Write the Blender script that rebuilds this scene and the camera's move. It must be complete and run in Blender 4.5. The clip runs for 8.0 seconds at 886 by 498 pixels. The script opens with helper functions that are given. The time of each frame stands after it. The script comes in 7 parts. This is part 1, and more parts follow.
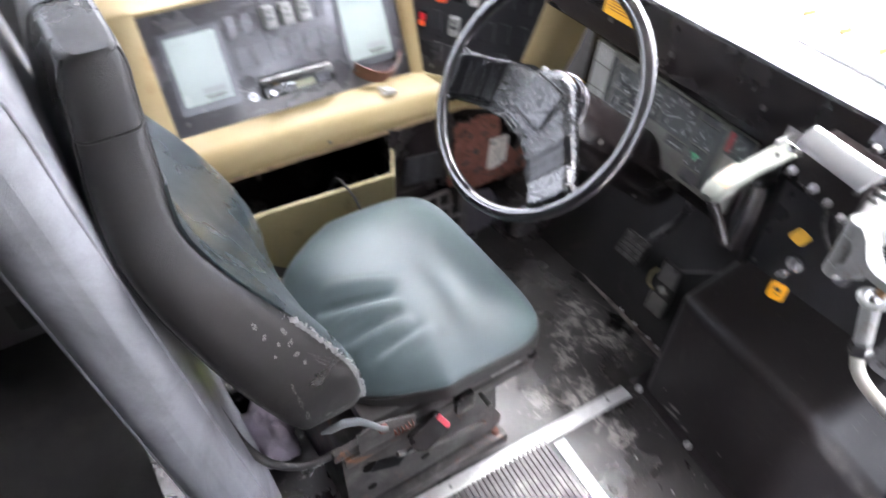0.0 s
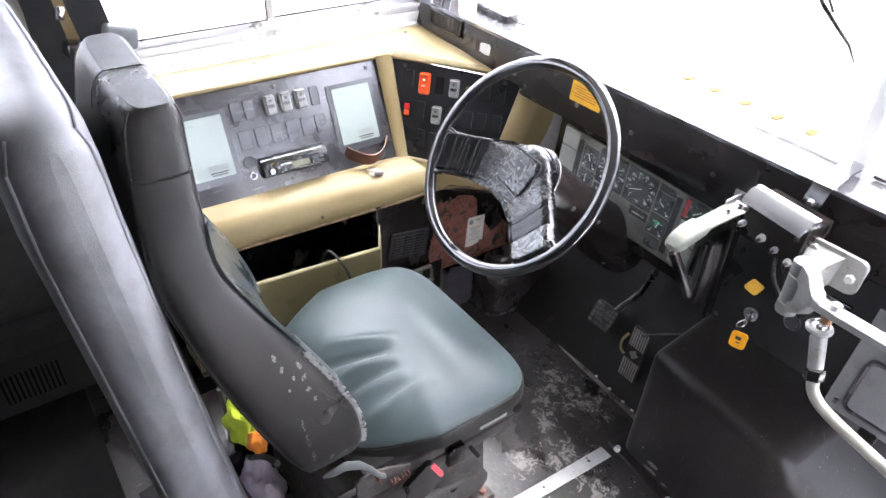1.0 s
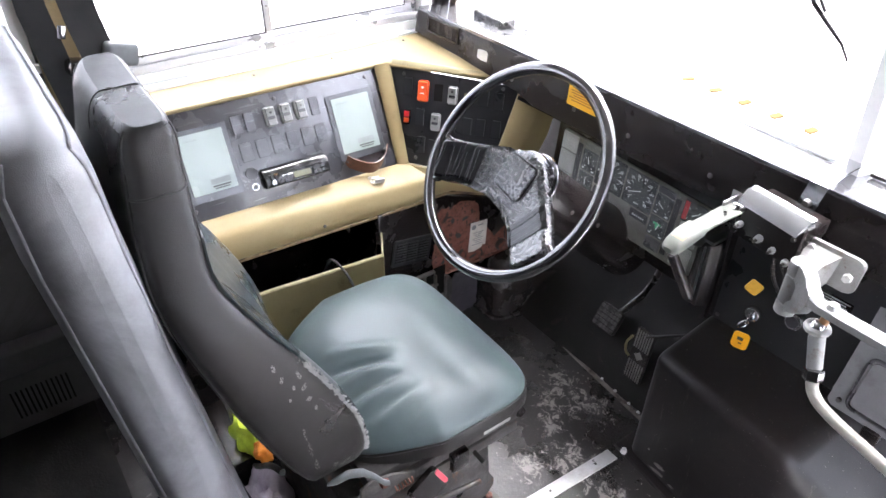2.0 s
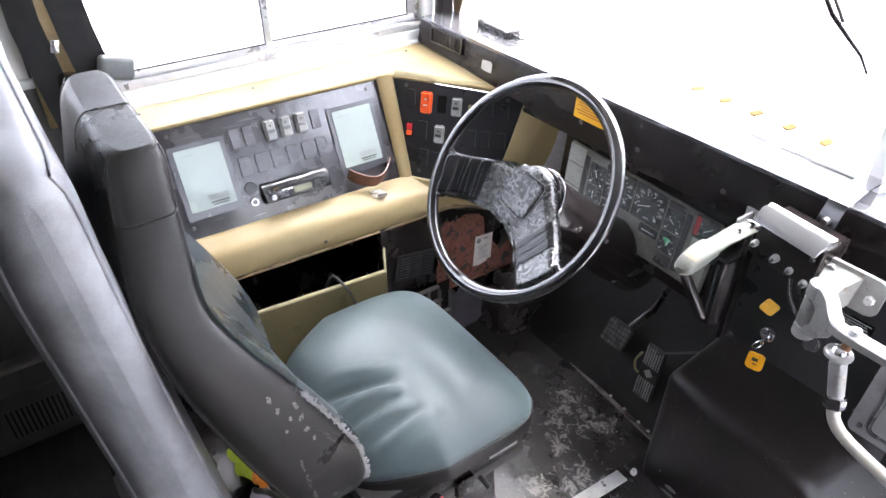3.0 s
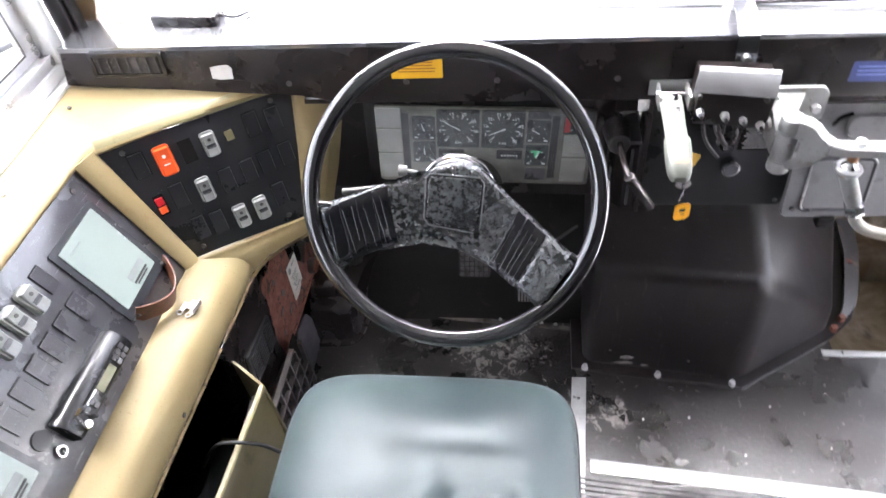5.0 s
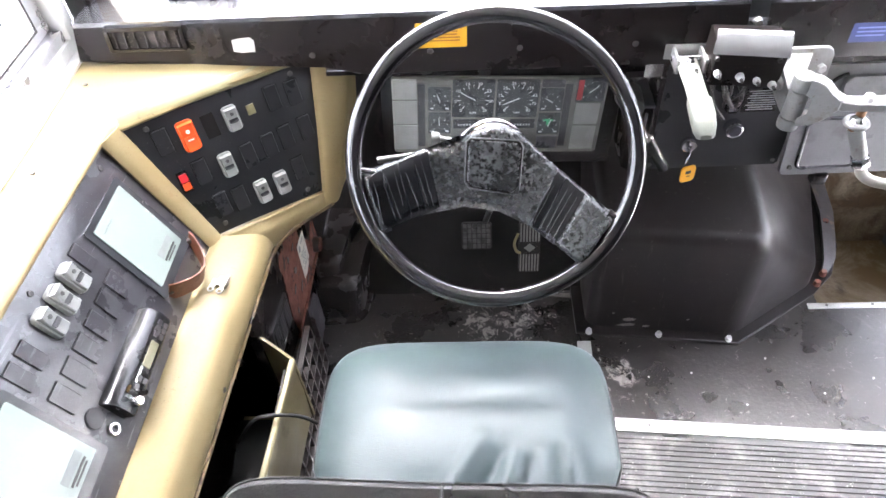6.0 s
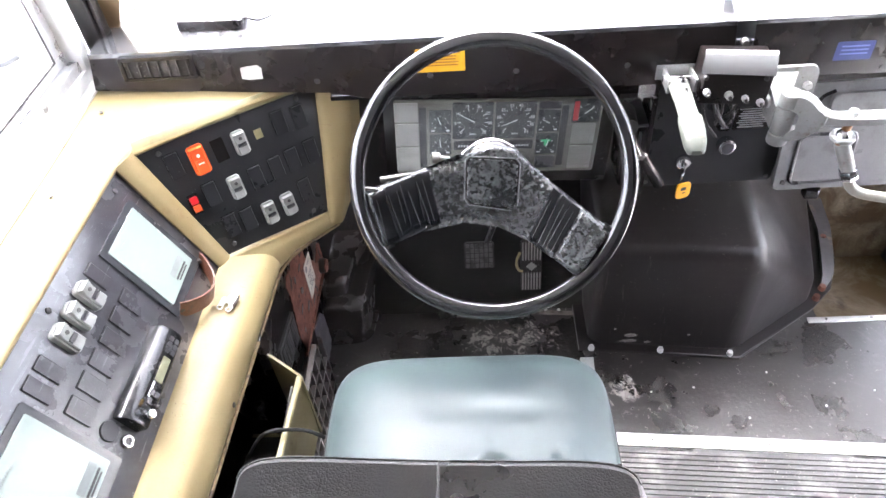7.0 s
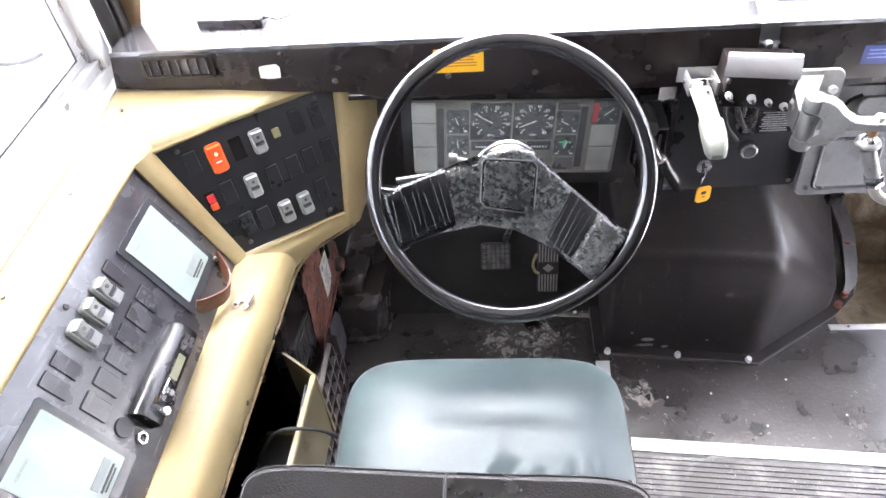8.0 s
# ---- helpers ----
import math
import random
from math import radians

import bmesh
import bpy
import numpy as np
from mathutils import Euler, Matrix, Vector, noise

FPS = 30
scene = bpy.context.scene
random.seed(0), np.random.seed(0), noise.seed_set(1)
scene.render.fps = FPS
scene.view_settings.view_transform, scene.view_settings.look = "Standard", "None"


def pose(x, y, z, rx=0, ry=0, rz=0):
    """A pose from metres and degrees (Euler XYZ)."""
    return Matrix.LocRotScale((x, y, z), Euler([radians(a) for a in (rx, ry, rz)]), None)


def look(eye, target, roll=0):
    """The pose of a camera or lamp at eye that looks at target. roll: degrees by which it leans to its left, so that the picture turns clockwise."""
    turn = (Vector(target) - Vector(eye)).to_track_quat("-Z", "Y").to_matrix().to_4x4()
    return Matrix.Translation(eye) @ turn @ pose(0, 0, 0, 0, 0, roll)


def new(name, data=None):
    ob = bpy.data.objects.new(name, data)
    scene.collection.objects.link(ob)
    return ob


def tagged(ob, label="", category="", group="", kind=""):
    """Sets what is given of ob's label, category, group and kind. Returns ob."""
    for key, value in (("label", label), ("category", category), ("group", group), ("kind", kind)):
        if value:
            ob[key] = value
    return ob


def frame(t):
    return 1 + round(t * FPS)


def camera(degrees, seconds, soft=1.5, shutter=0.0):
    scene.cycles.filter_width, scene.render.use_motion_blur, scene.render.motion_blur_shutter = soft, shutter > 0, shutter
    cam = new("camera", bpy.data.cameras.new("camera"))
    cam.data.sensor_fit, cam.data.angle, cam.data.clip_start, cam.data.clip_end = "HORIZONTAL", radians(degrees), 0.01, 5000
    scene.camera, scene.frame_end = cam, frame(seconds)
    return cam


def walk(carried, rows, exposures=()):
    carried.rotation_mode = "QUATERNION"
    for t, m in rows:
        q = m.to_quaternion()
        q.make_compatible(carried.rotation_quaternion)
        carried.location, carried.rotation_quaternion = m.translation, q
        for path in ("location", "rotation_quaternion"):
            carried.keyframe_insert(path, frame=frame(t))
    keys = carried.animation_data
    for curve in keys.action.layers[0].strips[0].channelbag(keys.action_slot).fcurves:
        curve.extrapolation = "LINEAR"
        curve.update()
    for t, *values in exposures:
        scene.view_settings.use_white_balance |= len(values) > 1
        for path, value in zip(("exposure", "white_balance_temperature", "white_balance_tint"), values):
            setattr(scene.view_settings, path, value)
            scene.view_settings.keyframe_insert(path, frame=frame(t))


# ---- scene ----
cam = camera(65.9, 8.0, shutter=0.4)
PATH = [
    (0, (0.888, -0.771, 1.583), (-0.301, 0.011, 0.177), 0.9),
    (0.1, (0.928, -0.731, 1.572), (-0.361, -0.019, 0.218), -0.4),
    (0.2, (0.924, -0.8, 1.588), (-0.369, 0.029, 0.308), 1.1),
    (0.3, (0.938, -0.83, 1.601), (-0.38, 0.055, 0.384), 1.8),
    (0.5, (0.958, -0.874, 1.587), (-0.359, 0.065, 0.412), 3.4),
    (1, (0.99, -0.91, 1.585), (-0.308, 0.068, 0.42), 2.5),
    (1.5, (1.009, -0.899, 1.599), (-0.295, 0.068, 0.43), 1.3),
    (3, (0.964, -0.856, 1.596), (-0.373, 0.091, 0.448), 0.1),
    (3.3, (0.835, -0.801, 1.574), (-0.462, 0.172, 0.406), 1.2),
    (3.5, (0.678, -0.787, 1.547), (-0.524, 0.275, 0.352), 1.8),
    (3.7, (0.522, -0.757, 1.561), (-0.575, 0.280, 0.257), -3.2),
    (3.8, (0.460, -0.751, 1.579), (-0.597, 0.296, 0.249), -3.4),
    (4, (0.388, -0.734, 1.599), (-0.575, 0.387, 0.251), -2.3),
    (4.2, (0.345, -0.738, 1.602), (-0.543, 0.384, 0.206), -3.0),
    (4.5, (0.299, -0.735, 1.611), (-0.361, 0.475, 0.162), -5.5),
    (4.7, (0.231, -0.765, 1.607), (-0.209, 0.565, 0.196), -4.1),
    (4.8, (0.203, -0.780, 1.612), (-0.152, 0.559, 0.184), -4.3),
    (5, (0.153, -0.808, 1.617), (-0.109, 0.548, 0.171), -7.1),
    (5.2, (0.111, -0.813, 1.628), (-0.088, 0.510, 0.143), -6.9),
    (6.3, (-0.019, -0.897, 1.616), (-0.114, 0.466, 0.156), -4.9),
    (6.5, (-0.004, -0.909, 1.629), (-0.172, 0.476, 0.197), -8.3),
    (7, (0.003, -0.911, 1.633), (-0.118, 0.488, 0.209), -5.8),
    (7.5, (0.004, -0.911, 1.63), (-0.148, 0.49, 0.211), -6.2),
    (8, (0.008, -0.901, 1.634), (-0.166, 0.491, 0.209), -6.5),
]
walk(cam, [(t, look(e, g, r)) for t, e, g, r in PATH], exposures=[(0, 4.12, 6200, 15), (3, 4.00, 6200, 15), (4, 3.94, 6200, 15), (5, 4.18, 6250, 15), (6.4, 4.57, 6250, 15), (8, 4.55, 6250, 16)])

# ---- world and light ----
world = bpy.data.worlds.new("sky")
scene.world = world
world.use_nodes = True
_wn = world.node_tree.nodes
_sky = _wn.new("ShaderNodeTexSky")
_sky.sky_type, _sky.sun_disc = "NISHITA", False
_sky.sun_elevation, _sky.sun_rotation = radians(78), radians(330)
_sky.dust_density, _sky.air_density, _sky.ozone_density = 5.0, 0.7, 0.3
_wn["Background"].inputs["Strength"].default_value = 0.15
_hsv = _wn.new("ShaderNodeHueSaturation")
_hsv.inputs["Saturation"].default_value = 0.3
world.node_tree.links.new(_sky.outputs[0], _hsv.inputs["Color"])
world.node_tree.links.new(_hsv.outputs[0], _wn["Background"].inputs["Color"])
sun = new("sun", bpy.data.lights.new("sun", "SUN"))
sun.data.energy, sun.data.angle, sun.data.color = 0.8, radians(40), (1.0, 0.98, 0.96)
sun.matrix_world = look((0, 0, 0), (0.10, -0.18, -0.98))


# ---- materials ----
def mat(name, base, rough=0.5, metal=0.0, dark=None, amount=0.35, scale=12.0, grain=120.0, bump=0.15, stain=None, stain_scale=5.0, stain_at=0.62, stain_soft=0.06, rough_var=0.12, coat=0.0,
        spec=0.5, leather=0.0, speck=None, speck_scale=220.0, speck_at=0.66, scratch=None, scratch_dir=(1.0, 14.0, 14.0), scratch_at=0.66,
        smear=0.0, stain2=None, stain2_scale=4.0, stain2_at=0.6, wave=0.0, wave_scale=9.0,
        coat_rough=0.12, worn=(), worn_colour=(0.15, 0.142, 0.134), stain_rough=0.0):
    """Base colour with two scales of variation, a fine relief, and patches of a stain."""
    m = bpy.data.materials.new(name)
    m.use_nodes = True
    nt = m.node_tree
    N, L = nt.nodes, nt.links
    b = N["Principled BSDF"]
    tc = N.new("ShaderNodeTexCoord")
    def noise_tex(s, detail=6.0, rgh=0.6):
        t = N.new("ShaderNodeTexNoise")
        t.inputs["Scale"].default_value, t.inputs["Detail"].default_value, t.inputs["Roughness"].default_value = s, detail, rgh
        L.new(tc.outputs["Object"], t.inputs["Vector"])
        return t
    def mix(fac, a, c):
        x = N.new("ShaderNodeMix")
        x.data_type = "RGBA"
        L.new(fac, x.inputs["Factor"])
        for k, val in ((6, a), (7, c)):
            if isinstance(val, tuple):
                x.inputs[k].default_value = (*val, 1)
            else:
                L.new(val, x.inputs[k])
        return x.outputs[2]
    def ramp(sock, lo, hi, top=1.0):
        r = N.new("ShaderNodeMapRange")
        r.inputs["From Min"].default_value, r.inputs["From Max"].default_value, r.inputs["To Max"].default_value = lo, hi, top
        L.new(sock, r.inputs["Value"])
        return r.outputs["Result"]
    dark = dark or tuple(c * 0.6 for c in base)
    big, fine = noise_tex(scale), noise_tex(grain, 3.0)
    col = mix(ramp(big.outputs["Fac"], 0.35, 0.75, amount * 2), base, dark)
    col = mix(ramp(fine.outputs["Fac"], 0.45, 0.8, amount), col, dark)
    if stain:
        st = noise_tex(stain_scale, 8.0, 0.68)
        st.inputs["Distortion"].default_value = smear
        f = ramp(st.outputs["Fac"], stain_at - stain_soft, stain_at + stain_soft)
        col = mix(f, col, stain)
    if stain2:
        s2 = noise_tex(stain2_scale, 9.0, 0.72)
        s2.inputs["Distortion"].default_value = smear * 0.6
        col = mix(ramp(s2.outputs["Fac"], stain2_at - 0.05, stain2_at + 0.08, 0.85), col, stain2)
    if worn:
        geo = N.new("ShaderNodeNewGeometry")
        ragged = noise_tex(30.0, 9.0, 0.75)
        ragged.inputs["Distortion"].default_value = 1.3
        for cx, cy, cz, rad in worn:
            far = N.new("ShaderNodeVectorMath")
            far.operation = "DISTANCE"
            far.inputs[1].default_value = (cx, cy, cz)
            L.new(geo.outputs["Position"], far.inputs[0])
            near = ramp(far.outputs["Value"], rad, 0.0)
            s = N.new("ShaderNodeMath")
            s.operation = "MULTIPLY_ADD"
            s.inputs[1].default_value = 0.20
            L.new(near, s.inputs[0])
            L.new(ragged.outputs["Fac"], s.inputs[2])
            col = mix(ramp(s.outputs[0], 0.63, 0.70, 0.9), col, worn_colour)
    if scratch:
        mp = N.new("ShaderNodeMapping")
        mp.inputs["Scale"].default_value = scratch_dir
        mp.inputs["Rotation"].default_value = (0.2, 0.1, 0.6)
        L.new(tc.outputs["Object"], mp.inputs["Vector"])
        sc = noise_tex(9.0, 7.0, 0.7)
        L.new(mp.outputs["Vector"], sc.inputs["Vector"])
        col = mix(ramp(sc.outputs["Fac"], scratch_at - 0.02, scratch_at + 0.04, 0.8), col, scratch)
    if speck:
        sp_t = noise_tex(speck_scale, 4.0, 0.65)
        gate = noise_tex(scale * 1.3, 4.0, 0.6)
        mul = N.new("ShaderNodeMath")
        mul.operation = "MULTIPLY"
        L.new(ramp(sp_t.outputs["Fac"], speck_at - 0.02, speck_at + 0.03), mul.inputs[0])
        L.new(ramp(gate.outputs["Fac"], 0.42, 0.58), mul.inputs[1])
        col = mix(mul.outputs[0], col, speck)
    L.new(col, b.inputs["Base Color"])
    b.inputs["Specular IOR Level"].default_value = spec
    r = N.new("ShaderNodeMapRange")
    r.inputs["From Min"].default_value, r.inputs["From Max"].default_value = 0.3, 0.7
    r.inputs["To Min"].default_value, r.inputs["To Max"].default_value = max(0.03, rough - rough_var), min(1.0, rough + rough_var)
    L.new(big.outputs["Fac"], r.inputs["Value"])
    rough_out = r.outputs["Result"]
    if stain and stain_rough:
        dull = N.new("ShaderNodeMath")
        dull.operation, dull.use_clamp = "MULTIPLY_ADD", True
        dull.inputs[1].default_value = stain_rough
        L.new(f, dull.inputs[0])
        L.new(rough_out, dull.inputs[2])
        rough_out = dull.outputs[0]
    L.new(rough_out, b.inputs["Roughness"])
    if coat and stain and stain_rough:
        L.new(ramp(f, 1.0, 0.0, coat), b.inputs["Coat Weight"])
    b.inputs["Metallic"].default_value = metal
    b.inputs["Coat Weight"].default_value, b.inputs["Coat Roughness"].default_value = coat, coat_rough
    if bump:
        bp = N.new("ShaderNodeBump")
        bp.inputs["Strength"].default_value, bp.inputs["Distance"].default_value = bump, 0.002
        height = fine.outputs["Fac"]
        if leather:
            vo = N.new("ShaderNodeTexVoronoi")
            vo.feature = "DISTANCE_TO_EDGE"
            vo.inputs["Scale"].default_value = leather
            L.new(tc.outputs["Object"], vo.inputs["Vector"])
            add = N.new("ShaderNodeMath")
            L.new(ramp(vo.outputs["Distance"], 0.0, 0.25), add.inputs[0])
            L.new(fine.outputs["Fac"], add.inputs[1])
            height = add.outputs[0]
        L.new(height, bp.inputs["Height"])
        if wave:
            slow = noise_tex(wave_scale, 3.0, 0.5)
            b2 = N.new("ShaderNodeBump")
            b2.inputs["Strength"].default_value, b2.inputs["Distance"].default_value = wave, 0.02
            L.new(slow.outputs["Fac"], b2.inputs["Height"])
            L.new(b2.outputs["Normal"], bp.inputs["Normal"])
        L.new(bp.outputs["Normal"], b.inputs["Normal"])
        if coat:
            L.new(bp.outputs["Normal"], b.inputs["Coat Normal"])
    return m


def glow(name, colour, strength):
    m = bpy.data.materials.new(name)
    m.use_nodes = True
    b = m.node_tree.nodes["Principled BSDF"]
    b.inputs["Base Color"].default_value = (*colour, 1)
    b.inputs["Emission Color"].default_value, b.inputs["Emission Strength"].default_value = (*colour, 1), strength
    return m


def glass_mat(name, tint=(1, 1, 1), rough=0.0):
    m = bpy.data.materials.new(name)
    m.use_nodes = True
    b = m.node_tree.nodes["Principled BSDF"]
    b.inputs["Base Color"].default_value = (*tint, 1)
    b.inputs["Transmission Weight"].default_value, b.inputs["Roughness"].default_value, b.inputs["IOR"].default_value = 1.0, rough, 1.02
    return m


BEIGE = mat("beige moulded plastic", (0.262, 0.209, 0.108), 0.48, dark=(0.225, 0.160, 0.066), amount=0.36, scale=5, grain=260, bump=0.1, stain=(0.19, 0.10, 0.04), stain_scale=8, stain_at=0.68, stain_soft=0.08, speck=(0.12, 0.075, 0.04), speck_at=0.67, spec=0.3, wave=0.06, scratch=(0.21, 0.145, 0.065), scratch_at=0.66)
# Olive beige taken down in tone to carry the pocket's shade.
BEIGE_DARK = mat("olive beige darkened for shade", (0.185, 0.160, 0.080), 0.5, dark=(0.15, 0.125, 0.055), amount=0.35, scale=6, stain=(0.10, 0.08, 0.035), stain_scale=12, stain_at=0.66)
PANEL = mat("scuffed charcoal switch panel", (0.029, 0.027, 0.032), 0.27, dark=(0.010, 0.010, 0.012), amount=0.5, scale=7, grain=200, bump=0.10, stain=(0.055, 0.055, 0.062), stain_scale=6, stain_at=0.58, stain_soft=0.14, smear=1.2, spec=0.9, coat=0.6, coat_rough=0.30, speck=(0.16, 0.16, 0.165), speck_scale=240, speck_at=0.665, scratch=(0.15, 0.147, 0.155), scratch_dir=(4.0, 1.0, 16.0), scratch_at=0.63)
PANEL_BLACK = mat("black switch panel", (0.018, 0.0175, 0.019), 0.34, scale=10, grain=240, bump=0.15, spec=0.35, speck=(0.10, 0.10, 0.10), speck_at=0.68)
BLANK = mat("dark blanking plate", (0.021, 0.021, 0.023), 0.36, scale=15, grain=260, bump=0.1, speck=(0.20, 0.20, 0.20), speck_scale=200, speck_at=0.66)
DASH = mat("worn dark brown-black dash paint", (0.0110, 0.0082, 0.0078), 0.28, dark=(0.0065, 0.0048, 0.0045), scale=6, grain=150, rough_var=0.05, bump=0.12, spec=0.33, stain=(0.024, 0.017, 0.0155), stain_scale=5, stain_at=0.70, stain_soft=0.12, smear=1.4, speck=(0.15, 0.12, 0.10), speck_at=0.69)
BLACK = mat("black plastic", (0.011, 0.0085, 0.0083), 0.24, scale=9, grain=180, rough_var=0.07, bump=0.12, spec=0.5, speck=(0.11, 0.09, 0.08), speck_at=0.68, stain=(0.035, 0.027, 0.024), stain_scale=9, stain_at=0.66, stain_soft=0.09, smear=1.2)
VINYL_FRONT = mat("dark grey-green vinyl", (0.028, 0.036, 0.0375), 0.30, dark=(0.018, 0.024, 0.025), amount=0.3, scale=5, grain=170, bump=0.22, spec=0.7)
RUBBER = mat("black rubber", (0.026, 0.022, 0.021), 0.5, scale=10, grain=220, bump=0.4, spec=0.4, speck=(0.20, 0.18, 0.17), speck_at=0.62, stain=(0.09, 0.08, 0.075), stain_scale=14, stain_at=0.62, smear=1.0)
WHEEL_MAT = mat("glossy black wheel plastic", (0.0075, 0.0068, 0.0075), 0.10, scale=9, grain=180, bump=0.01, rough_var=0.03, spec=0.75, coat=1.0, coat_rough=0.025)
SPOKE = mat("worn black spoke plastic", (0.011, 0.0115, 0.012), 0.20, dark=(0.006, 0.0063, 0.0066), scale=16, grain=150, bump=0.25, stain=(0.040, 0.044, 0.044), stain_scale=120, stain_at=0.52, stain_soft=0.07, stain_rough=0.18, speck=(0.0045, 0.0045, 0.005), speck_scale=240, speck_at=0.50, smear=0.2, spec=0.55, coat=0.5, coat_rough=0.12)
TAPE = mat("glossy black tape", (0.0035, 0.0035, 0.004), 0.15, scale=40, grain=90, bump=0.30, spec=0.32, scratch=(0.20, 0.20, 0.20), scratch_dir=(30.0, 2.0, 2.0), scratch_at=0.74)
FLOOR = mat("scuffed black rubber floor", (0.018, 0.0148, 0.0141), 0.30, dark=(0.010, 0.0085, 0.008), scale=5, grain=90, bump=0.45, spec=0.72, rough_var=0.10, stain=(0.052, 0.047, 0.044), stain_scale=9, stain_at=0.65, stain_soft=0.07, smear=1.6, stain2=(0.040, 0.049, 0.048), stain2_scale=5, stain2_at=0.66, speck=(0.24, 0.22, 0.20), speck_scale=150, speck_at=0.655, scratch=(0.15, 0.14, 0.13), scratch_dir=(3.0, 10.0, 3.0), scratch_at=0.685, wave=0.14, wave_scale=10, worn=((0.0, 0.30, 0.0, 0.12), (0.11, 0.31, 0.0, 0.13), (0.22, 0.13, 0.0, 0.12), (0.36, 0.12, 0.0, 0.09), (0.10, 0.16, 0.0, 0.08), (0.17, 0.02, 0.0, 0.09), (0.05, 0.22, 0.0, 0.10)), worn_colour=(0.27, 0.255, 0.235))
AISLE = mat("dusty ribbed rubber", (0.085, 0.080, 0.080), 0.5, scale=6, grain=90, bump=0.2, stain=(0.26, 0.24, 0.235), stain_scale=7, stain_at=0.62, stain_soft=0.1, speck=(0.3, 0.29, 0.28), speck_scale=120, speck_at=0.64)
VINYL = mat("grey-green vinyl", (0.066, 0.090, 0.092), 0.37, dark=(0.047, 0.067, 0.069), amount=0.30, scale=5, grain=420, bump=0.30, spec=0.60, rough_var=0.03, wave=0.04, wave_scale=8)
VINYL_DARK = mat("charcoal vinyl", (0.0140, 0.0122, 0.0110), 0.34, dark=(0.0075, 0.0066, 0.0060), amount=0.5, scale=6, grain=520, bump=0.20, spec=0.55, rough_var=0.08, leather=420, wave=0.12, wave_scale=11)
WORN = mat("frayed pale foam", (0.30, 0.295, 0.285), 0.9, scale=30, grain=300, bump=0.6)
BARRIER = mat("grey vinyl", (0.30, 0.306, 0.322), 0.38, dark=(0.23, 0.235, 0.249), amount=0.35, scale=5, grain=320, bump=0.14, spec=0.40, rough_var=0.06, leather=380, wave=0.10, wave_scale=5, coat=0.08, coat_rough=0.22, stain=(0.11, 0.11, 0.113), stain_scale=3.4, stain_at=0.64, stain_soft=0.14, smear=0.6)
ALU = mat("brushed aluminium", (0.68, 0.68, 0.69), 0.34, 0.7, dark=(0.48, 0.48, 0.49), scale=14, grain=200, bump=0.1)
CHROME = mat("polished steel", (0.72, 0.72, 0.74), 0.12, 1.0, dark=(0.5, 0.5, 0.52), scale=14, grain=120, bump=0.04, rough_var=0.06)
CAST = mat("cast aluminium", (0.30, 0.30, 0.29), 0.40, 0.45, dark=(0.21, 0.21, 0.204), scale=16, grain=160, bump=0.3, speck=(0.14, 0.10, 0.08), speck_at=0.66, stain=(0.20, 0.17, 0.15), stain_scale=30, stain_at=0.62)
STRIP = mat("scratched aluminium strip", (0.66, 0.66, 0.65), 0.38, 0.5, dark=(0.42, 0.41, 0.40), scale=20, grain=140, bump=0.15, speck=(0.2, 0.18, 0.16), speck_scale=150, speck_at=0.66)
FRAME_PAINT = mat("off-white window frame paint", (0.70, 0.71, 0.70), 0.45, dark=(0.50, 0.51, 0.5), amount=0.25, scale=8, grain=120)
WALL_PAINT = mat("grey wall panel", (0.054, 0.052, 0.050), 0.45, scale=5, grain=120, stain=(0.032, 0.028, 0.026), stain_scale=4, stain_at=0.6, smear=1.0)
ROOF_PAINT = mat("dulled cream ceiling paint", (0.35, 0.345, 0.33), 0.55, amount=0.15, scale=4, grain=90)
HOOD = mat("white bonnet paint", (0.80, 0.80, 0.78), 0.3, scale=4, grain=60, amount=0.15)
AMBER = mat("matt amber", (0.088, 0.060, 0.026), 0.95, scale=30, grain=120, spec=0.0, bump=0)
GROUND = mat("grey gravel", (0.50, 0.49, 0.475), 0.9, scale=0.8, grain=30, bump=0.5)
SCREW = mat("dull dark steel screw", (0.13, 0.125, 0.12), 0.4, 0.8, scale=60, grain=200)
RUSTY = mat("red-brown rusted paint", (0.20, 0.075, 0.050), 0.75, dark=(0.105, 0.036, 0.024), amount=0.5, scale=30, grain=120, bump=0.8, stain=(0.024, 0.017, 0.015), stain_scale=17, stain_at=0.585, stain_soft=0.02, speck=(0.018, 0.013, 0.012), speck_scale=120, speck_at=0.60, smear=0.6)
CARD = mat("pale grey-green card", (0.25, 0.295, 0.273), 0.22, dark=(0.21, 0.25, 0.235), amount=0.2, scale=5, grain=200, bump=0.03)
CLEAR_FRAME = mat("smoky clear card frame", (0.040, 0.042, 0.046), 0.2, scale=8, spec=0.8)
PAPER = mat("pale paper", (0.62, 0.60, 0.54), 0.7, scale=20)
INK = mat("dark ink", (0.03, 0.03, 0.03), 0.6)
GREY_INK = mat("faded grey print", (0.20, 0.22, 0.22), 0.6)
YELLOW = mat("yellow sticker", (0.72, 0.38, 0.015), 0.4, scale=9, amount=0.15)
ROCKER = mat("pale grey rocker plastic", (0.27, 0.275, 0.26), 0.35, scale=30, amount=0.25)
ORANGE = mat("orange rocker plastic", (0.75, 0.09, 0.012), 0.35, scale=30, amount=0.15)
RED = mat("red rocker plastic", (0.55, 0.012, 0.02), 0.35)
LEATHER = mat("brown leather", (0.115, 0.042, 0.022), 0.42, scale=30, grain=200, bump=0.4, stain=(0.05, 0.022, 0.014), stain_scale=40, stain_at=0.6)
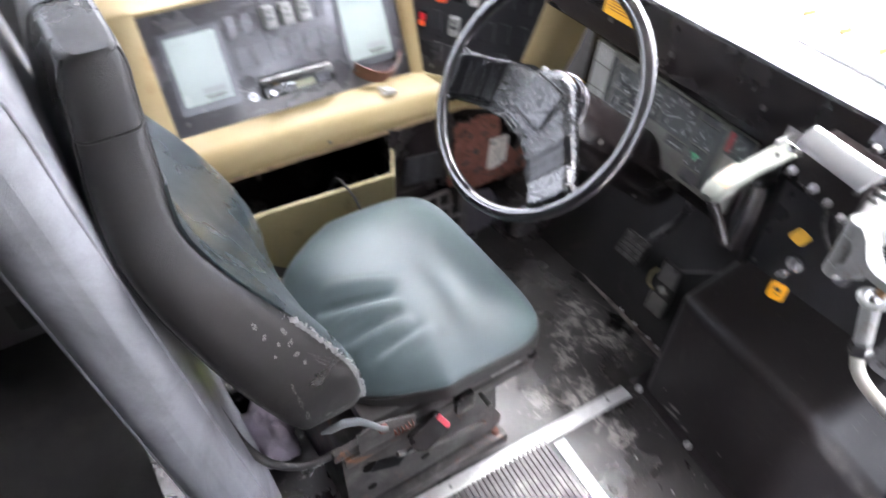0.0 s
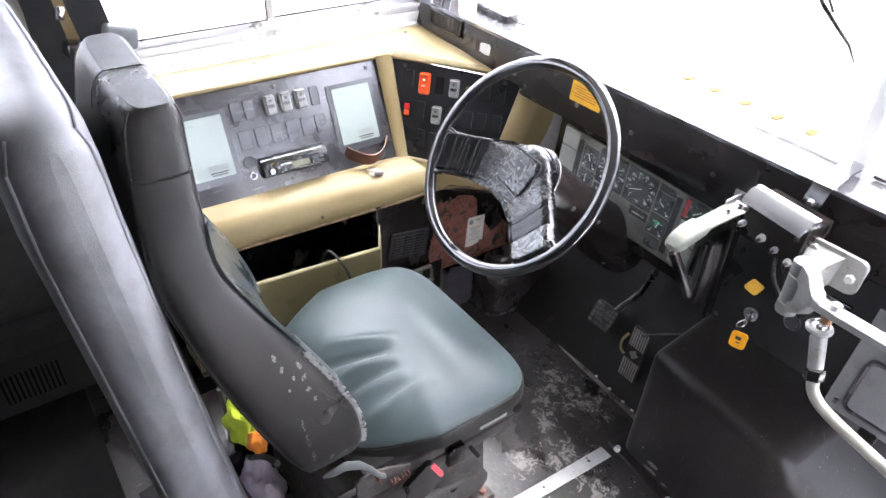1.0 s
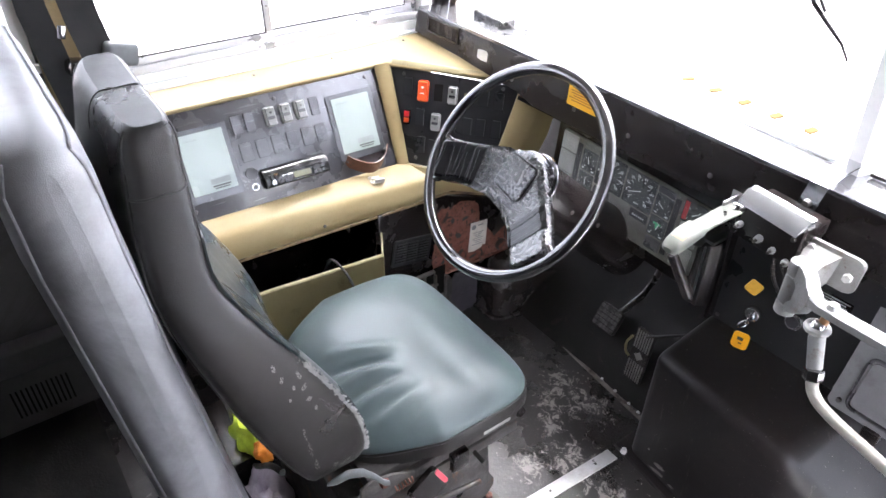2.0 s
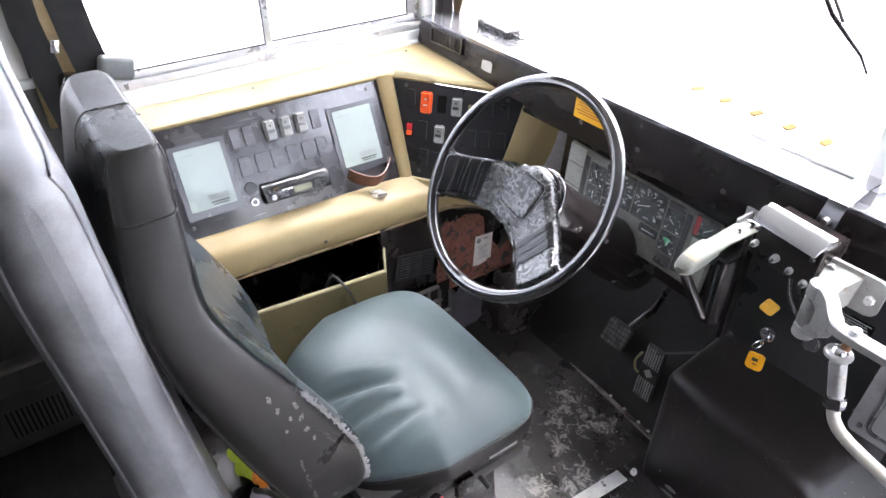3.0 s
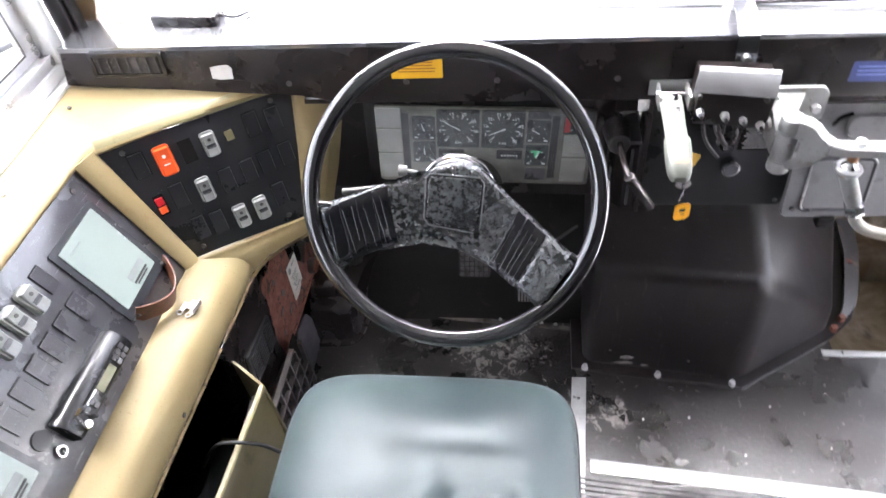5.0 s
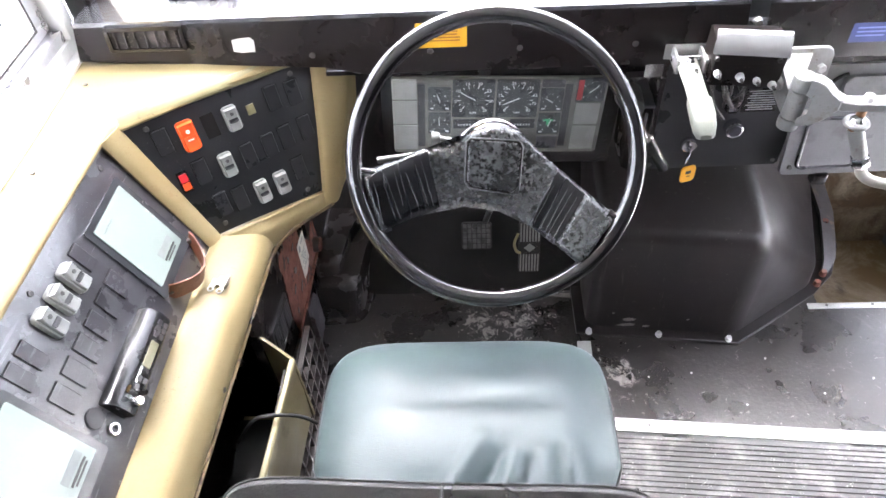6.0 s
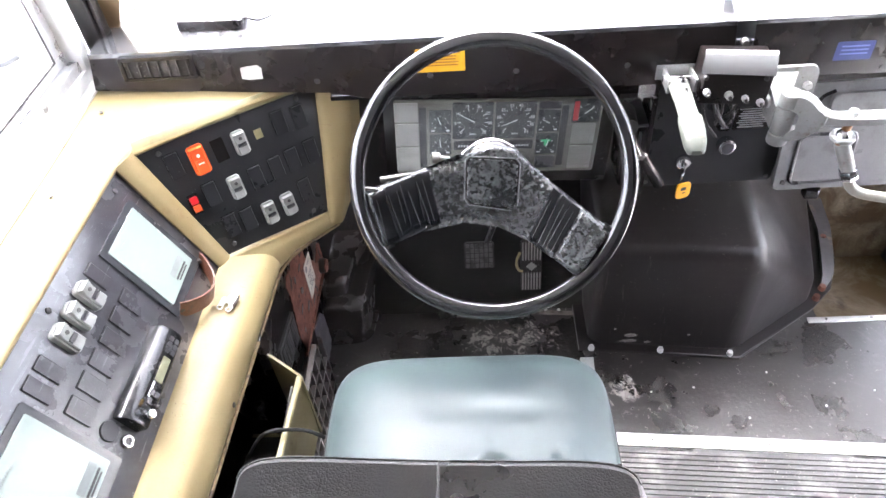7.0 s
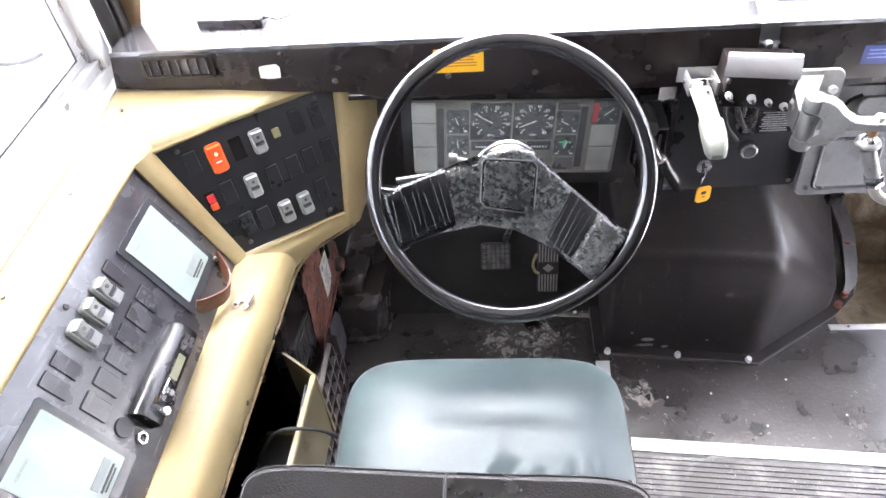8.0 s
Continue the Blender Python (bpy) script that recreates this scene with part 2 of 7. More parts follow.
CREAM = mat("worn cream lever paint", (0.125, 0.134, 0.112), 0.42, scale=22, dark=(0.085, 0.092, 0.078), stain=(0.17, 0.15, 0.12), stain_scale=26, stain_at=0.64, stain_soft=0.06)
TAGY = mat("amber plastic tag", (0.80, 0.36, 0.008), 0.35, scale=30, amount=0.15)
BEZEL = mat("dusty silver-grey bezel", (0.195, 0.195, 0.166), 0.42, 0.1, dark=(0.12, 0.116, 0.096), scale=14, grain=200, amount=0.45, stain=(0.085, 0.078, 0.062), stain_scale=12, stain_at=0.58, stain_soft=0.14, speck=(0.05, 0.045, 0.038), speck_at=0.62)
DIAL = mat("hazy black dial face", (0.034, 0.037, 0.038), 0.3, scale=20, speck=(0.07, 0.073, 0.073), speck_at=0.64)
WHITE_INK = mat("white print", (0.85, 0.86, 0.85), 0.5)
GREEN = glow("green warning lamp", (0.04, 0.30, 0.13), 0.06)
BLUE = mat("blue sticker", (0.05, 0.07, 0.22), 0.4)
HIVIS = mat("yellow-green fabric", (0.55, 0.68, 0.04), 0.8, scale=30)
RAG = mat("pale lilac rag", (0.55, 0.48, 0.55), 0.9, scale=20)
STEEL_DIRTY = mat("dusty grey painted steel", (0.070, 0.065, 0.061), 0.5, 0.2, scale=14, grain=90, bump=0.4, dark=(0.030, 0.027, 0.025), amount=0.5, stain=(0.17, 0.075, 0.035), stain_scale=12, stain_at=0.63, stain2=(0.15, 0.145, 0.135), stain2_scale=8, stain2_at=0.60, smear=1.0, scratch=(0.24, 0.23, 0.22), scratch_at=0.66)
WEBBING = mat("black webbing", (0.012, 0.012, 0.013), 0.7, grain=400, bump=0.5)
HOLE = mat("black void", (0.012, 0.010, 0.0095), 0.9, bump=0, spec=0.1)


def sheet_mat(name, colour):
    """Thin paper that lets light through."""
    m = bpy.data.materials.new(name)
    m.use_nodes = True
    N, L = m.node_tree.nodes, m.node_tree.links
    t, x, d = N.new("ShaderNodeBsdfTranslucent"), N.new("ShaderNodeMixShader"), N["Principled BSDF"]
    t.inputs["Color"].default_value = d.inputs["Base Color"].default_value = (*colour, 1)
    d.inputs["Roughness"].default_value = 0.8
    L.new(d.outputs[0], x.inputs[1])
    L.new(t.outputs[0], x.inputs[2])
    L.new(x.outputs[0], N["Material Output"].inputs["Surface"])
    return m


def lens_mat():
    """Clear plastic under a film of dust, thicker in patches."""
    m = mat("dusty clear plastic", (0.55, 0.56, 0.54), 0.22, scale=14, amount=0.2, bump=0, spec=0.5)
    N, L = m.node_tree.nodes, m.node_tree.links
    t, r = N.new("ShaderNodeTexNoise"), N.new("ShaderNodeMapRange")
    t.inputs["Scale"].default_value, t.inputs["Detail"].default_value = 16.0, 8.0
    r.inputs["From Min"].default_value, r.inputs["From Max"].default_value = 0.35, 0.75
    r.inputs["To Min"].default_value, r.inputs["To Max"].default_value = 0.04, 0.15
    L.new(N["Texture Coordinate"].outputs["Object"], t.inputs["Vector"])
    L.new(t.outputs["Fac"], r.inputs["Value"])
    L.new(r.outputs["Result"], N["Principled BSDF"].inputs["Alpha"])
    return m


LENS = lens_mat()
THIN_PAPER = sheet_mat("thin white paper", (0.8, 0.79, 0.75))
GLASS = glass_mat("window glass")


# ---- mesh helpers ----
def link(name, bm, material, smooth=35):
    me = bpy.data.meshes.new(name)
    bmesh.ops.recalc_face_normals(bm, faces=bm.faces)
    flat = {e.index for e in bm.edges if any(len(f.verts) > 6 for f in e.link_faces)} if bm.edges.index_update() is None else set()
    bm.to_mesh(me)
    bm.free()
    me.materials.append(material)
    if smooth:
        me.polygons.foreach_set("use_smooth", [True] * len(me.polygons))
        me.set_sharp_from_angle(angle=radians(smooth))
        for k in flat:
            me.edges[k].use_edge_sharp = True
    return new(name, me)


def thing(name, base, label, category, group="", kind=""):
    ob = new(name)
    ob.location, ob.empty_display_size = base, 0.05
    return tagged(ob, label, category, group, kind)


def part(name, bm, material, parent, label="", smooth=35):
    """Links a bmesh, in world metres, as one mesh under a thing or a part."""
    ob = link(name, bm, material, smooth)
    ob.parent = parent
    ob.matrix_parent_inverse = base_of(parent).inverted()
    return tagged(ob, label)


def base_of(ob):
    m = Matrix.Translation(ob.location) if ob.type == "EMPTY" else Matrix()
    return m


def single(name, bm, material, label, category, kind="", smooth=35, group=""):
    return tagged(link(name, bm, material, smooth), label, category, group, kind)


def frame_of(origin, x, n):
    n = Vector(n).normalized()
    x = Vector(x)
    x = (x - n * x.dot(n)).normalized()
    return Matrix.Translation(origin) @ Matrix((x, n.cross(x), n)).transposed().to_4x4()


def box(sx, sy, sz, m=None, bevel=0.0, seg=2):
    """A box centred in x and y, standing on z = 0 of m."""
    bm = bmesh.new()
    bmesh.ops.create_cube(bm, size=1.0, matrix=Matrix.Diagonal((sx, sy, sz, 1)))
    bmesh.ops.translate(bm, verts=bm.verts, vec=(0, 0, sz / 2))
    if bevel:
        bmesh.ops.bevel(bm, geom=list(bm.edges), offset=bevel, segments=seg, profile=0.5, affect="EDGES")
    if m:
        bm.transform(m)
    return bm


def block(x0, x1, y0, y1, z0, z1, bevel=0.0, seg=2):
    return box(x1 - x0, y1 - y0, z1 - z0, Matrix.Translation(((x0 + x1) / 2, (y0 + y1) / 2, z0)), bevel, seg)


def prism(poly, h, m=None, bevel=0.0, seg=2, taper=0.0):
    """A polygon in the xy plane raised by h."""
    bm = bmesh.new()
    c = Vector((sum(p[0] for p in poly) / len(poly), sum(p[1] for p in poly) / len(poly), 0))
    low = [bm.verts.new((p[0], p[1], 0)) for p in poly]
    top = [bm.verts.new(((p[0] - c.x) * (1 - taper) + c.x, (p[1] - c.y) * (1 - taper) + c.y, h)) for p in poly]
    n = len(poly)
    bm.faces.new(low[::-1])
    up = bm.faces.new(top)
    for i in range(n):
        bm.faces.new((low[i], low[(i + 1) % n], top[(i + 1) % n], top[i]))
    if bevel:
        bmesh.ops.bevel(bm, geom=list(up.edges), offset=bevel, segments=seg, profile=0.5, affect="EDGES")
    if m:
        bm.transform(m)
    return bm


def rod(p, q, r, r2=None, seg=20, bevel=0.0):
    p, q = Vector(p), Vector(q)
    bm = bmesh.new()
    d = q - p
    bmesh.ops.create_cone(bm, cap_ends=True, segments=seg, radius1=r, radius2=r if r2 is None else r2, depth=d.length,
                          matrix=Matrix.Translation((p + q) / 2) @ d.to_track_quat("Z", "Y").to_matrix().to_4x4())
    if bevel:
        caps = [e for f in bm.faces if len(f.verts) > 4 for e in f.edges]
        bmesh.ops.bevel(bm, geom=list(set(caps)), offset=bevel, segments=2, profile=0.5, affect="EDGES")
    return bm


def loft(rings, closed=True, caps=True):
    bm = bmesh.new()
    vs = [[bm.verts.new(p) for p in ring] for ring in rings]
    n = len(vs[0])
    for a, b in zip(vs, vs[1:]):
        for i in range(n if closed else n - 1):
            j = (i + 1) % n
            bm.faces.new((a[i], a[j], b[j], b[i]))
    if caps and closed:
        bm.faces.new(vs[0][::-1])
        bm.faces.new(vs[-1])
    return bm


def tube(points, r, seg=12, smooth=0):
    """A round bar along points, with rounded bends."""
    pts = [Vector(p) for p in points]
    for _ in range(smooth):
        out = [pts[0]]
        for a, b in zip(pts, pts[1:]):
            out += [a * 0.75 + b * 0.25, a * 0.25 + b * 0.75]
        pts = out + [pts[-1]]
    rings = []
    up = Vector((0.13, 0.21, 0.97))
    for i, p in enumerate(pts):
        d = (pts[min(i + 1, len(pts) - 1)] - pts[max(i - 1, 0)]).normalized()
        x = d.cross(up).normalized()
        y = x.cross(d)
        rr = r(i / (len(pts) - 1)) if callable(r) else r
        rings.append([p + (x * math.cos(a) + y * math.sin(a)) * rr for a in (k * math.tau / seg for k in range(seg))])
    return loft(rings)


def ribbon(points, widths, thick):
    """A band along points; widths gives the half width vector."""
    rings = []
    pts = [Vector(p) for p in points]
    for i, p in enumerate(pts):
        d = (pts[min(i + 1, len(pts) - 1)] - pts[max(i - 1, 0)]).normalized()
        w = Vector(widths)
        n = d.cross(w).normalized() * thick / 2
        rings.append([p - w - n, p + w - n, p + w + n, p - w + n])
    return loft(rings)


def torus(m, R, r, seg=96, ring=20, flat=1.0, a0=0.0, a1=math.tau):
    full = abs(a1 - a0 - math.tau) < 1e-6
    rings = []
    for i in range(seg if full else seg + 1):
        a = a0 + (a1 - a0) * i / seg
        c = Vector((math.cos(a), math.sin(a), 0))
        rings.append([m @ (c * (R + r * math.cos(k * math.tau / ring)) + Vector((0, 0, r * flat * math.sin(k * math.tau / ring)))) for k in range(ring)])
    if full:
        rings.append(rings[0])
        bm = loft(rings, caps=False)
        bmesh.ops.remove_doubles(bm, verts=bm.verts, dist=1e-6)
        return bm
    return loft(rings)


def join(*bms):
    out = bmesh.new()
    for b in bms:
        me = bpy.data.meshes.new("tmp")
        b.to_mesh(me)
        b.free()
        out.from_mesh(me)
        bpy.data.meshes.remove(me)
    return out


def screw(parent, p, n, r=0.0055):
    n = Vector(n).normalized()
    p = Vector(p)
    m = p.to_4d() and Matrix.Translation(p) @ n.to_track_quat("Z", "Y").to_matrix().to_4x4()
    head = prism([(r * math.cos(a), r * math.sin(a)) for a in (k * math.tau / 14 for k in range(14))], r * 0.55, m, r * 0.35, 2)
    return part("screw", head, SCREW, parent)


def rounded(w, h, r, seg=5):
    """A rectangle with rounded corners, as a polygon."""
    out = []
    for cx, cy, a0 in ((w / 2 - r, h / 2 - r, 0), (-w / 2 + r, h / 2 - r, 90), (-w / 2 + r, -h / 2 + r, 180), (w / 2 - r, -h / 2 + r, 270)):
        out += [(cx + r * math.cos(radians(a0 + 90 * k / seg)), cy + r * math.sin(radians(a0 + 90 * k / seg))) for k in range(seg + 1)]
    return out


# ---- setting: ground, floor, body shell ----
single("ground", block(-300, 300, -300, 300, -1.05, -0.95), GROUND, "grey gravel ground outside the bus", "ground", "structure", 0)
single("floor", block(-0.86, 0.96, -4.2, 0.46, -0.05, 0.0), FLOOR, "worn black rubber floor with grey scuffs", "floor", "structure", 0)
single("floor_aisle_edge", block(0.96, 1.45, -4.2, 0.345, -0.05, 0.0), FLOOR, "worn black rubber floor beside the step", "floor", "structure", 0)
# Added black sheet that darkens the floor behind the barrier; no mat is known.
DARK_SHEET = mat("matt black floor darkening", (0.0075, 0.0066, 0.0065), 0.7, scale=8, grain=160, bump=0.3, spec=0.15, stain=(0.016, 0.014, 0.013), stain_scale=7, stain_at=0.62, stain_soft=0.1)
single("floor_dark_sheet", block(-0.79, 0.235, -3.2, -0.915, 0.0, 0.005, 0.001), DARK_SHEET, "added matt black sheet darkening the floor behind the barrier", "mat", "structure", 0)
TOE = mat("dull black rubber matting", (0.0085, 0.0068, 0.0066), 0.5, scale=8, grain=160, bump=0.3, spec=0.25, stain=(0.030, 0.024, 0.022), stain_scale=9, stain_at=0.66, stain_soft=0.08, smear=1.2, speck=(0.11, 0.095, 0.085), speck_at=0.68)
single("toe_board", prism([(0.42, 0.0), (0.68, 0.30), (0.75, 0.77), (0.79, 0.77), (0.79, -0.05), (0.42, -0.05)], 1.16,
       Matrix(((0, 0, 1, -0.86), (1, 0, 0, 0), (0, 1, 0, 0), (0, 0, 0, 1))), 0.0), TOE, "black sloping toe board and bulkhead", "bulkhead", "structure", 30)
single("bulkhead", block(0.30, 1.45, 0.86, 0.9, -0.4, 0.755), BLACK, "black front bulkhead of the bus", "bulkhead", "structure", 0)
STEP = mat("scraped pale step paint", (0.44, 0.41, 0.36), 0.5, scale=5, grain=70, bump=0.3, dark=(0.24, 0.19, 0.12), amount=0.5, stain=(0.13, 0.085, 0.035), stain_scale=3.2, stain_at=0.47, stain_soft=0.12, smear=1.0, stain2=(0.05, 0.035, 0.022), stain2_scale=9, stain2_at=0.62)
single("step_well", join(block(0.96, 1.45, 0.345, 0.86, -0.32, -0.28), block(0.94, 0.96, 0.46, 0.86, -0.32, -0.051), block(0.962, 1.45, 0.335, 0.344, -0.28, -0.051)), STEP, "pale scraped entrance step with rust stains", "step", "structure", 0)
single("step_panel", prism(rounded(0.40, 0.70, 0.006), 0.012, frame_of((1.255, 0.858, 0.02), (1, 0, 0), (0, -1, 0)), 0.003), mat("rust-browned step panel paint", (0.26, 0.22, 0.165), 0.5, dark=(0.13, 0.10, 0.065), amount=0.5, scale=6, grain=80, bump=0.3, stain=(0.075, 0.048, 0.022), stain_scale=7, stain_at=0.48, stain_soft=0.10, smear=1.0, stain2=(0.035, 0.024, 0.016), stain2_scale=14, stain2_at=0.60), "brown rust-stained panel in front of the entrance step", "panel", "structure", 30)
# The rear stretch is out of view and kept windowless to hold back light.
single("wall_left", join(block(-0.88, -0.80, -4.2, 0.36, 0.0, 0.90), block(-0.88, -0.80, -4.2, 0.36, 1.82, 1.98), block(-0.88, -0.80, -1.62, -0.66, 0.90, 1.0), block(-0.88, -0.80, -0.76, -0.66, 1.0, 1.82),
       block(-0.88, -0.80, -4.2, -1.52, 0.90, 1.82)), WALL_PAINT,
       "grey metal side wall of a bus", "wall", "structure", 0)
# Right wall is unseen; it is left solid to block light from that side.
single("wall_right", join(block(1.45, 1.53, -4.2, -0.35, 0.0, 1.80), block(1.45, 1.53, -4.2, 0.9, 1.80, 1.98), block(1.45, 1.53, 0.80, 0.90, -0.4, 1.8)), WALL_PAINT, "unseen grey side wall with door opening, windowless to block light", "wall", "structure", 0)
single("wall_back", block(-0.88, 1.53, -4.28, -4.2, 0.0, 1.98), WALL_PAINT, "plain grey rear wall closing the bus", "wall", "structure", 0)
single("ceiling", block(-0.88, 1.53, -4.28, 0.45, 1.98, 2.03), ROOF_PAINT, "cream painted bus ceiling", "ceiling", "structure", 0)
single("wall_front", block(-0.88, 1.53, 0.30, 0.36, 1.82, 1.98), WALL_PAINT, "grey header above the windscreen", "wall", "structure", 0)
single("corner_pillar", join(block(-0.792, -0.757, 0.352, 0.40, 0.945, 1.83, 0.004), block(-0.757, -0.748, 0.362, 0.39, 0.975, 1.83, 0.003)), DASH, "black windscreen corner pillar", "pillar", "structure", 30)
# Tan plate stands in for a reflection on the windscreen glass.
single("tan_reflection", prism([(-0.764, 0.985), (-0.738, 0.985), (-0.704, 1.07), (-0.650, 1.83), (-0.764, 1.83)], 0.006, Matrix(((1, 0, 0, 0), (0, 0, 1, 0.405), (0, 1, 0, 0), (0, 0, 0, 1))), 0.002), mat("tan reflection colour", (0.20, 0.13, 0.065), 0.4, scale=6, grain=120, amount=0.5), "tan plate standing in for a reflection beside the windscreen", "trim", "structure", 0)
single("corner_pillar_right", block(1.45, 1.53, 0.33, 0.42, 0.9, 1.98, 0.004), BLACK, "black windscreen corner pillar", "pillar", "structure", 30)

# unseen folding door, closed; solid low front leaf darkens the engine cover's reflection
dr = tagged(new("door_1"), "unseen folding entrance door with glass panes, solid low in front to cut light", "door", "", "structure")
for y0 in (-0.35, 0.225):
    solid_top = 0.24 if y0 > 0 else -0.26
    leaf = part("door_leaf", join(block(1.475, 1.505, y0, y0 + 0.575, -0.38, solid_top, 0.004), block(1.475, 1.505, y0, y0 + 0.05, solid_top, 1.80, 0.004), block(1.475, 1.505, y0 + 0.525, y0 + 0.575, solid_top, 1.80, 0.004),
                              block(1.475, 1.505, y0 + 0.05, y0 + 0.525, 0.72, 0.78, 0.004), block(1.475, 1.505, y0 + 0.05, y0 + 0.525, 1.74, 1.80, 0.004)), BLACK, dr, "", 30)
    for z0, z1 in ((solid_top, 0.72), (0.78, 1.74)):
        g = part("pane", block(1.488, 1.492, y0 + 0.05, y0 + 0.525, z0, z1), GLASS, leaf, "", 0)
        g.visible_shadow = False

# windscreen
ws = tagged(new("window_1"), "two-part clear windscreen with a metal centre post", "window", "", "structure")
WS_A, WS_B = Vector((0, 0.455, 0.965)), Vector((0, 0.33, 1.84))
for x0, x1, nm in ((-0.745, 0.505, "pane"), (0.545, 1.45, "pane")):
    g = part(nm, loft([[(x0, WS_A.y, WS_A.z), (x1, WS_A.y, WS_A.z), (x1, WS_A.y + 0.005, WS_A.z), (x0, WS_A.y + 0.005, WS_A.z)],
                       [(x0, WS_B.y, WS_B.z), (x1, WS_B.y, WS_B.z), (x1, WS_B.y + 0.005, WS_B.z), (x0, WS_B.y + 0.005, WS_B.z)]]), GLASS, ws, "", 0)
    g.visible_shadow = False
part("centre_post", loft([[(0.510, 0.435, 0.93), (0.536, 0.435, 0.93), (0.545, 0.475, 0.93), (0.501, 0.475, 0.93)],
                          [(0.510, 0.31, 1.84), (0.536, 0.31, 1.84), (0.545, 0.35, 1.84), (0.501, 0.35, 1.84)]]), FRAME_PAINT, ws, "pale metal centre post", 30)
part("gasket", block(-0.75, 0.50, 0.447, 0.468, 0.958, 0.966, 0.002), FRAME_PAINT, ws, "pale sealing strip")
part("gasket", join(block(0.55, 1.45, 0.447, 0.468, 0.958, 0.966, 0.002)), RUBBER, ws, "black rubber gasket")

# driver's side window
sw = tagged(new("window_2"), "white aluminium sliding side window", "window", "", "structure")
part("window_sill", join(block(-0.83, -0.775, -0.66, 0.345, 0.900, 0.918, 0.003), block(-0.85, -0.795, -0.66, 0.345, 0.918, 0.945, 0.003)), FRAME_PAINT, sw)
for y in (-0.66, 0.315):
    part("window_frame", block(-0.845, -0.79, y, y + 0.035, 0.945, 1.82, 0.004), FRAME_PAINT, sw)
part("window_frame", block(-0.845, -0.79, -0.625, 0.315, 1.78, 1.82, 0.004), FRAME_PAINT, sw)
part("window_frame", block(-0.84, -0.80, -0.625, 0.315, 0.945, 0.968, 0.003), ALU, sw)
for x, y0, y1 in ((-0.812, -0.625, -0.17), (-0.828, -0.19, 0.315)):
    part("sash", join(block(x - 0.006, x + 0.006, y0, y0 + 0.02, 0.9905, 1.78, 0.002), block(x - 0.006, x + 0.006, y1 - 0.02 - 0.022 * (y1 > 0.2), y1, 0.9905, 1.78, 0.002),
                      block(x - 0.006, x + 0.006, y0, y1, 0.968, 0.99, 0.002)), ALU, sw)
    g = part("pane", block(x - 0.002, x + 0.002, y0 + 0.02, y1 - 0.02 - 0.022 * (y1 > 0.2), 0.99, 1.78), GLASS, sw, "", 0)
    g.visible_shadow = False
    part("gasket", join(block(x + 0.0062, x + 0.009, y0 + 0.02, y1 - 0.024 - 0.022 * (y1 > 0.2), 0.988, 0.9915), block(x + 0.0062, x + 0.009, y1 - 0.0235 - 0.022 * (y1 > 0.2), y1 - 0.0200 - 0.022 * (y1 > 0.2), 0.988, 1.78)), RUBBER, sw, "thin black glazing gasket", 0)

# window behind the driver
s3 = tagged(new("window_3"), "white framed side window behind the driver", "window", "", "structure")
part("window_sill", block(-0.88, -0.785, -1.53, -0.75, 1.0, 1.02, 0.003), FRAME_PAINT, s3)
for y in (-1.52, -0.79):
    part("window_frame", block(-0.85, -0.80, y, y + 0.03, 1.02, 1.82, 0.003), FRAME_PAINT, s3)
part("sash", block(-0.835, -0.815, -1.49, -0.79, 1.40, 1.425, 0.002), ALU, s3)
g = part("pane", block(-0.827, -0.823, -1.49, -0.79, 1.02, 1.81), GLASS, s3, "", 0)
g.visible_shadow = False
single("belt_post", block(-0.80, -0.775, -0.755, -0.665, 0.90, 1.82, 0.006), mat("tan post paint", (0.33, 0.24, 0.11), 0.45, scale=8, grain=120), "tan painted post beside the driver", "post", "structure", 30)

# bonnet outside
hood = thing("bonnet", (0.1, 1.2, 0.78), "sunlit white bus bonnet below the windscreen", "bonnet")
COWL = ((0.470, 0.940), (0.520, 0.917), (0.620, 0.872), (1.050, 0.778))
part("cowl", loft([[(-0.95, y, z), (1.55, y, z), (1.55, y, z - 0.06), (-0.95, y, z - 0.06)] for y, z in COWL]), HOOD, hood, "", 0)
part("lid", loft([[(-0.6 - 0.1 * (k == 0), y, 0.60 - 0.1 * k), (-0.55, y, z), (0.15, y, z + 0.02 * (k > 0)), (0.85, y, z), (1.15, y, 0.60)] for k, (y, z) in enumerate(((1.046, 0.7795), (1.6, 0.74), (2.1, 0.66), (2.25, 0.5)))]), HOOD, hood, "", 50)
# Row of five small amber marks across the cowl.
for k in range(5):
    x = -0.197 + 0.109 * k
    y = 0.880 - 0.135 * x
    part("cowl_mark", prism([(-0.008, -0.016), (0.004, -0.034), (0.016, -0.036), (0.012, -0.010), (0.007, 0.020), (-0.006, 0.036), (-0.016, 0.034), (-0.010, 0.012)], 0.004, Matrix.Translation((x, y, 0.8055 - 0.2186 * (y - 0.925) - 0.0005)) @ Matrix.Rotation(-0.2152, 4, "X") @ Matrix.Scale(1.25, 4)), AMBER, hood, "small amber mark")
for k in range(-8, 5):
    x = 0.116 + 0.083 * k
    part("cowl_slot", prism([(-0.028, -0.0010), (0.028, -0.0010), (0.028, 0.0010), (-0.028, 0.0010)], 0.003, Matrix.Translation((x, 0.5, 0.9245))), HOLE, hood, "thin dark slot")

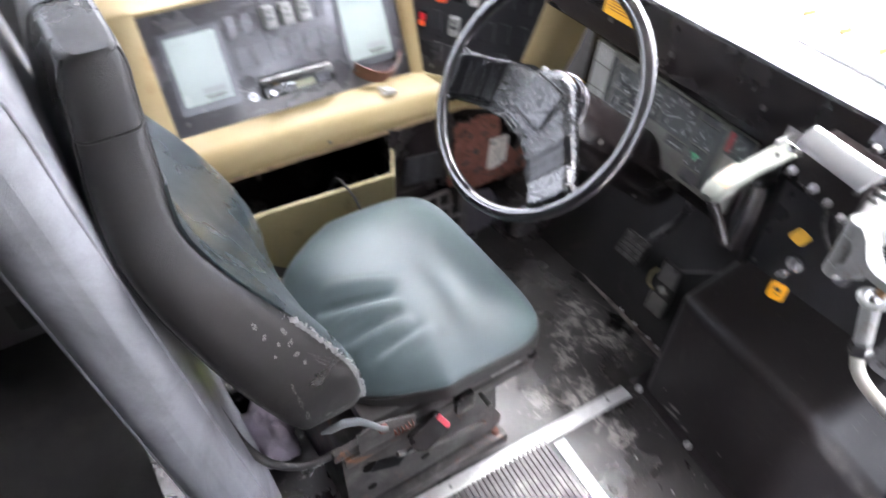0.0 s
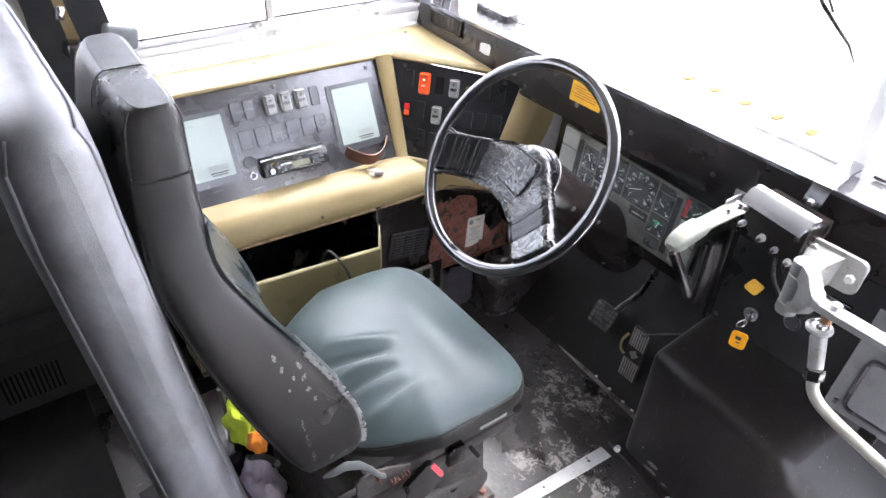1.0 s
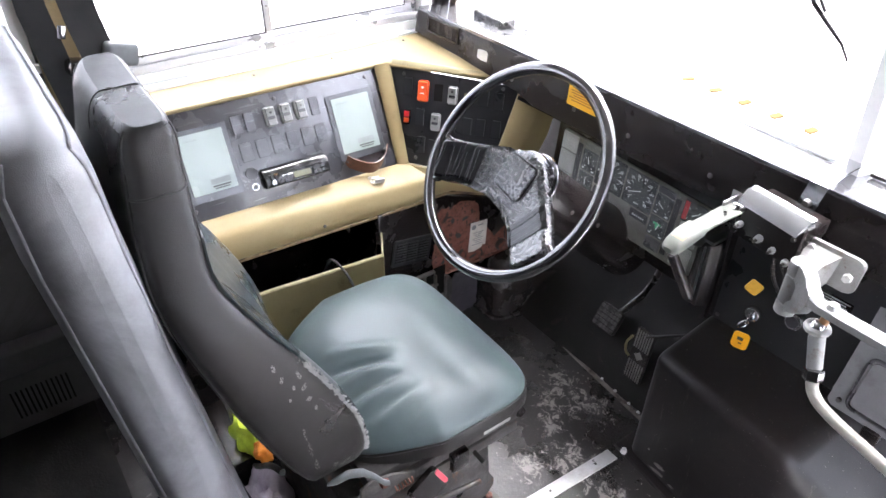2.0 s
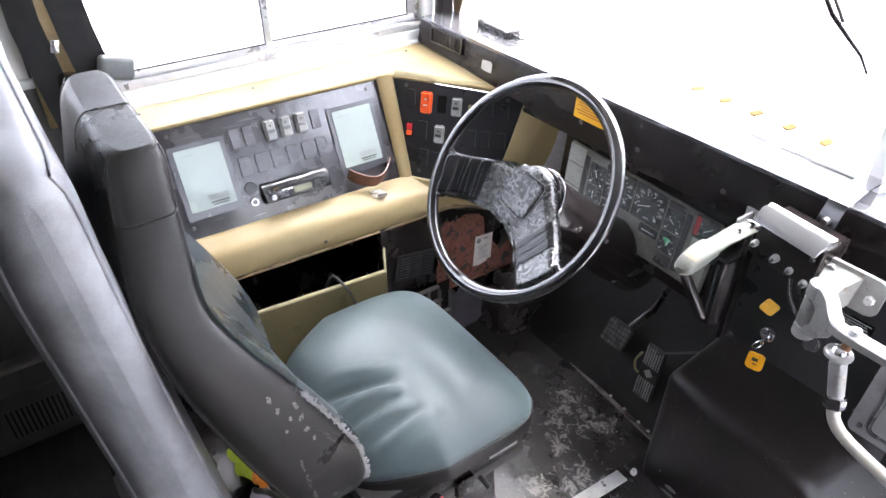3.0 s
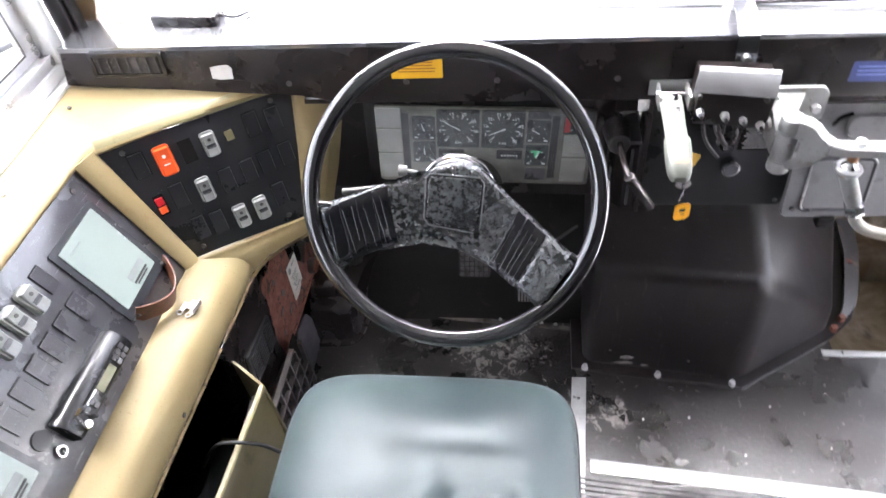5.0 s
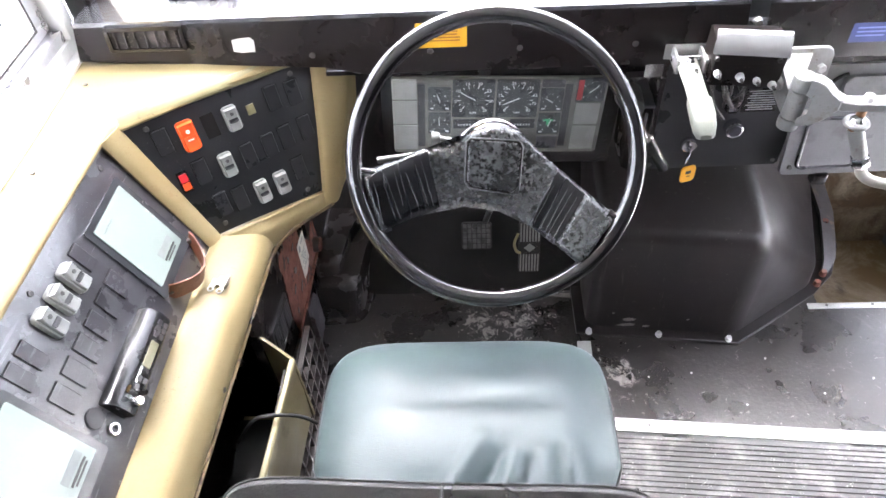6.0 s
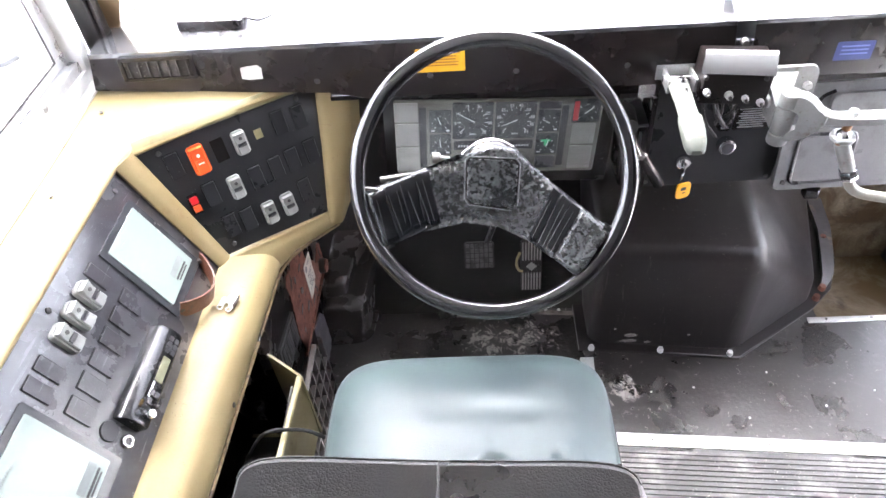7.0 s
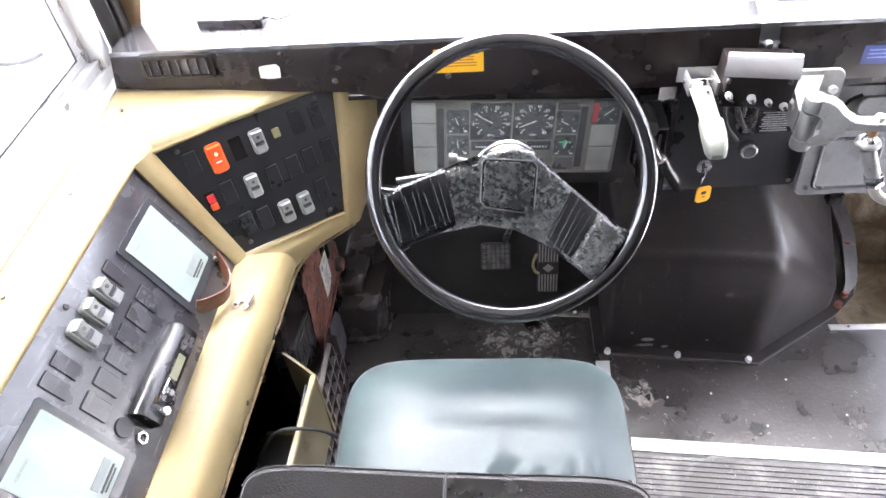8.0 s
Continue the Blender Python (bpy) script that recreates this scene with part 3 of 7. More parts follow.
def blot(cx, cy, rx, ry, turn, seed, h, n=34):
    """A flat flake with a ragged outline."""
    pts = []
    for k in range(n):
        a = math.tau * k / n
        f = 0.75 + 0.45 * abs(noise.noise((2.2 * math.cos(a) + seed, 2.2 * math.sin(a), seed * 0.7))) + 0.16 * noise.noise((6 * math.cos(a), 6 * math.sin(a), seed))
        x, y = rx * f * math.cos(a), ry * f * math.sin(a)
        pts.append((cx + x * math.cos(turn) - y * math.sin(turn), cy + x * math.sin(turn) + y * math.cos(turn)))
    return prism(pts, h)

# ---- engine cover, edging strips ----
ec = thing("engine_cover", (0.6, 0.5, 0.0), "black moulded engine cover bolted to the floor", "engine cover")
bm = bmesh.new()
V = {n: bm.verts.new(p) for n, p in dict(E0=(0.292, 0.285, 0.008), A0=(0.692, 0.245, 0.008), B0=(0.962, 0.420, 0.008), C0=(1.085, 0.85, 0.008), D0=(0.292, 0.85, 0.008),
     B1=(0.957, 0.424, 0.085), C1=(1.065, 0.85, 0.12), T1=(0.687, 0.251, 0.382), TB=(0.72, 0.848, 0.47), TC=(0.30, 0.848, 0.47), TL=(0.298, 0.290, 0.382)).items()}
for f in ("E0 A0 T1 TL", "A0 B0 B1 T1", "B0 C0 C1 B1", "T1 B1 C1 TB", "TL T1 TB TC", "D0 E0 TL TC", "C0 D0 TC TB C1"):
    bm.faces.new([V[n] for n in f.split()])
bmesh.ops.bevel(bm, geom=[e for e in bm.edges if max(v.co.z for v in e.verts) > 0.05 and min(v.co.y for v in e.verts) < 0.84], offset=0.030, segments=6, profile=0.5, affect="EDGES")
COVER = mat("semi-gloss black moulding", (0.0145, 0.0116, 0.0116), 0.36, scale=7, grain=260, bump=0.10, spec=0.36, rough_var=0.05, stain=(0.024, 0.018, 0.017), scratch=(0.052, 0.043, 0.041), scratch_dir=(6.0, 6.0, 0.6), scratch_at=0.64, stain_scale=5, stain_at=0.66, stain_soft=0.14, smear=1.4, speck=(0.15, 0.13, 0.12), speck_scale=170, speck_at=0.675)
part("cover", bm, COVER, ec, "", 28)
part("flange", prism([(0.262, 0.262), (0.70, 0.215), (0.96, 0.385), (1.035, 0.455), (1.085, 0.560), (1.130, 0.720), (1.150, 0.85), (0.262, 0.85)], 0.010, None, 0.004), COVER, ec)
part("edge_strip", loft([[(x - w, y - 0.3 * w, 0.010), (x + w, y + 0.3 * w, 0.010), (x + w, y + 0.3 * w, 0.018), (x - w, y - 0.3 * w, 0.026)] for x, y, w in ((1.010, 0.455, 0.012), (1.040, 0.500, 0.020), (1.072, 0.600, 0.022), (1.100, 0.700, 0.024), (1.118, 0.848, 0.026))]), mat("grey worn rubber strip", (0.055, 0.050, 0.050), 0.4, scale=14, grain=120, bump=0.3, stain=(0.17, 0.12, 0.07), stain_scale=12, stain_at=0.62), ec, "worn rubber edging strip with pale rust stains")
FY = Matrix(((1, 0, 0, 0), (0, 0, -1, 0), (0, 1, 0, 0), (0, 0, 0, 1)))
BOLT = mat("bright zinc bolt", (0.62, 0.62, 0.61), 0.35, 0.2, scale=60)
FLAKE = mat("bare scraped patch", (0.26, 0.245, 0.23), 0.6, scale=40, grain=120, bump=0.4, stain=(0.06, 0.05, 0.045), stain_scale=50, stain_at=0.55)
for k, (x, z, rx, rz) in enumerate(((0.405, 0.050, 0.020, 0.008), (0.405, 0.026, 0.034, 0.006), (0.455, 0.024, 0.012, 0.004), (0.36, 0.075, 0.004, 0.003), (0.56, 0.065, 0.004, 0.003))):
    flake = blot(x, z, rx, rz, 0.05, 41.3 + k, 0.0016, 26)
    flake.transform(Matrix.Translation((0, 0.2850 - 0.1 * (x - 0.292), 0)) @ FY)
    part("scraped_patch", flake, FLAKE, ec, "pale scraped patch", 0)
for p in ((0.297, 0.262), (0.488, 0.247), (0.675, 0.228)):
    part("bolt", rod((*p, 0.008), (*p, 0.021), 0.0095, 0.007, 12), BOLT, ec, "bright steel bolt")
for p in ((0.975, 0.415), (1.005, 0.452), (1.082, 0.66)):
    part("bolt", rod((*p, 0.008), (*p, 0.026), 0.011, 0.009, 8), RUSTY, ec, "rusty bolt")
for k, (poly, lab) in enumerate(((((0.262, 0.235), (0.300, 0.235), (0.268, -0.42), (0.232, -0.42)), "long"), (((0.300, 0.000), (1.44, -0.085), (1.44, -0.118), (0.300, -0.036)), "cross"), (((0.93, 0.352), (1.44, 0.352), (1.44, 0.334), (0.93, 0.334)), "edge"))):
    s = thing("floor_strip", (poly[0][0], poly[0][1], 0), "scratched aluminium edging strip screwed to the floor", "floor strip", "floor strips")
    part("strip", prism(poly, 0.005, None, 0.0015), STRIP, s)
    a, b = (Vector(poly[0]) + Vector(poly[3])) / 2, (Vector(poly[1]) + Vector(poly[2])) / 2
    if k == 0:
        a, b = (Vector(poly[0]) + Vector(poly[1])) / 2, (Vector(poly[2]) + Vector(poly[3])) / 2
    for f in (0.1, 0.35, 0.6, 0.85):
        p = a.lerp(b, f)
        screw(s, (p.x, p.y, 0.005), (0, 0, 1), 0.004)
# ribbed mat behind the cross strip
rib = thing("ribbed_mat", (0.8, -0.5, 0), "dusty ribbed grey rubber aisle mat", "mat")
part("backing", prism([(0.272, -0.045), (1.44, -0.125), (1.44, -2.2), (0.25, -2.2)], 0.003), AISLE, rib, "", 0)
verts, faces = [], []
for k in range(150):
    y = -0.052 - 0.0135 * k
    d = -0.0706
    for x in (0.275, 1.438):
        yy = y + (x - 0.275) * d
        for dy, z in ((-0.0045, 0.003), (-0.003, 0.0065), (0.003, 0.0065), (0.0045, 0.003)):
            verts.append((x, yy + dy, z))
    o = 8 * k
    faces += [(o + i, o + i + 1, o + 5 + i, o + 4 + i) for i in range(3)]
me = bpy.data.meshes.new("ribs")
me.from_pydata(verts, [], faces)
me.materials.append(AISLE)
r_ob = new("ribs", me)
r_ob.parent, r_ob.matrix_parent_inverse = rib, base_of(rib).inverted()
tagged(r_ob, "", "", "", "stuff")

# ---- dash ----
DM = frame_of((-0.3, 0.297, 0.977), (1, 0.043, -0.027), (0.04, -1, 0.06))
dash = thing("dashboard", (0.3, 0.33, 0.9), "dark brown-black painted dash rail below the windscreen", "dashboard")
part("face_panel", prism([(-0.456, 0.0), (1.70, 0.0), (1.70, -0.118), (0.07, -0.118), (0.0, -0.095), (-0.470, -0.07)], 0.02, DM @ Matrix.Translation((0, 0, -0.02)), 0.004), DASH, dash)
SHELF = mat("polished dark metal shelf", (0.26, 0.26, 0.27), 0.09, 0.75, scale=6, grain=60, bump=0.03, rough_var=0.05, stain=(0.05, 0.05, 0.05), stain_scale=8, stain_at=0.66)
part("top_shelf", prism([(-0.456, 0.0), (1.70, 0.0), (1.70, 0.135), (-0.456, 0.165)], 0.012, DM @ Matrix(((1, 0, 0, 0), (0, 0, 1, -0.004), (0, -1, 0, -0.002), (0, 0, 0, 1)))), SHELF, dash, "polished dark metal top shelf")
part("underside", prism([(-0.02, 0.0), (1.70, 0.0), (1.70, 0.12), (-0.02, 0.12)], 0.01, DM @ Matrix(((1, 0, 0, 0.02), (0, 0, 1, -0.125), (0, -1, 0, -0.012), (0, 0, 0, 1)))), BLACK, dash)
for x in (-0.318, 0.083, 0.306, -0.09):
    screw(dash, DM @ Vector((x + 0.3 , -0.072 if x > -0.2 or x < -0.3 else -0.06, 0.0)), DM.to_3x3() @ Vector((0, 0, 1)), 0.006)

# ---- beige console with two switch panels ----
SP = frame_of((-0.650, -0.246, 0.798), (0.02, 1, 0), (0.912, -0.021, 0.41))
CP = frame_of((-0.477, 0.198, 0.740), (0.794, 0.607, 0), (0.581, -0.76, 0.291))
SN, CN = SP.to_3x3() @ Vector((0, 0, 1)), CP.to_3x3() @ Vector((0, 0, 1))
con = thing("side_console", (-0.6, -0.1, 0.51), "beige moulded console wrapping round the driver's side", "console")
def shell(stations, steps):
    """A moulded skin through rows of points, thickened."""
    bm = loft(stations, closed=False, caps=False)
    bmesh.ops.recalc_face_normals(bm, faces=bm.faces)
    bmesh.ops.solidify(bm, geom=list(bm.faces), thickness=0.004)
    return bm
def curve(points, n=4):
    pts = [Vector(p) for p in points]
    for _ in range(2):
        out = [pts[0]]
        for a, b in zip(pts, pts[1:]):
            out += [a * 0.75 + b * 0.25, a * 0.25 + b * 0.75]
        pts = out + [pts[-1]]
    return pts
up = []
for I, n, O in (((-0.691, -0.625, 0.872), SN, (-0.780, -0.625, 0.906)), ((-0.676, 0.06, 0.872), SN, (-0.780, 0.06, 0.906)),
                ((-0.664, 0.095, 0.878), (SN + CN) / 2, (-0.780, 0.30, 0.912)), ((-0.50, 0.235, 0.872), CN, (-0.56, 0.290, 0.905)),
                ((-0.338, 0.354, 0.868), CN, (-0.30, 0.335, 0.884))):
    I, O, n = Vector(I), Vector(O), Vector(n)
    up.append(curve([I - n * 0.012, I + n * 0.008, I + n * 0.016 + (O - I) * 0.12 + Vector((0, 0, 0.006)), I.lerp(O, 0.5) + Vector((0, 0, 0.008)), O]))
part("top_shelf", shell(up, 0), BEIGE, con)
low = []
for B, n, N, D in (((-0.579, -0.625, 0.615), SN, (-0.512, -0.625, 0.592), (-0.500, -0.625, 0.515)), ((-0.570, -0.30, 0.613), SN, (-0.497, -0.30, 0.589), (-0.486, -0.30, 0.513)), ((-0.560, 0.03, 0.612), SN, (-0.479, 0.03, 0.585), (-0.470, 0.03, 0.512)),
                   ((-0.548, 0.092, 0.613), (SN + CN) / 2, (-0.468, 0.125, 0.582), (-0.461, 0.138, 0.520)), ((-0.45, 0.165, 0.606), CN, (-0.430, 0.160, 0.576), (-0.424, 0.172, 0.545)),
                   ((-0.347, 0.243, 0.598), CN, (-0.336, 0.238, 0.576), (-0.334, 0.246, 0.556))):
    B, N, D, n = Vector(B), Vector(N), Vector(D), Vector(n)
    low.append(curve([B - n * 0.012, B + n * 0.008, B.lerp(N, 0.5) + Vector((0, 0, 0.004)), N + Vector((0, 0, 0.004)), N.lerp(D, 0.5) + (N - B) * 0.12, D, D + (B - N) * 0.15]))
part("lower_ledge", shell(low, 0), BEIGE, con)
def strip4(a, b, c, d, n, h=0.014):
    """A rounded bar between the edges a-b and d-c."""
    n = Vector(n)
    a, b, c, d = map(Vector, (a, b, c, d))
    rings = []
    for p, q in ((a, d), (b, c)):
        rings.append([p - n * 0.012, p + n * h * 0.6, p.lerp(q, 0.25) + n * h, p.lerp(q, 0.75) + n * h, q + n * h * 0.6, q - n * 0.012])
    return loft(rings)
part("divider", strip4((-0.677, 0.070, 0.880), (-0.560, 0.068, 0.602), (-0.544, 0.100, 0.602), (-0.657, 0.113, 0.885), (SN + CN) / 2), BEIGE, con)
END = []
for I, O, B in (((-0.340, 0.352, 0.872), (-0.272, 0.372, 0.886), (-0.262, 0.43, 0.886)), ((-0.343, 0.300, 0.735), (-0.290, 0.322, 0.735), (-0.275, 0.40, 0.735)), ((-0.346, 0.262, 0.645), (-0.310, 0.285, 0.640), (-0.295, 0.37, 0.640)),
                ((-0.349, 0.240, 0.590), (-0.325, 0.252, 0.575), (-0.312, 0.34, 0.575)), ((-0.352, 0.238, 0.570), (-0.330, 0.256, 0.553), (-0.318, 0.34, 0.553))):
    I, O, B = Vector(I), Vector(O), Vector(B)
    END.append(curve([I - CN * 0.012, I + CN * 0.010, I.lerp(O, 0.35) + CN * 0.014, O + CN * 0.004, O.lerp(B, 0.4), B]))
part("end_post", shell(END, 0), BEIGE, con, "", 60)
part("rear_end", prism([(-0.79, 0.52), (-0.475, 0.52), (-0.485, 0.60), (-0.575, 0.622), (-0.685, 0.885), (-0.79, 0.906)], 0.03, Matrix(((1, 0, 0, 0), (0, 0, 1, -0.655), (0, 1, 0, 0), (0, 0, 0, 1))), 0.004), BEIGE, con)
part("rear_strip", strip4((-0.690, -0.565, 0.880), (-0.578, -0.565, 0.606), (-0.578, -0.640, 0.606), (-0.690, -0.640, 0.880), SN), BEIGE, con)

# side switch panel
sp = thing("switch_panel", SP.translation, "scuffed charcoal switch panel with rockers and two card holders", "switch panel")
def at_s(u, v, d=0.0):
    return SP @ Matrix.Translation((u, v, d))
part("plate", prism([(-0.322, -0.203), (0.320, -0.206), (0.320, 0.080), (-0.322, 0.080)], 0.005, at_s(0, 0, -0.005), 0.001), PANEL, sp)
for u in (-0.220, 0.214):
    holder = part("card_holder", prism(rounded(0.145, 0.190, 0.004), 0.004, at_s(u, -0.060)), CLEAR_FRAME, sp, "grey frame round a card")
    part("card", prism(rounded(0.118, 0.158, 0.003), 0.002, at_s(u, -0.056, 0.0042)), CARD, holder, "faded pale green card with a printed mark")
    for k, (w, h, du, v) in enumerate(((0.052, 0.014, 0.018, -0.108), (0.048, 0.004, 0.018, -0.121), (0.040, 0.003, 0.018, -0.127))):
        part("printed_bar", prism(rounded(w, h, 0.001), 0.0006, at_s(u + du, v, 0.0064)), INK if k else GREY_INK, holder)
MARK = mat("grey switch print", (0.075, 0.075, 0.072), 0.5)
def rocker(parent, m, body, w=0.021, h=0.044, lift=0.0):
    """A rocker switch: a bezel and a paddle bent in the middle."""
    m = m @ Matrix.Translation((0, 0, lift))
    b = part("rocker_switch", prism(rounded(w + 0.006, h + 0.006, 0.007), 0.006 + lift, m @ Matrix.Translation((0, 0, -lift)), 0.0018), body, parent, "rocker switch")
    rings = []
    for y, z in ((-h / 2, 0.004), (-h / 2 + 0.002, 0.013), (-0.004, 0.0115), (0.004, 0.0105), (h / 2 - 0.002, 0.0165), (h / 2, 0.004)):
        rings.append([m @ Vector((-w / 2, y, 0.004)), m @ Vector((-w / 2, y, z - 0.0015)), m @ Vector((-w / 2 + 0.0015, y, z)), m @ Vector((w / 2 - 0.0015, y, z)), m @ Vector((w / 2, y, z - 0.0015)), m @ Vector((w / 2, y, 0.004))])
    part("paddle", loft(rings), body, b)
    part("lower_band", prism(rounded(w * 0.8, h * 0.16, 0.001), 0.0012, m @ Matrix.Translation((0, -h * 0.06, 0.0115))), PANEL if body is ROCKER else body, b)
    part("symbol", join(prism([(0.0036 * math.cos(a), 0.0036 * math.sin(a)) for a in (k * math.tau / 12 for k in range(12))], 0.0012, m @ Matrix.Translation((0, 0.011, 0.0135))),
                        prism([(-0.006, -0.0015), (0.006, -0.0015), (0.006, 0.0015), (-0.006, 0.0015)], 0.001, m @ Matrix.Translation((0, -0.006, 0.012)))), WHITE_INK if body in (ORANGE, RED) else MARK, b)
    return b
EDGE_LINE = mat("pale edge line", (0.12, 0.12, 0.123), 0.5)
def blank(parent, m, w=0.030, h=0.048, material=None):
    b = part("blanking_plate", prism(rounded(w, h, 0.002), 0.0034, m, 0.0010), material or PANEL, parent)
    part("gap", prism(rounded(w + 0.0026, h + 0.0026, 0.003), 0.0004, m), HOLE, b)
    # Every plate has a pale line along its top and right edges.
    e = 0.0008
    part("edge_line", join(block(-w / 2 + 0.003, w / 2 - 0.001, h / 2 - 0.0016, h / 2 - 0.0016 + e, 0.0033, 0.0037), block(w / 2 - 0.0016, w / 2 - 0.0016 + e, -h / 2 + 0.004, h / 2 - 0.002, 0.0033, 0.0037)), EDGE_LINE, b, "pale line on the top and right edges", 0).data.transform(m)
for u in (-0.026, 0.018, 0.062):
    rocker(sp, at_s(u, 0.018), ROCKER, 0.024, 0.048, 0.005)
for u in (-0.119, -0.083, 0.106):
    blank(sp, at_s(u, 0.018), 0.026)
for u in (-0.113, -0.068, -0.024, 0.020, 0.064, 0.106):
    blank(sp, at_s(u, -0.057), 0.032)
for u, v in ((-0.28, 0.0625), (-0.288, 0.030), (-0.155, 0.030), (-0.001, 0.0625), (0.279, 0.0635), (0.283, 0.028), (0.147, 0.028), (-0.155, -0.150), (-0.287, -0.172), (-0.012, -0.186), (0.280, -0.150), (-0.288, -0.150)):
    screw(sp, at_s(u, v).translation, SN)
part("round_plug", prism([(0.017 * math.cos(a), 0.017 * math.sin(a)) for a in (k * math.tau / 24 for k in range(24))], 0.004, at_s(-0.118, -0.115), 0.001), BLANK, sp)
jk = part("socket", torus(at_s(-0.118, -0.152, 0.004), 0.0085, 0.003, 24, 10), CHROME, sp, "chrome round socket")
part("socket_core", prism([(0.0075 * math.cos(a), 0.0075 * math.sin(a)) for a in (k * math.tau / 16 for k in range(16))], 0.004, at_s(-0.118, -0.152)), BLACK, jk)

# radio
RM = at_s(-0.001, -0.138)
radio = thing("car_radio", RM.translation, "black cassette car radio with a grey display in the panel", "radio")
NOSE = [(-0.027, 0.0), (-0.027, 0.024), (-0.0255, 0.0268), (-0.022, 0.028), (-0.004, 0.028), (0.004, 0.0272), (0.011, 0.0250), (0.017, 0.0213), (0.0215, 0.0165), (0.0245, 0.011), (0.0262, 0.005), (0.027, 0.0)]
part("nose", loft([[RM @ Vector((u, v * k, d * (0.6 + 0.4 * k))) for v, d in NOSE] for u, k in ((-0.094, 0.94), (-0.092, 0.985), (-0.088, 1.0), (0.088, 1.0), (0.092, 0.985), (0.094, 0.94))]), mat("satin black radio plastic", (0.012, 0.012, 0.0125), 0.22, scale=30, grain=300, bump=0.05, spec=0.6), radio, "glossy black rounded nose", 50)
part("cassette_slot", prism(rounded(0.120, 0.0022, 0.0006), 0.0008, RM @ Matrix.Translation((0.012, 0.0030, 0.0272))), HOLE, radio, "thin cassette slot")
part("display", prism(rounded(0.050, 0.016, 0.002), 0.0015, RM @ Matrix.Translation((0.012, -0.0095, 0.0281))), mat("grey-olive display", (0.20, 0.20, 0.13), 0.2), radio, "grey-olive display")
for u, v, r in ((-0.075, -0.013, 0.009), (-0.058, -0.018, 0.005)):
    part("knob", rod(RM @ Vector((u, v, 0.028)), RM @ Vector((u, v, 0.043)), r, r * 0.85, 18, 0.0015), CHROME if r > 0.006 else BLACK, radio)
for u, v in ((-0.036, -0.006), (-0.036, -0.017), (-0.052, -0.006), (0.050, -0.004), (0.062, -0.004), (0.074, -0.004), (0.050, -0.016), (0.062, -0.016), (0.074, -0.016)):
    part("button", prism(rounded(0.010, 0.008, 0.001), 0.003, RM @ Matrix.Translation((u, v, 0.028)), 0.0008), PANEL, radio)
part("button", prism(rounded(0.012, 0.004, 0.001), 0.003, RM @ Matrix.Translation((-0.062, 0.006, 0.028))), AMBER, radio, "amber button")
part("maker_mark", prism(rounded(0.030, 0.004, 0.001), 0.0005, RM @ Matrix.Translation((-0.03, -0.0025, 0.0284))), WHITE_INK, radio)

# leather strap
st = thing("leather_strap", at_s(0.21, -0.14).translation, "brown leather strap riveted at both ends to the panel", "strap")
pts = [at_s(0.156 + 0.132 * f, -0.152 + 0.002 * f - 0.034 * math.sin(math.pi * f) ** 0.8 * (1 + 0.35 * f), 0.006 + 0.026 * math.sin(math.pi * f) ** 0.8 * (1 - 0.2 * f)).translation for f in (k / 20 for k in range(21))]
part("band", ribbon(pts, (SP.to_3x3() @ Vector((0.003, 0.0135, 0.012))), 0.0032), LEATHER, st)
for u, v in ((0.160, -0.156), (0.284, -0.152)):
    part("rivet", rod(at_s(u, v, 0.004).translation, at_s(u, v, 0.011).translation, 0.006, 0.004, 14), SCREW, st)

# corner switch panel
cp = thing("corner_switch_panel", CP.translation, "black angled switch panel with grey, orange and red rockers", "switch panel")
def at_c(x, y, z, d=0.0):
    q = CP.inverted() @ Vector((x, y, z))
    return CP @ Matrix.Translation((q.x, q.y, d))
poly = [CP.inverted() @ Vector(p) for p in ((-0.653, 0.116, 0.877), (-0.546, 0.098, 0.616), (-0.348, 0.243, 0.598), (-0.338, 0.351, 0.861))]
part("plate", prism([(p.x, p.y) for p in poly], 0.005, CP @ Matrix.Translation((0, 0, -0.005)), 0.001), PANEL_BLACK, cp)
rocker(cp, at_c(-0.560, 0.166, 0.820), ORANGE, 0.027, 0.056)
for p in ((-0.488, 0.220, 0.818), (-0.509, 0.174, 0.739), (-0.459, 0.181, 0.658), (-0.423, 0.208, 0.657)):
    rocker(cp, at_c(*p), ROCKER, 0.023, 0.046)
part("empty_slot", prism(rounded(0.026, 0.048, 0.001), 0.001, at_c(-0.524, 0.194, 0.820)), HOLE, cp, "empty black switch opening")
r = part("rocker_switch", prism(rounded(0.020, 0.042, 0.002), 0.005, at_c(-0.581, 0.121, 0.743), 0.001), BLACK, cp, "small red and orange rocker")
part("paddle", prism(rounded(0.015, 0.016, 0.001), 0.006, at_c(-0.581, 0.121, 0.743, 0.004) @ Matrix.Translation((0, 0.009, 0)), 0.001), RED, r)
part("paddle", prism(rounded(0.015, 0.014, 0.001), 0.006, at_c(-0.581, 0.121, 0.743, 0.004) @ Matrix.Translation((0, -0.009, 0)), 0.001), ORANGE, r)
part("indicator", prism(rounded(0.016, 0.020, 0.001), 0.003, at_c(-0.455, 0.245, 0.819)), BEIGE_DARK, cp)
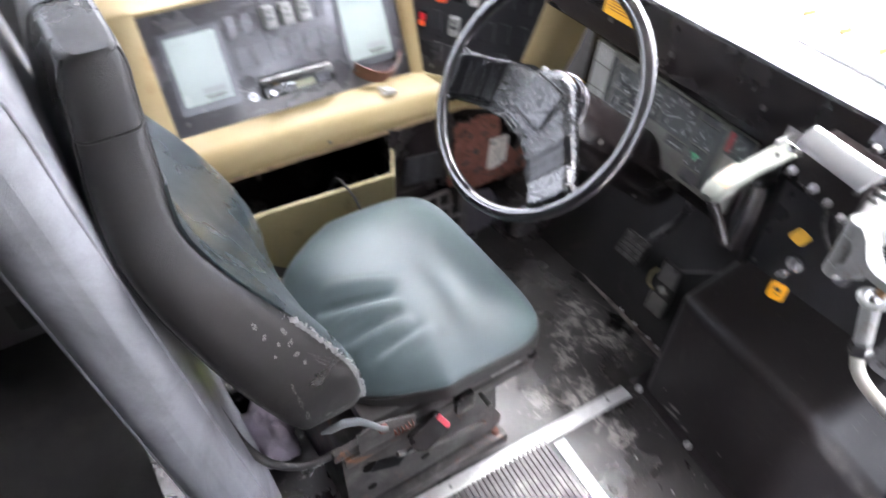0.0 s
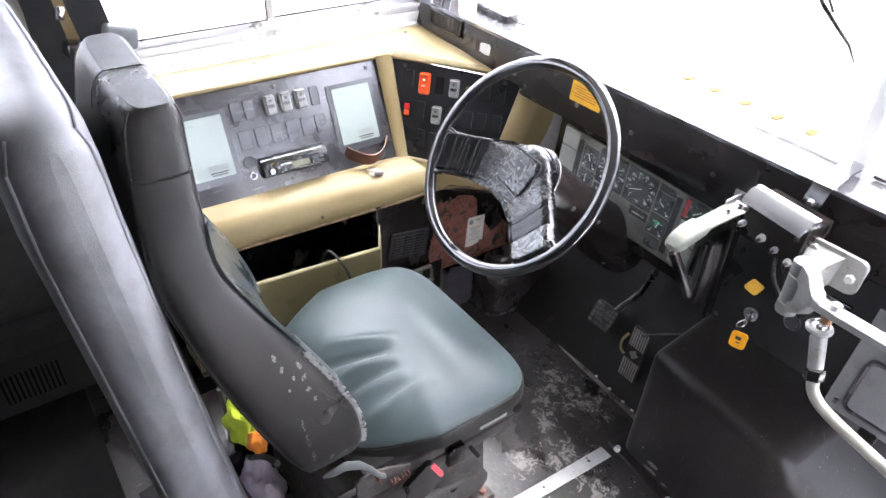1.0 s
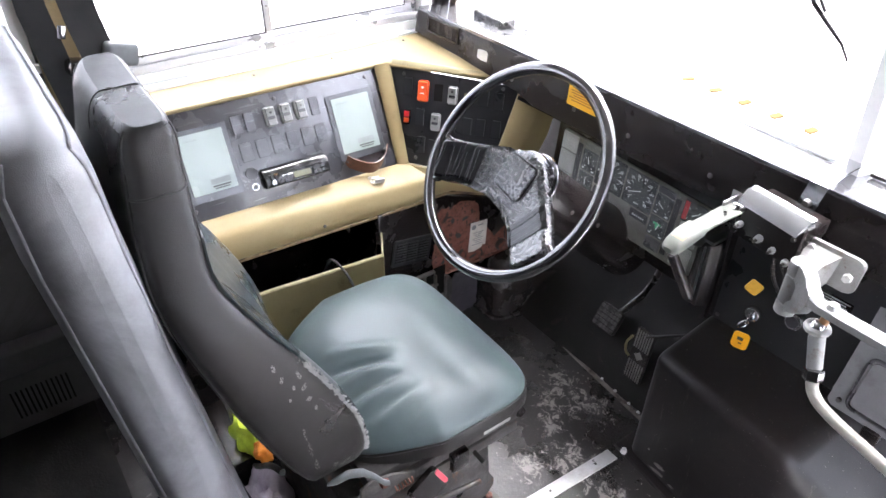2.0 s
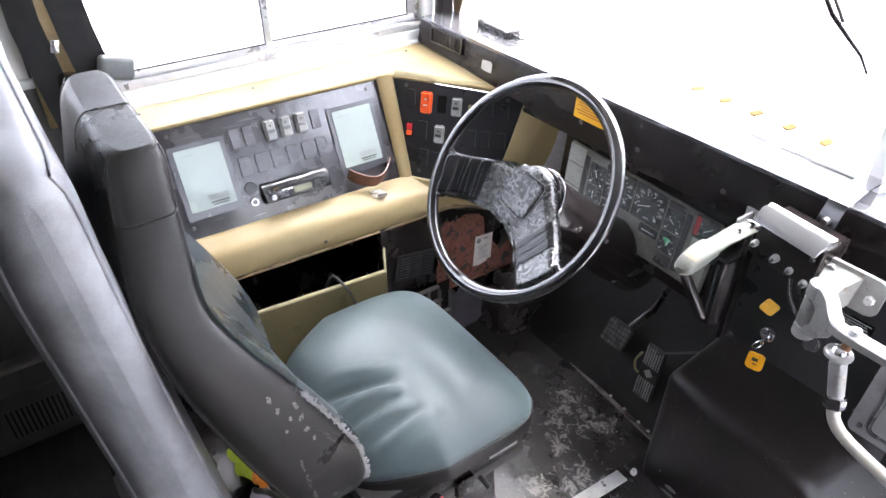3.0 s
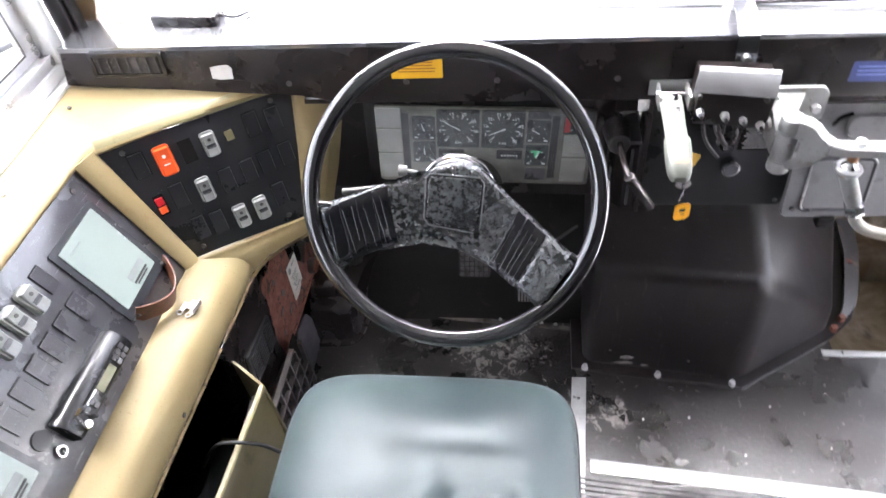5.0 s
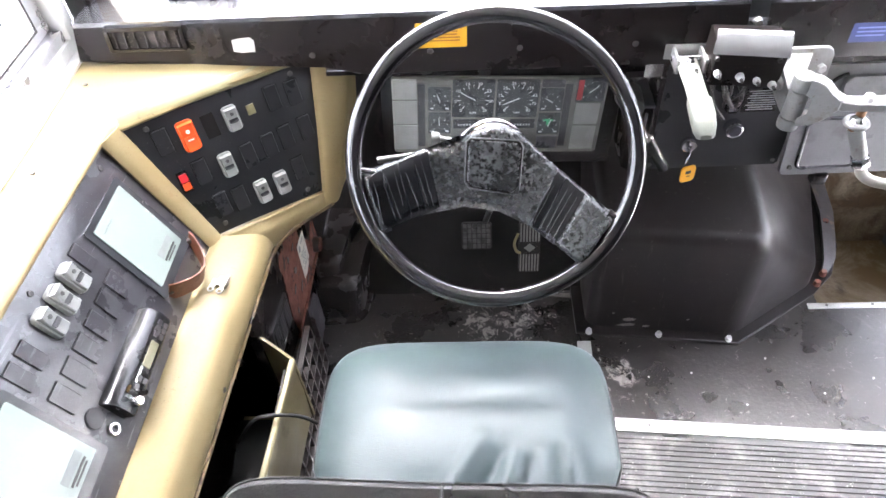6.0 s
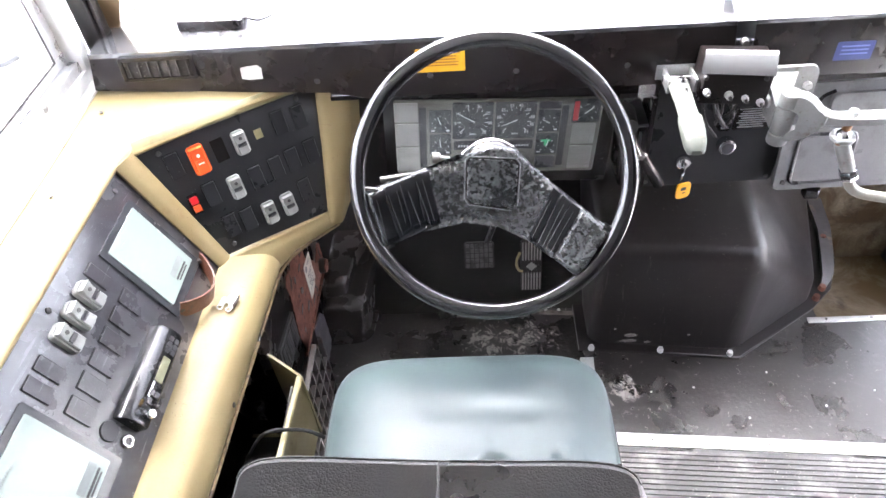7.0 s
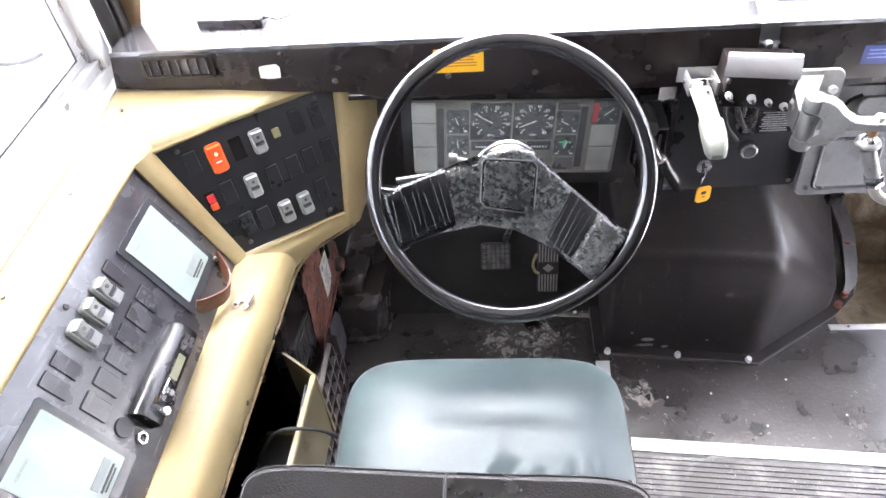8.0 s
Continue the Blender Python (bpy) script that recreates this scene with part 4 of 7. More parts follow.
for p in ((-0.599, 0.139, 0.828), (-0.551, 0.145, 0.747), (-0.529, 0.132, 0.670), (-0.498, 0.154, 0.665), (-0.471, 0.203, 0.738), (-0.455, 0.245, 0.819), (-0.416, 0.277, 0.823), (-0.380, 0.303, 0.817), (-0.433, 0.231, 0.739), (-0.401, 0.254, 0.741), (-0.365, 0.283, 0.742), (-0.388, 0.240, 0.668)):
    if p != (-0.455, 0.245, 0.819):
        blank(cp, at_c(*p), 0.028, 0.050, PANEL_BLACK)
for p in ((-0.621, 0.140, 0.859), (-0.378, 0.312, 0.853), (-0.382, 0.232, 0.614), (-0.527, 0.110, 0.633)):
    screw(cp, at_c(*p).translation, CN, 0.0055)

# The darker beige tones down a highlight on this trim.
part("top_trim", strip4((-0.652, 0.118, 0.880), (-0.334, 0.356, 0.863), (-0.342, 0.366, 0.884), (-0.660, 0.128, 0.896), CN, 0.010), BEIGE_DARK, con)
EDGE = [(-0.501, -0.625, 0.513), (-0.4865, -0.30, 0.512), (-0.4705, 0.03, 0.510), (-0.4615, 0.138, 0.518), (-0.424, 0.172, 0.543), (-0.334, 0.246, 0.554)]
part("edge_bead", tube(EDGE, 0.0042, 8, 1), mat("chipped tan edge", (0.20, 0.135, 0.06), 0.55, scale=30, grain=120, bump=0.3, stain=(0.045, 0.025, 0.018), stain_scale=35, stain_at=0.55), con, "chipped brown edge")

# ---- steering wheel and column ----
WC = Vector((0.0225, 0.0, 0.873))
WM = frame_of(WC, (0.9996, 0.0282, 0), (0.0228, -0.8076, 0.5892))
wheel = thing("steering_wheel", WC, "large glossy black bus steering wheel with two taped spokes", "steering wheel")
part("rim", torus(WM, 0.2345, 0.0145, 120, 20, 0.85), WHEEL_MAT, wheel)
TOP = [(-0.222, -0.006), (-0.127, 0.022), (-0.055, 0.036), (-0.033, 0.052), (0.006, 0.060), (0.043, 0.050), (0.094, -0.004), (0.200, -0.101)]
BOT = [(0.136, -0.180), (0.067, -0.119), (0.010, -0.079), (-0.053, -0.067), (-0.122, -0.076), (-0.196, -0.106)]
def dish(x, y):
    return -0.045 * max(0.0, 1 - (math.hypot(x, y) / 0.215) ** 2)
def edge_gap(p, line):
    """Distance in the plane from a point to an outline."""
    best = 1.0
    for (ax, ay), (bx, by) in zip(line, line[1:]):
        dx, dy = bx - ax, by - ay
        t = max(0.0, min(1.0, ((p.x - ax) * dx + (p.y - ay) * dy) / (dx * dx + dy * dy)))
        best = min(best, math.hypot(p.x - ax - t * dx, p.y - ay - t * dy))
    return best
def plate(poly, thick, lift, edge=0.005):
    """A spoke plate with rounded edges that dishes towards the hub."""
    bm = prism(poly, thick, None, edge, 3)
    top = [f for f in bm.faces if len(f.verts) > 4]
    bmesh.ops.triangulate(bm, faces=top)
    for _ in range(5):
        bmesh.ops.subdivide_edges(bm, edges=[e for e in bm.edges if e.calc_length() > 0.007], cuts=1)
        bmesh.ops.triangulate(bm, faces=[f for f in bm.faces if len(f.verts) > 3])
    for v in bm.verts:
        if v.co.z > 0.4 * thick:
            v.co.z -= 0.012 * max(0.0, 1 - edge_gap(v.co, TOP) / 0.024) ** 2 + 0.004 * max(0.0, 1 - edge_gap(v.co, BOT) / 0.010) ** 2
        v.co.z += dish(v.co.x, v.co.y) + lift
    bm.transform(WM)
    return bm
part("spokes", plate(TOP + BOT, 0.026, -0.013, 0.009), SPOKE, wheel, "worn black spokes", 80)
CREASE = mat("pale tape crease", (0.085, 0.09, 0.09), 0.4)
def grip(a, b, c, d, n, round_end):
    """Flat tape wraps between the edges a-b and d-c, with thin creases."""
    a, b, c, d = map(Vector, (a, b, c, d))
    g = None
    for k in range(n):
        f0, f1 = k / n, (k + 1.02) / n
        p, q, r, s = a.lerp(b, f0), a.lerp(b, f1), d.lerp(c, f1), d.lerp(c, f0)
        quad = [p, q, r, s]
        if k == 0 and round_end:
            quad = [p.lerp(s, 0.10), p.lerp(s, 0.03) + (q - p) * 0.15, p.lerp(q, 0.45), q, r, s.lerp(r, 0.45), s.lerp(p, 0.03) + (r - s) * 0.15, s.lerp(p, 0.10)]
        ob = part("tape_wrap" if g else "taped_grip", plate([(v.x, v.y) for v in quad], 0.0305 + 0.0005 * (k % 2), -0.0155, 0.0012 if 0 < k else 0.003), TAPE, g or wheel, "" if g else "spoke end wrapped in black tape", 50)
        g = g or ob
    rng = random.Random(n)
    lines = n + 2
    for k in range(lines):
        f0 = (k + 0.7) / (lines + 0.4) + rng.uniform(-0.03, 0.03)
        f1 = f0 + rng.uniform(-0.10, 0.10)
        p, s = a.lerp(b, f0), d.lerp(c, max(0.02, min(0.97, f1)))
        line = []
        for m in range(9):
            v = p.lerp(s, 0.14 + 0.78 * m / 8) + Vector((rng.uniform(-0.0003, 0.0003), rng.uniform(-0.0003, 0.0003)))
            line.append(WM @ Vector((v.x, v.y, dish(v.x, v.y) + 0.0156)))
        part("crease", tube(line[rng.choice((0, 0, 1)):rng.choice((9, 9, 7))], 0.00028, 6), CREASE, g)
    return g
grip((-0.214, -0.012), (-0.112, 0.024), (-0.096, -0.074), (-0.190, -0.106), 4, True)
grip((0.106, -0.020), (0.150, -0.062), (0.096, -0.146), (0.054, -0.112), 3, False)
part("grip_end", plate([(0.151, -0.064), (0.182, -0.090), (0.189, -0.101), (0.187, -0.112), (0.150, -0.166), (0.139, -0.172), (0.128, -0.168), (0.098, -0.146)], 0.030, -0.015, 0.006), SPOKE, wheel, "worn spoke end", 50)
for p, q in (((-0.20, -0.010), (-0.232, -0.003)), ((-0.180, -0.100), (-0.205, -0.112)), ((0.186, -0.094), (0.208, -0.108)), ((0.136, -0.168), (0.146, -0.186))):
    part("prong", rod(WM @ Vector((*p, dish(*p) + 0.002)), WM @ Vector((*q, 0.0)), 0.008, 0.007, 12), WHEEL_MAT, wheel)
PAD = [(-0.036, 0.036), (0.040, 0.028), (0.046, 0.018), (0.038, -0.050), (0.030, -0.056), (-0.040, -0.042), (-0.047, -0.032), (-0.042, 0.030)]
part("pad_groove", prism([(p[0] * 1.05, p[1] * 1.05 + 0.0005) for p in PAD], 0.006, WM @ Matrix.Translation((0, 0, -0.034)), 0.002), HOLE, wheel, "dark groove round the horn pad")
part("horn_pad", prism(PAD, 0.010, WM @ Matrix.Translation((0, 0, -0.034)), 0.003), SPOKE, wheel, "worn square horn pad")
part("pad_bead", tube([WM @ Vector((p[0] * 1.10, p[1] * 1.10 + 0.0008, -0.0285)) for p in PAD + PAD[:1]], 0.0011, 8), mat("pale worn bead", (0.10, 0.105, 0.105), 0.35, scale=60), wheel, "pale worn bead round the pad")
col = thing("steering_column", (0.02, 0.4, 0.5), "dark grey steering column shroud under the wheel", "steering column")
def wp(x, y, z):
    return WM @ Vector((x, y, z))
part("hub_collar", loft([[wp(r * math.cos(a), 0.004 + r * math.sin(a), z) for a in (k * math.tau / 48 for k in range(48))] for r, z in ((0.058, -0.105), (0.061, -0.066), (0.060, -0.054), (0.056, -0.047), (0.048, -0.043), (0.030, -0.041))]), WHEEL_MAT, col, "glossy black hub collar", 60)
part("hub_ring", torus(WM @ Matrix.Translation((0, 0.002, -0.090)), 0.0645, 0.0028, 56, 10), CHROME, col, "thin bright ring")
part("ring", torus(WM @ Matrix.Translation((0, 0, -0.105)), 0.056, 0.004, 48, 10), BLACK, col)
part("shroud", loft([[wp(0.062 * s * math.cos(a), 0.070 * s * math.sin(a) - 0.012 * k, z) for a in (i * math.tau / 28 for i in range(28))] for k, (s, z) in enumerate(((0.9, -0.108), (1.0, -0.115), (1.0, -0.30), (1.15, -0.46), (1.2, -0.62)))]), BLACK, col, "", 50)
part("signal_lever", tube([wp(-0.050, 0.018, -0.100), wp(-0.113, 0.013, -0.100), wp(-0.207, 0.005, -0.100)], 0.0060, 12), SCREW, col, "steel turn signal lever")
part("switch_knob", rod(wp(-0.108, 0.040, -0.125), wp(-0.092, 0.039, -0.125), 0.011, 0.009, 16, 0.002), mat("clear grey knob", (0.13, 0.13, 0.125), 0.2), col, "grey plastic knob")
part("switch_stalk", rod(wp(-0.092, 0.039, -0.125), wp(-0.050, 0.030, -0.125), 0.003, None, 10), ROCKER, col, "thin pale stalk")
for p in ((0.045, -0.05, -0.2), (0.03, -0.06, -0.33)):
    screw(col, wp(0.062, -0.02, p[2]), WM.to_3x3() @ Vector((1, -0.2, 0)), 0.006)

# ---- instrument cluster ----
CM = frame_of((0.042, 0.388, 0.677), (1, 0.043, -0.065), (0.04, -1, 0.03))
clus = thing("instrument_cluster", CM.translation, "grey-bezelled instrument cluster with eight round gauges", "instrument cluster")
def cm(u, v, d=0.0):
    return CM @ Matrix.Translation((u, v, d))
part("housing", prism([(-0.26, -0.135), (0.27, -0.135), (0.27, 0.13), (-0.26, 0.13)], 0.02, cm(0, 0, -0.022)), BLACK, clus)
part("bezel", prism(rounded(0.470, 0.200, 0.006), 0.006, cm(0, 0, -0.003), 0.002), BEZEL, clus)
def gauge(u, v, w, h, big=False, needle=220, green=False):
    g = part("gauge", prism(rounded(w, h, 0.003), 0.002, cm(u, v, 0.0035)), DIAL, clus, "black dial with white marks")
    R = min(w, h) * 0.40
    n = 15 if big else 7
    marks = bmesh.new()
    for k in range(n):
        a = radians(225 - 270 * k / (n - 1))
        L = 0.35 if k % 2 == 0 else 0.2
        m = cm(u, v - (0.0 if big else 0.004), 0.0058) @ Matrix.Rotation(a, 4, "Z")
        b = prism([(R * (1 - L * 0.75), -0.0007), (R * 0.96, -0.0007), (R * 0.96, 0.0007), (R * (1 - L * 0.75), 0.0007)], 0.0004, m)
        me = bpy.data.meshes.new("t")
        b.to_mesh(me)
        b.free()
        marks.from_mesh(me)
        bpy.data.meshes.remove(me)
    part("marks", marks, WHITE_INK, g, "", 0)
    m = cm(u, v - (0.0 if big else 0.004), 0.0062) @ Matrix.Rotation(radians(needle), 4, "Z")
    part("needle", prism([(-R * 0.15, -0.0012), (R * 0.85, -0.0006), (R * 0.85, 0.0006), (-R * 0.15, 0.0012)], 0.0008, m), WHITE_INK, g)
    return g
def words(parent, text, m, size, material=WHITE_INK):
    cu = bpy.data.curves.new("text", "FONT")
    cu.body, cu.size, cu.align_x, cu.align_y, cu.extrude = text, size, "CENTER", "CENTER", 0.0002
    tmp = bpy.data.objects.new("text", cu)
    scene.collection.objects.link(tmp)
    me = bpy.data.meshes.new_from_object(tmp)
    bpy.data.objects.remove(tmp)
    me.transform(m)
    me.materials.clear()
    me.materials.append(material)
    ob = new("lettering", me)
    ob.parent, ob.matrix_parent_inverse = parent, base_of(parent).inverted()
    return ob
tach = gauge(-0.057, 0.046, 0.092, 0.096, True, 150)
speedo = gauge(0.040, 0.046, 0.092, 0.096, True, 205)
for g, u, marks in ((tach, -0.057, ("0", "5", "10", "15", "20", "25", "30", "35")), (speedo, 0.040, ("0", "5", "15", "25", "35", "45", "55", "65", "75", "85"))):
    n = len(marks)
    for k, s in enumerate(marks):
        a = radians(228 - 276 * k / (n - 1))
        words(g, s, cm(u + 0.0395 * math.cos(a), 0.046 + 0.0400 * math.sin(a), 0.0058), 0.0105)
    words(g, "RPM" if u < 0 else "MPH", cm(u, 0.010, 0.0058), 0.0075)
for u, v, h, nd in ((-0.131, 0.046, 0.060, 110), (-0.131, -0.017, 0.056, 95), (0.116, 0.043, 0.058, 150), (0.116, -0.020, 0.056, 75)):
    g = gauge(u, v, 0.050, h, False, nd)
    part("caption", join(prism(rounded(0.008, 0.003, 0.0008), 0.0004, cm(u - 0.017, v - h / 2 + 0.006, 0.0058)), prism(rounded(0.008, 0.004, 0.0008), 0.0004, cm(u + 0.017, v - h / 2 + 0.006, 0.0058))), WHITE_INK, g)
    if (u, v) == (0.116, -0.020):
        part("warning_lamp", join(prism(rounded(0.022, 0.005, 0.001), 0.0006, cm(0.114, -0.010, 0.0058)), prism(rounded(0.006, 0.014, 0.001), 0.0006, cm(0.114, -0.017, 0.0060))), GREEN, g, "green lit symbol")
rg = gauge(0.199, 0.068, 0.062, 0.060, False, 40)
part("red_band", prism(rounded(0.012, 0.050, 0.001), 0.0006, cm(0.176, 0.068, 0.0058)), RED, rg, "red warning band")
for u in (-0.171, 0.151):
    part("slot", prism(rounded(0.016, 0.165, 0.002), 0.002, cm(u, 0.0, 0.0025)), PANEL_BLACK, clus)
for u in (-0.072, 0.056):
    od = part("odometer", prism(rounded(0.056, 0.024, 0.002), 0.002, cm(u, -0.020, 0.0035)), PANEL_BLACK, clus)
    for k in range(6):
        part("digit", prism(rounded(0.003, 0.005, 0.0008), 0.0005, cm(u - 0.016 + 0.0065 * k, -0.022, 0.0056)), WHITE_INK, od)
part("blank_panel", prism(rounded(0.046, 0.034, 0.002), 0.002, cm(0.116, -0.072, 0.0035)), PANEL, clus)
part("blank_panel", prism(rounded(0.050, 0.018, 0.002), 0.002, cm(0.116, 0.084, 0.0035)), PANEL, clus)
FADED = mat("faded grey panel", (0.37, 0.37, 0.335), 0.4, scale=20, grain=200)
for u, v, h in ((-0.208, 0.070, 0.050), (-0.208, 0.010, 0.060), (-0.208, -0.058, 0.066), (0.199, 0.006, 0.056), (0.199, -0.060, 0.064)):
    part("faded_tile", prism(rounded(0.054, h, 0.002), 0.0015, cm(u, v, 0.0030), 0.0005), FADED, clus)
lens = part("lens", prism(rounded(0.462, 0.192, 0.005), 0.0015, cm(0, 0, 0.010)), LENS, clus, "clear dusty plastic lens")
lens.visible_shadow = False

# ---- driver's seat ----
seat = thing("driver_seat", (-0.03, -0.35, 0.0), "high-backed driver's seat in grey-green and charcoal vinyl, torn at the side", "seat")
FOLDS = ((-0.046, -0.459, 0.028, -0.317, -0.0100, 0.011),
         (-0.083, -0.425, 0.001, -0.284, 0.0070, 0.016),
         (0.055, -0.456, 0.072, -0.329, -0.0090, 0.011),
         (0.008, -0.452, 0.052, -0.317, 0.0070, 0.013),
         (0.122, -0.437, 0.123, -0.310, -0.0070, 0.010),
         (0.091, -0.449, 0.097, -0.323, 0.0060, 0.012),
         (0.176, -0.396, 0.154, -0.286, -0.0040, 0.010),
         (0.147, -0.417, 0.138, -0.301, 0.0050, 0.012))
RIM = []
def cushion_top():
    bm = bmesh.new()
    nx, ny = 64, 56
    grid = []
    for j in range(ny + 1):
        row = []
        for i in range(nx + 1):
            u, v = 2 * i / nx - 1, 2 * j / ny - 1
            # rounded plan, narrower at the back
            k = 5.4
            f = (abs(u) ** k + abs(v) ** k) ** (1 / k) if (u or v) else 0
            m = max(abs(u), abs(v))
            s = m / f if f else 1
            x, y = u * s, v * s
            w = 0.281 if y > -0.2 else 0.281 - 0.082 * (-0.2 - y) / 0.8
            d = f * s
            edge = min(1.0, m)
            z = 0.480 + 0.012 * math.cos(y * 1.5) - 0.066 * edge ** 3.3 + 0.018 * abs(x) ** 2.2 * (1 - edge ** 6)
            px, py = -0.041 + w * x, -0.279 + 0.236 * y
            for ax_, ay_, bx_, by_, h_, s_ in FOLDS:
                dx_, dy_ = bx_ - ax_, by_ - ay_
                t_ = max(0.0, min(1.0, ((px - ax_) * dx_ + (py - ay_) * dy_) / (dx_ * dx_ + dy_ * dy_)))
                d_ = math.hypot(px - ax_ - t_ * dx_, py - ay_ - t_ * dy_)
                z += 1.5 * h_ * math.exp(-(d_ / s_) ** 2) * math.sin(math.pi * (0.12 + 0.88 * t_)) ** 0.5 * (1 - edge ** 6)
            z += 0.003 * noise.noise((x * 3, y * 3, 0.3)) * (1 - edge ** 5)
            row.append(bm.verts.new((-0.041 + w * x, -0.279 + 0.236 * y, z - 0.02 * max(0, -y) ** 2)))
        grid.append(row)
    for j in range(ny):
        for i in range(nx):
            bm.faces.new((grid[j][i], grid[j][i + 1], grid[j + 1][i + 1], grid[j + 1][i]))
    rim = grid[0] + [r[-1] for r in grid[1:]] + grid[-1][-2::-1] + [r[0] for r in grid[-2:0:-1]]
    low = [bm.verts.new((v.co.x, v.co.y, v.co.z - 0.012)) for v in rim]
    RIM.extend(v.co.copy() for v in rim)
    n = len(rim)
    for i in range(n):
        bm.faces.new((rim[i], rim[(i + 1) % n], low[(i + 1) % n], low[i]))
    bm.faces.new(low)
    return bm
cush = part("seat_cushion", cushion_top(), VINYL, seat, "wrinkled grey-green vinyl cushion", 70)
part("cushion_side", loft([[Vector((p.x, p.y, p.z - 0.010)) for p in RIM], [Vector((-0.035 + (p.x + 0.035) * 1.018, -0.285 + (p.y + 0.285) * 1.018, p.z - 0.022)) for p in RIM], [Vector((-0.035 + (p.x + 0.035) * 1.022, -0.285 + (p.y + 0.285) * 1.022, p.z - 0.045)) for p in RIM], [Vector((-0.035 + (p.x + 0.035) * 0.985, -0.285 + (p.y + 0.285) * 0.985, 0.375)) for p in RIM]]), VINYL_DARK, cush, "charcoal vinyl side band", 60)
part("piping", tube([Vector((-0.035 + (p.x + 0.035) * 1.006, -0.285 + (p.y + 0.285) * 1.006, p.z - 0.010)) for p in RIM + RIM[:1]], 0.003, 8), VINYL_DARK, cush)
def lerp_rows(rows, z):
    for (z0, *a), (z1, *b) in zip(rows, rows[1:]):
        if z <= z1:
            i = [r[0] for r in rows].index(z0)
            f = max(0.0, (z - z0) / (z1 - z0))
            before, after = rows[max(0, i - 1)], rows[min(len(rows) - 1, i + 2)]
            out = []
            for p, q, o, e in zip(a, b, before[1:], after[1:]):
                m0, m1 = (q - o) * (z1 - z0) / max(1e-6, z1 - before[0]), (e - p) * (z1 - z0) / max(1e-6, after[0] - z0)
                out.append((2 * f ** 3 - 3 * f ** 2 + 1) * p + (f ** 3 - 2 * f ** 2 + f) * m0 + (3 * f ** 2 - 2 * f ** 3) * q + (f ** 3 - f ** 2) * m1)
            return out
    return rows[-1][1:]
BACK_ROWS = [(0.40, -0.600, -0.515, 0.240), (0.48, -0.632, -0.490, 0.262), (0.55, -0.660, -0.484, 0.272), (0.65, -0.700, -0.508, 0.273), (0.75, -0.735, -0.553, 0.270), (0.82, -0.757, -0.592, 0.264), (0.90, -0.780, -0.645, 0.250),
             (0.98, -0.795, -0.690, 0.220), (1.06, -0.792, -0.688, 0.190), (1.12, -0.783, -0.684, 0.164), (1.17, -0.775, -0.680, 0.144), (1.214, -0.768, -0.676, 0.134)]
rings = []
NB = 48
HEIGHTS = [0.500, 0.512, 0.535] + [0.57 + 0.025 * k for k in range(24)] + [1.16, 1.172, 1.183, 1.193, 1.200, 1.206, 1.210, 1.212]
for z in HEIGHTS:
    rear, front, hx = lerp_rows(BACK_ROWS, z)
    sh = 1.0
    if z > 1.172:
        sh = math.sqrt(max(0.02, 1 - ((z - 1.172) / 0.0405) ** 2))
    if z < 0.535:
        sh = 0.70 + 0.30 * math.sqrt(max(0.0, 1 - ((0.535 - z) / 0.036) ** 2))
    sh = 0.55 + 0.45 * sh
    c0 = rear + 0.048
    deep = max(rear + 0.085, front - 0.055)
    ring = []
    for k in range(NB):
        a = math.tau * k / NB
        c, s = math.cos(a), math.sin(a)
        soft = max(0.0, min(1.0, (z - 0.95) / 0.2))
        x = math.copysign(abs(c) ** (2 / (5.6 - 1.1 * soft)), c)
        yy = abs(s) ** (2 / (7.0 - 2.2 * soft))
        if s >= 0:
            y = c0 + (deep + (front + 0.010 * (x > 0) * max(0.0, 1 - abs(z - 0.60) / 0.2) - deep) * abs(x) ** 2.2 - c0) * yy * sh
        else:
            y = c0 - (c0 - rear) * yy * sh
        ring.append(Vector((-0.033 + hx * x * (0.90 + 0.10 * sh), y, z - 0.010 * x * max(0.0, (z - 0.9) / 0.3))))
    rings.append(ring)
BACK_RINGS = [[v.copy() for v in ring] for ring in rings]
back = part("backrest", loft(rings), VINYL_DARK, seat, "charcoal vinyl backrest with worn bolster", 60)
def along(index, out, lo=1, hi=-1):
    """Points up the backrest at one place of its outline, pushed out a little."""
    pts = []
    for ring in BACK_RINGS[lo:hi]:
        c = sum(ring, Vector()) / len(ring)
        v = ring[index]
        pts.append(v + Vector((v.x - c.x, v.y - c.y, 0)).normalized() * out)
    return pts
for i in (5, 43, 19, 29):
    part("seam", tube(along(i, 0.0005, 2, -2), 0.0022, 8, 1), VINYL_DARK, back, "stitched seam")
for zi, idx in ((HEIGHTS.index(min(HEIGHTS, key=lambda h: abs(h - 1.12))), range(43, 54)),):
    part("seam", tube([BACK_RINGS[zi][i % NB] + Vector((0.001, 0, 0)) for i in idx], 0.002, 8), VINYL_DARK, back, "stitched seam")
part("seam", tube([v + Vector((0, 0.0, 0.0005)) for v in BACK_RINGS[-3][1:24]], 0.0011, 8), VINYL_DARK, back, "stitched seam")
mid = [BACK_RINGS[k][12] for k in (-3, -2, -1)] + [BACK_RINGS[k][36] for k in (-1, -2, -3, -4, -5, -6, -7, -8)]
part("seam", tube([v + Vector((0, 0, 0.0002)) for v in mid], 0.0011, 8), VINYL_DARK, back, "stitched seam")
rng = random.Random(5)
FRAY = bmesh.new()
edge = along(4, 0.0025, 1, 13)
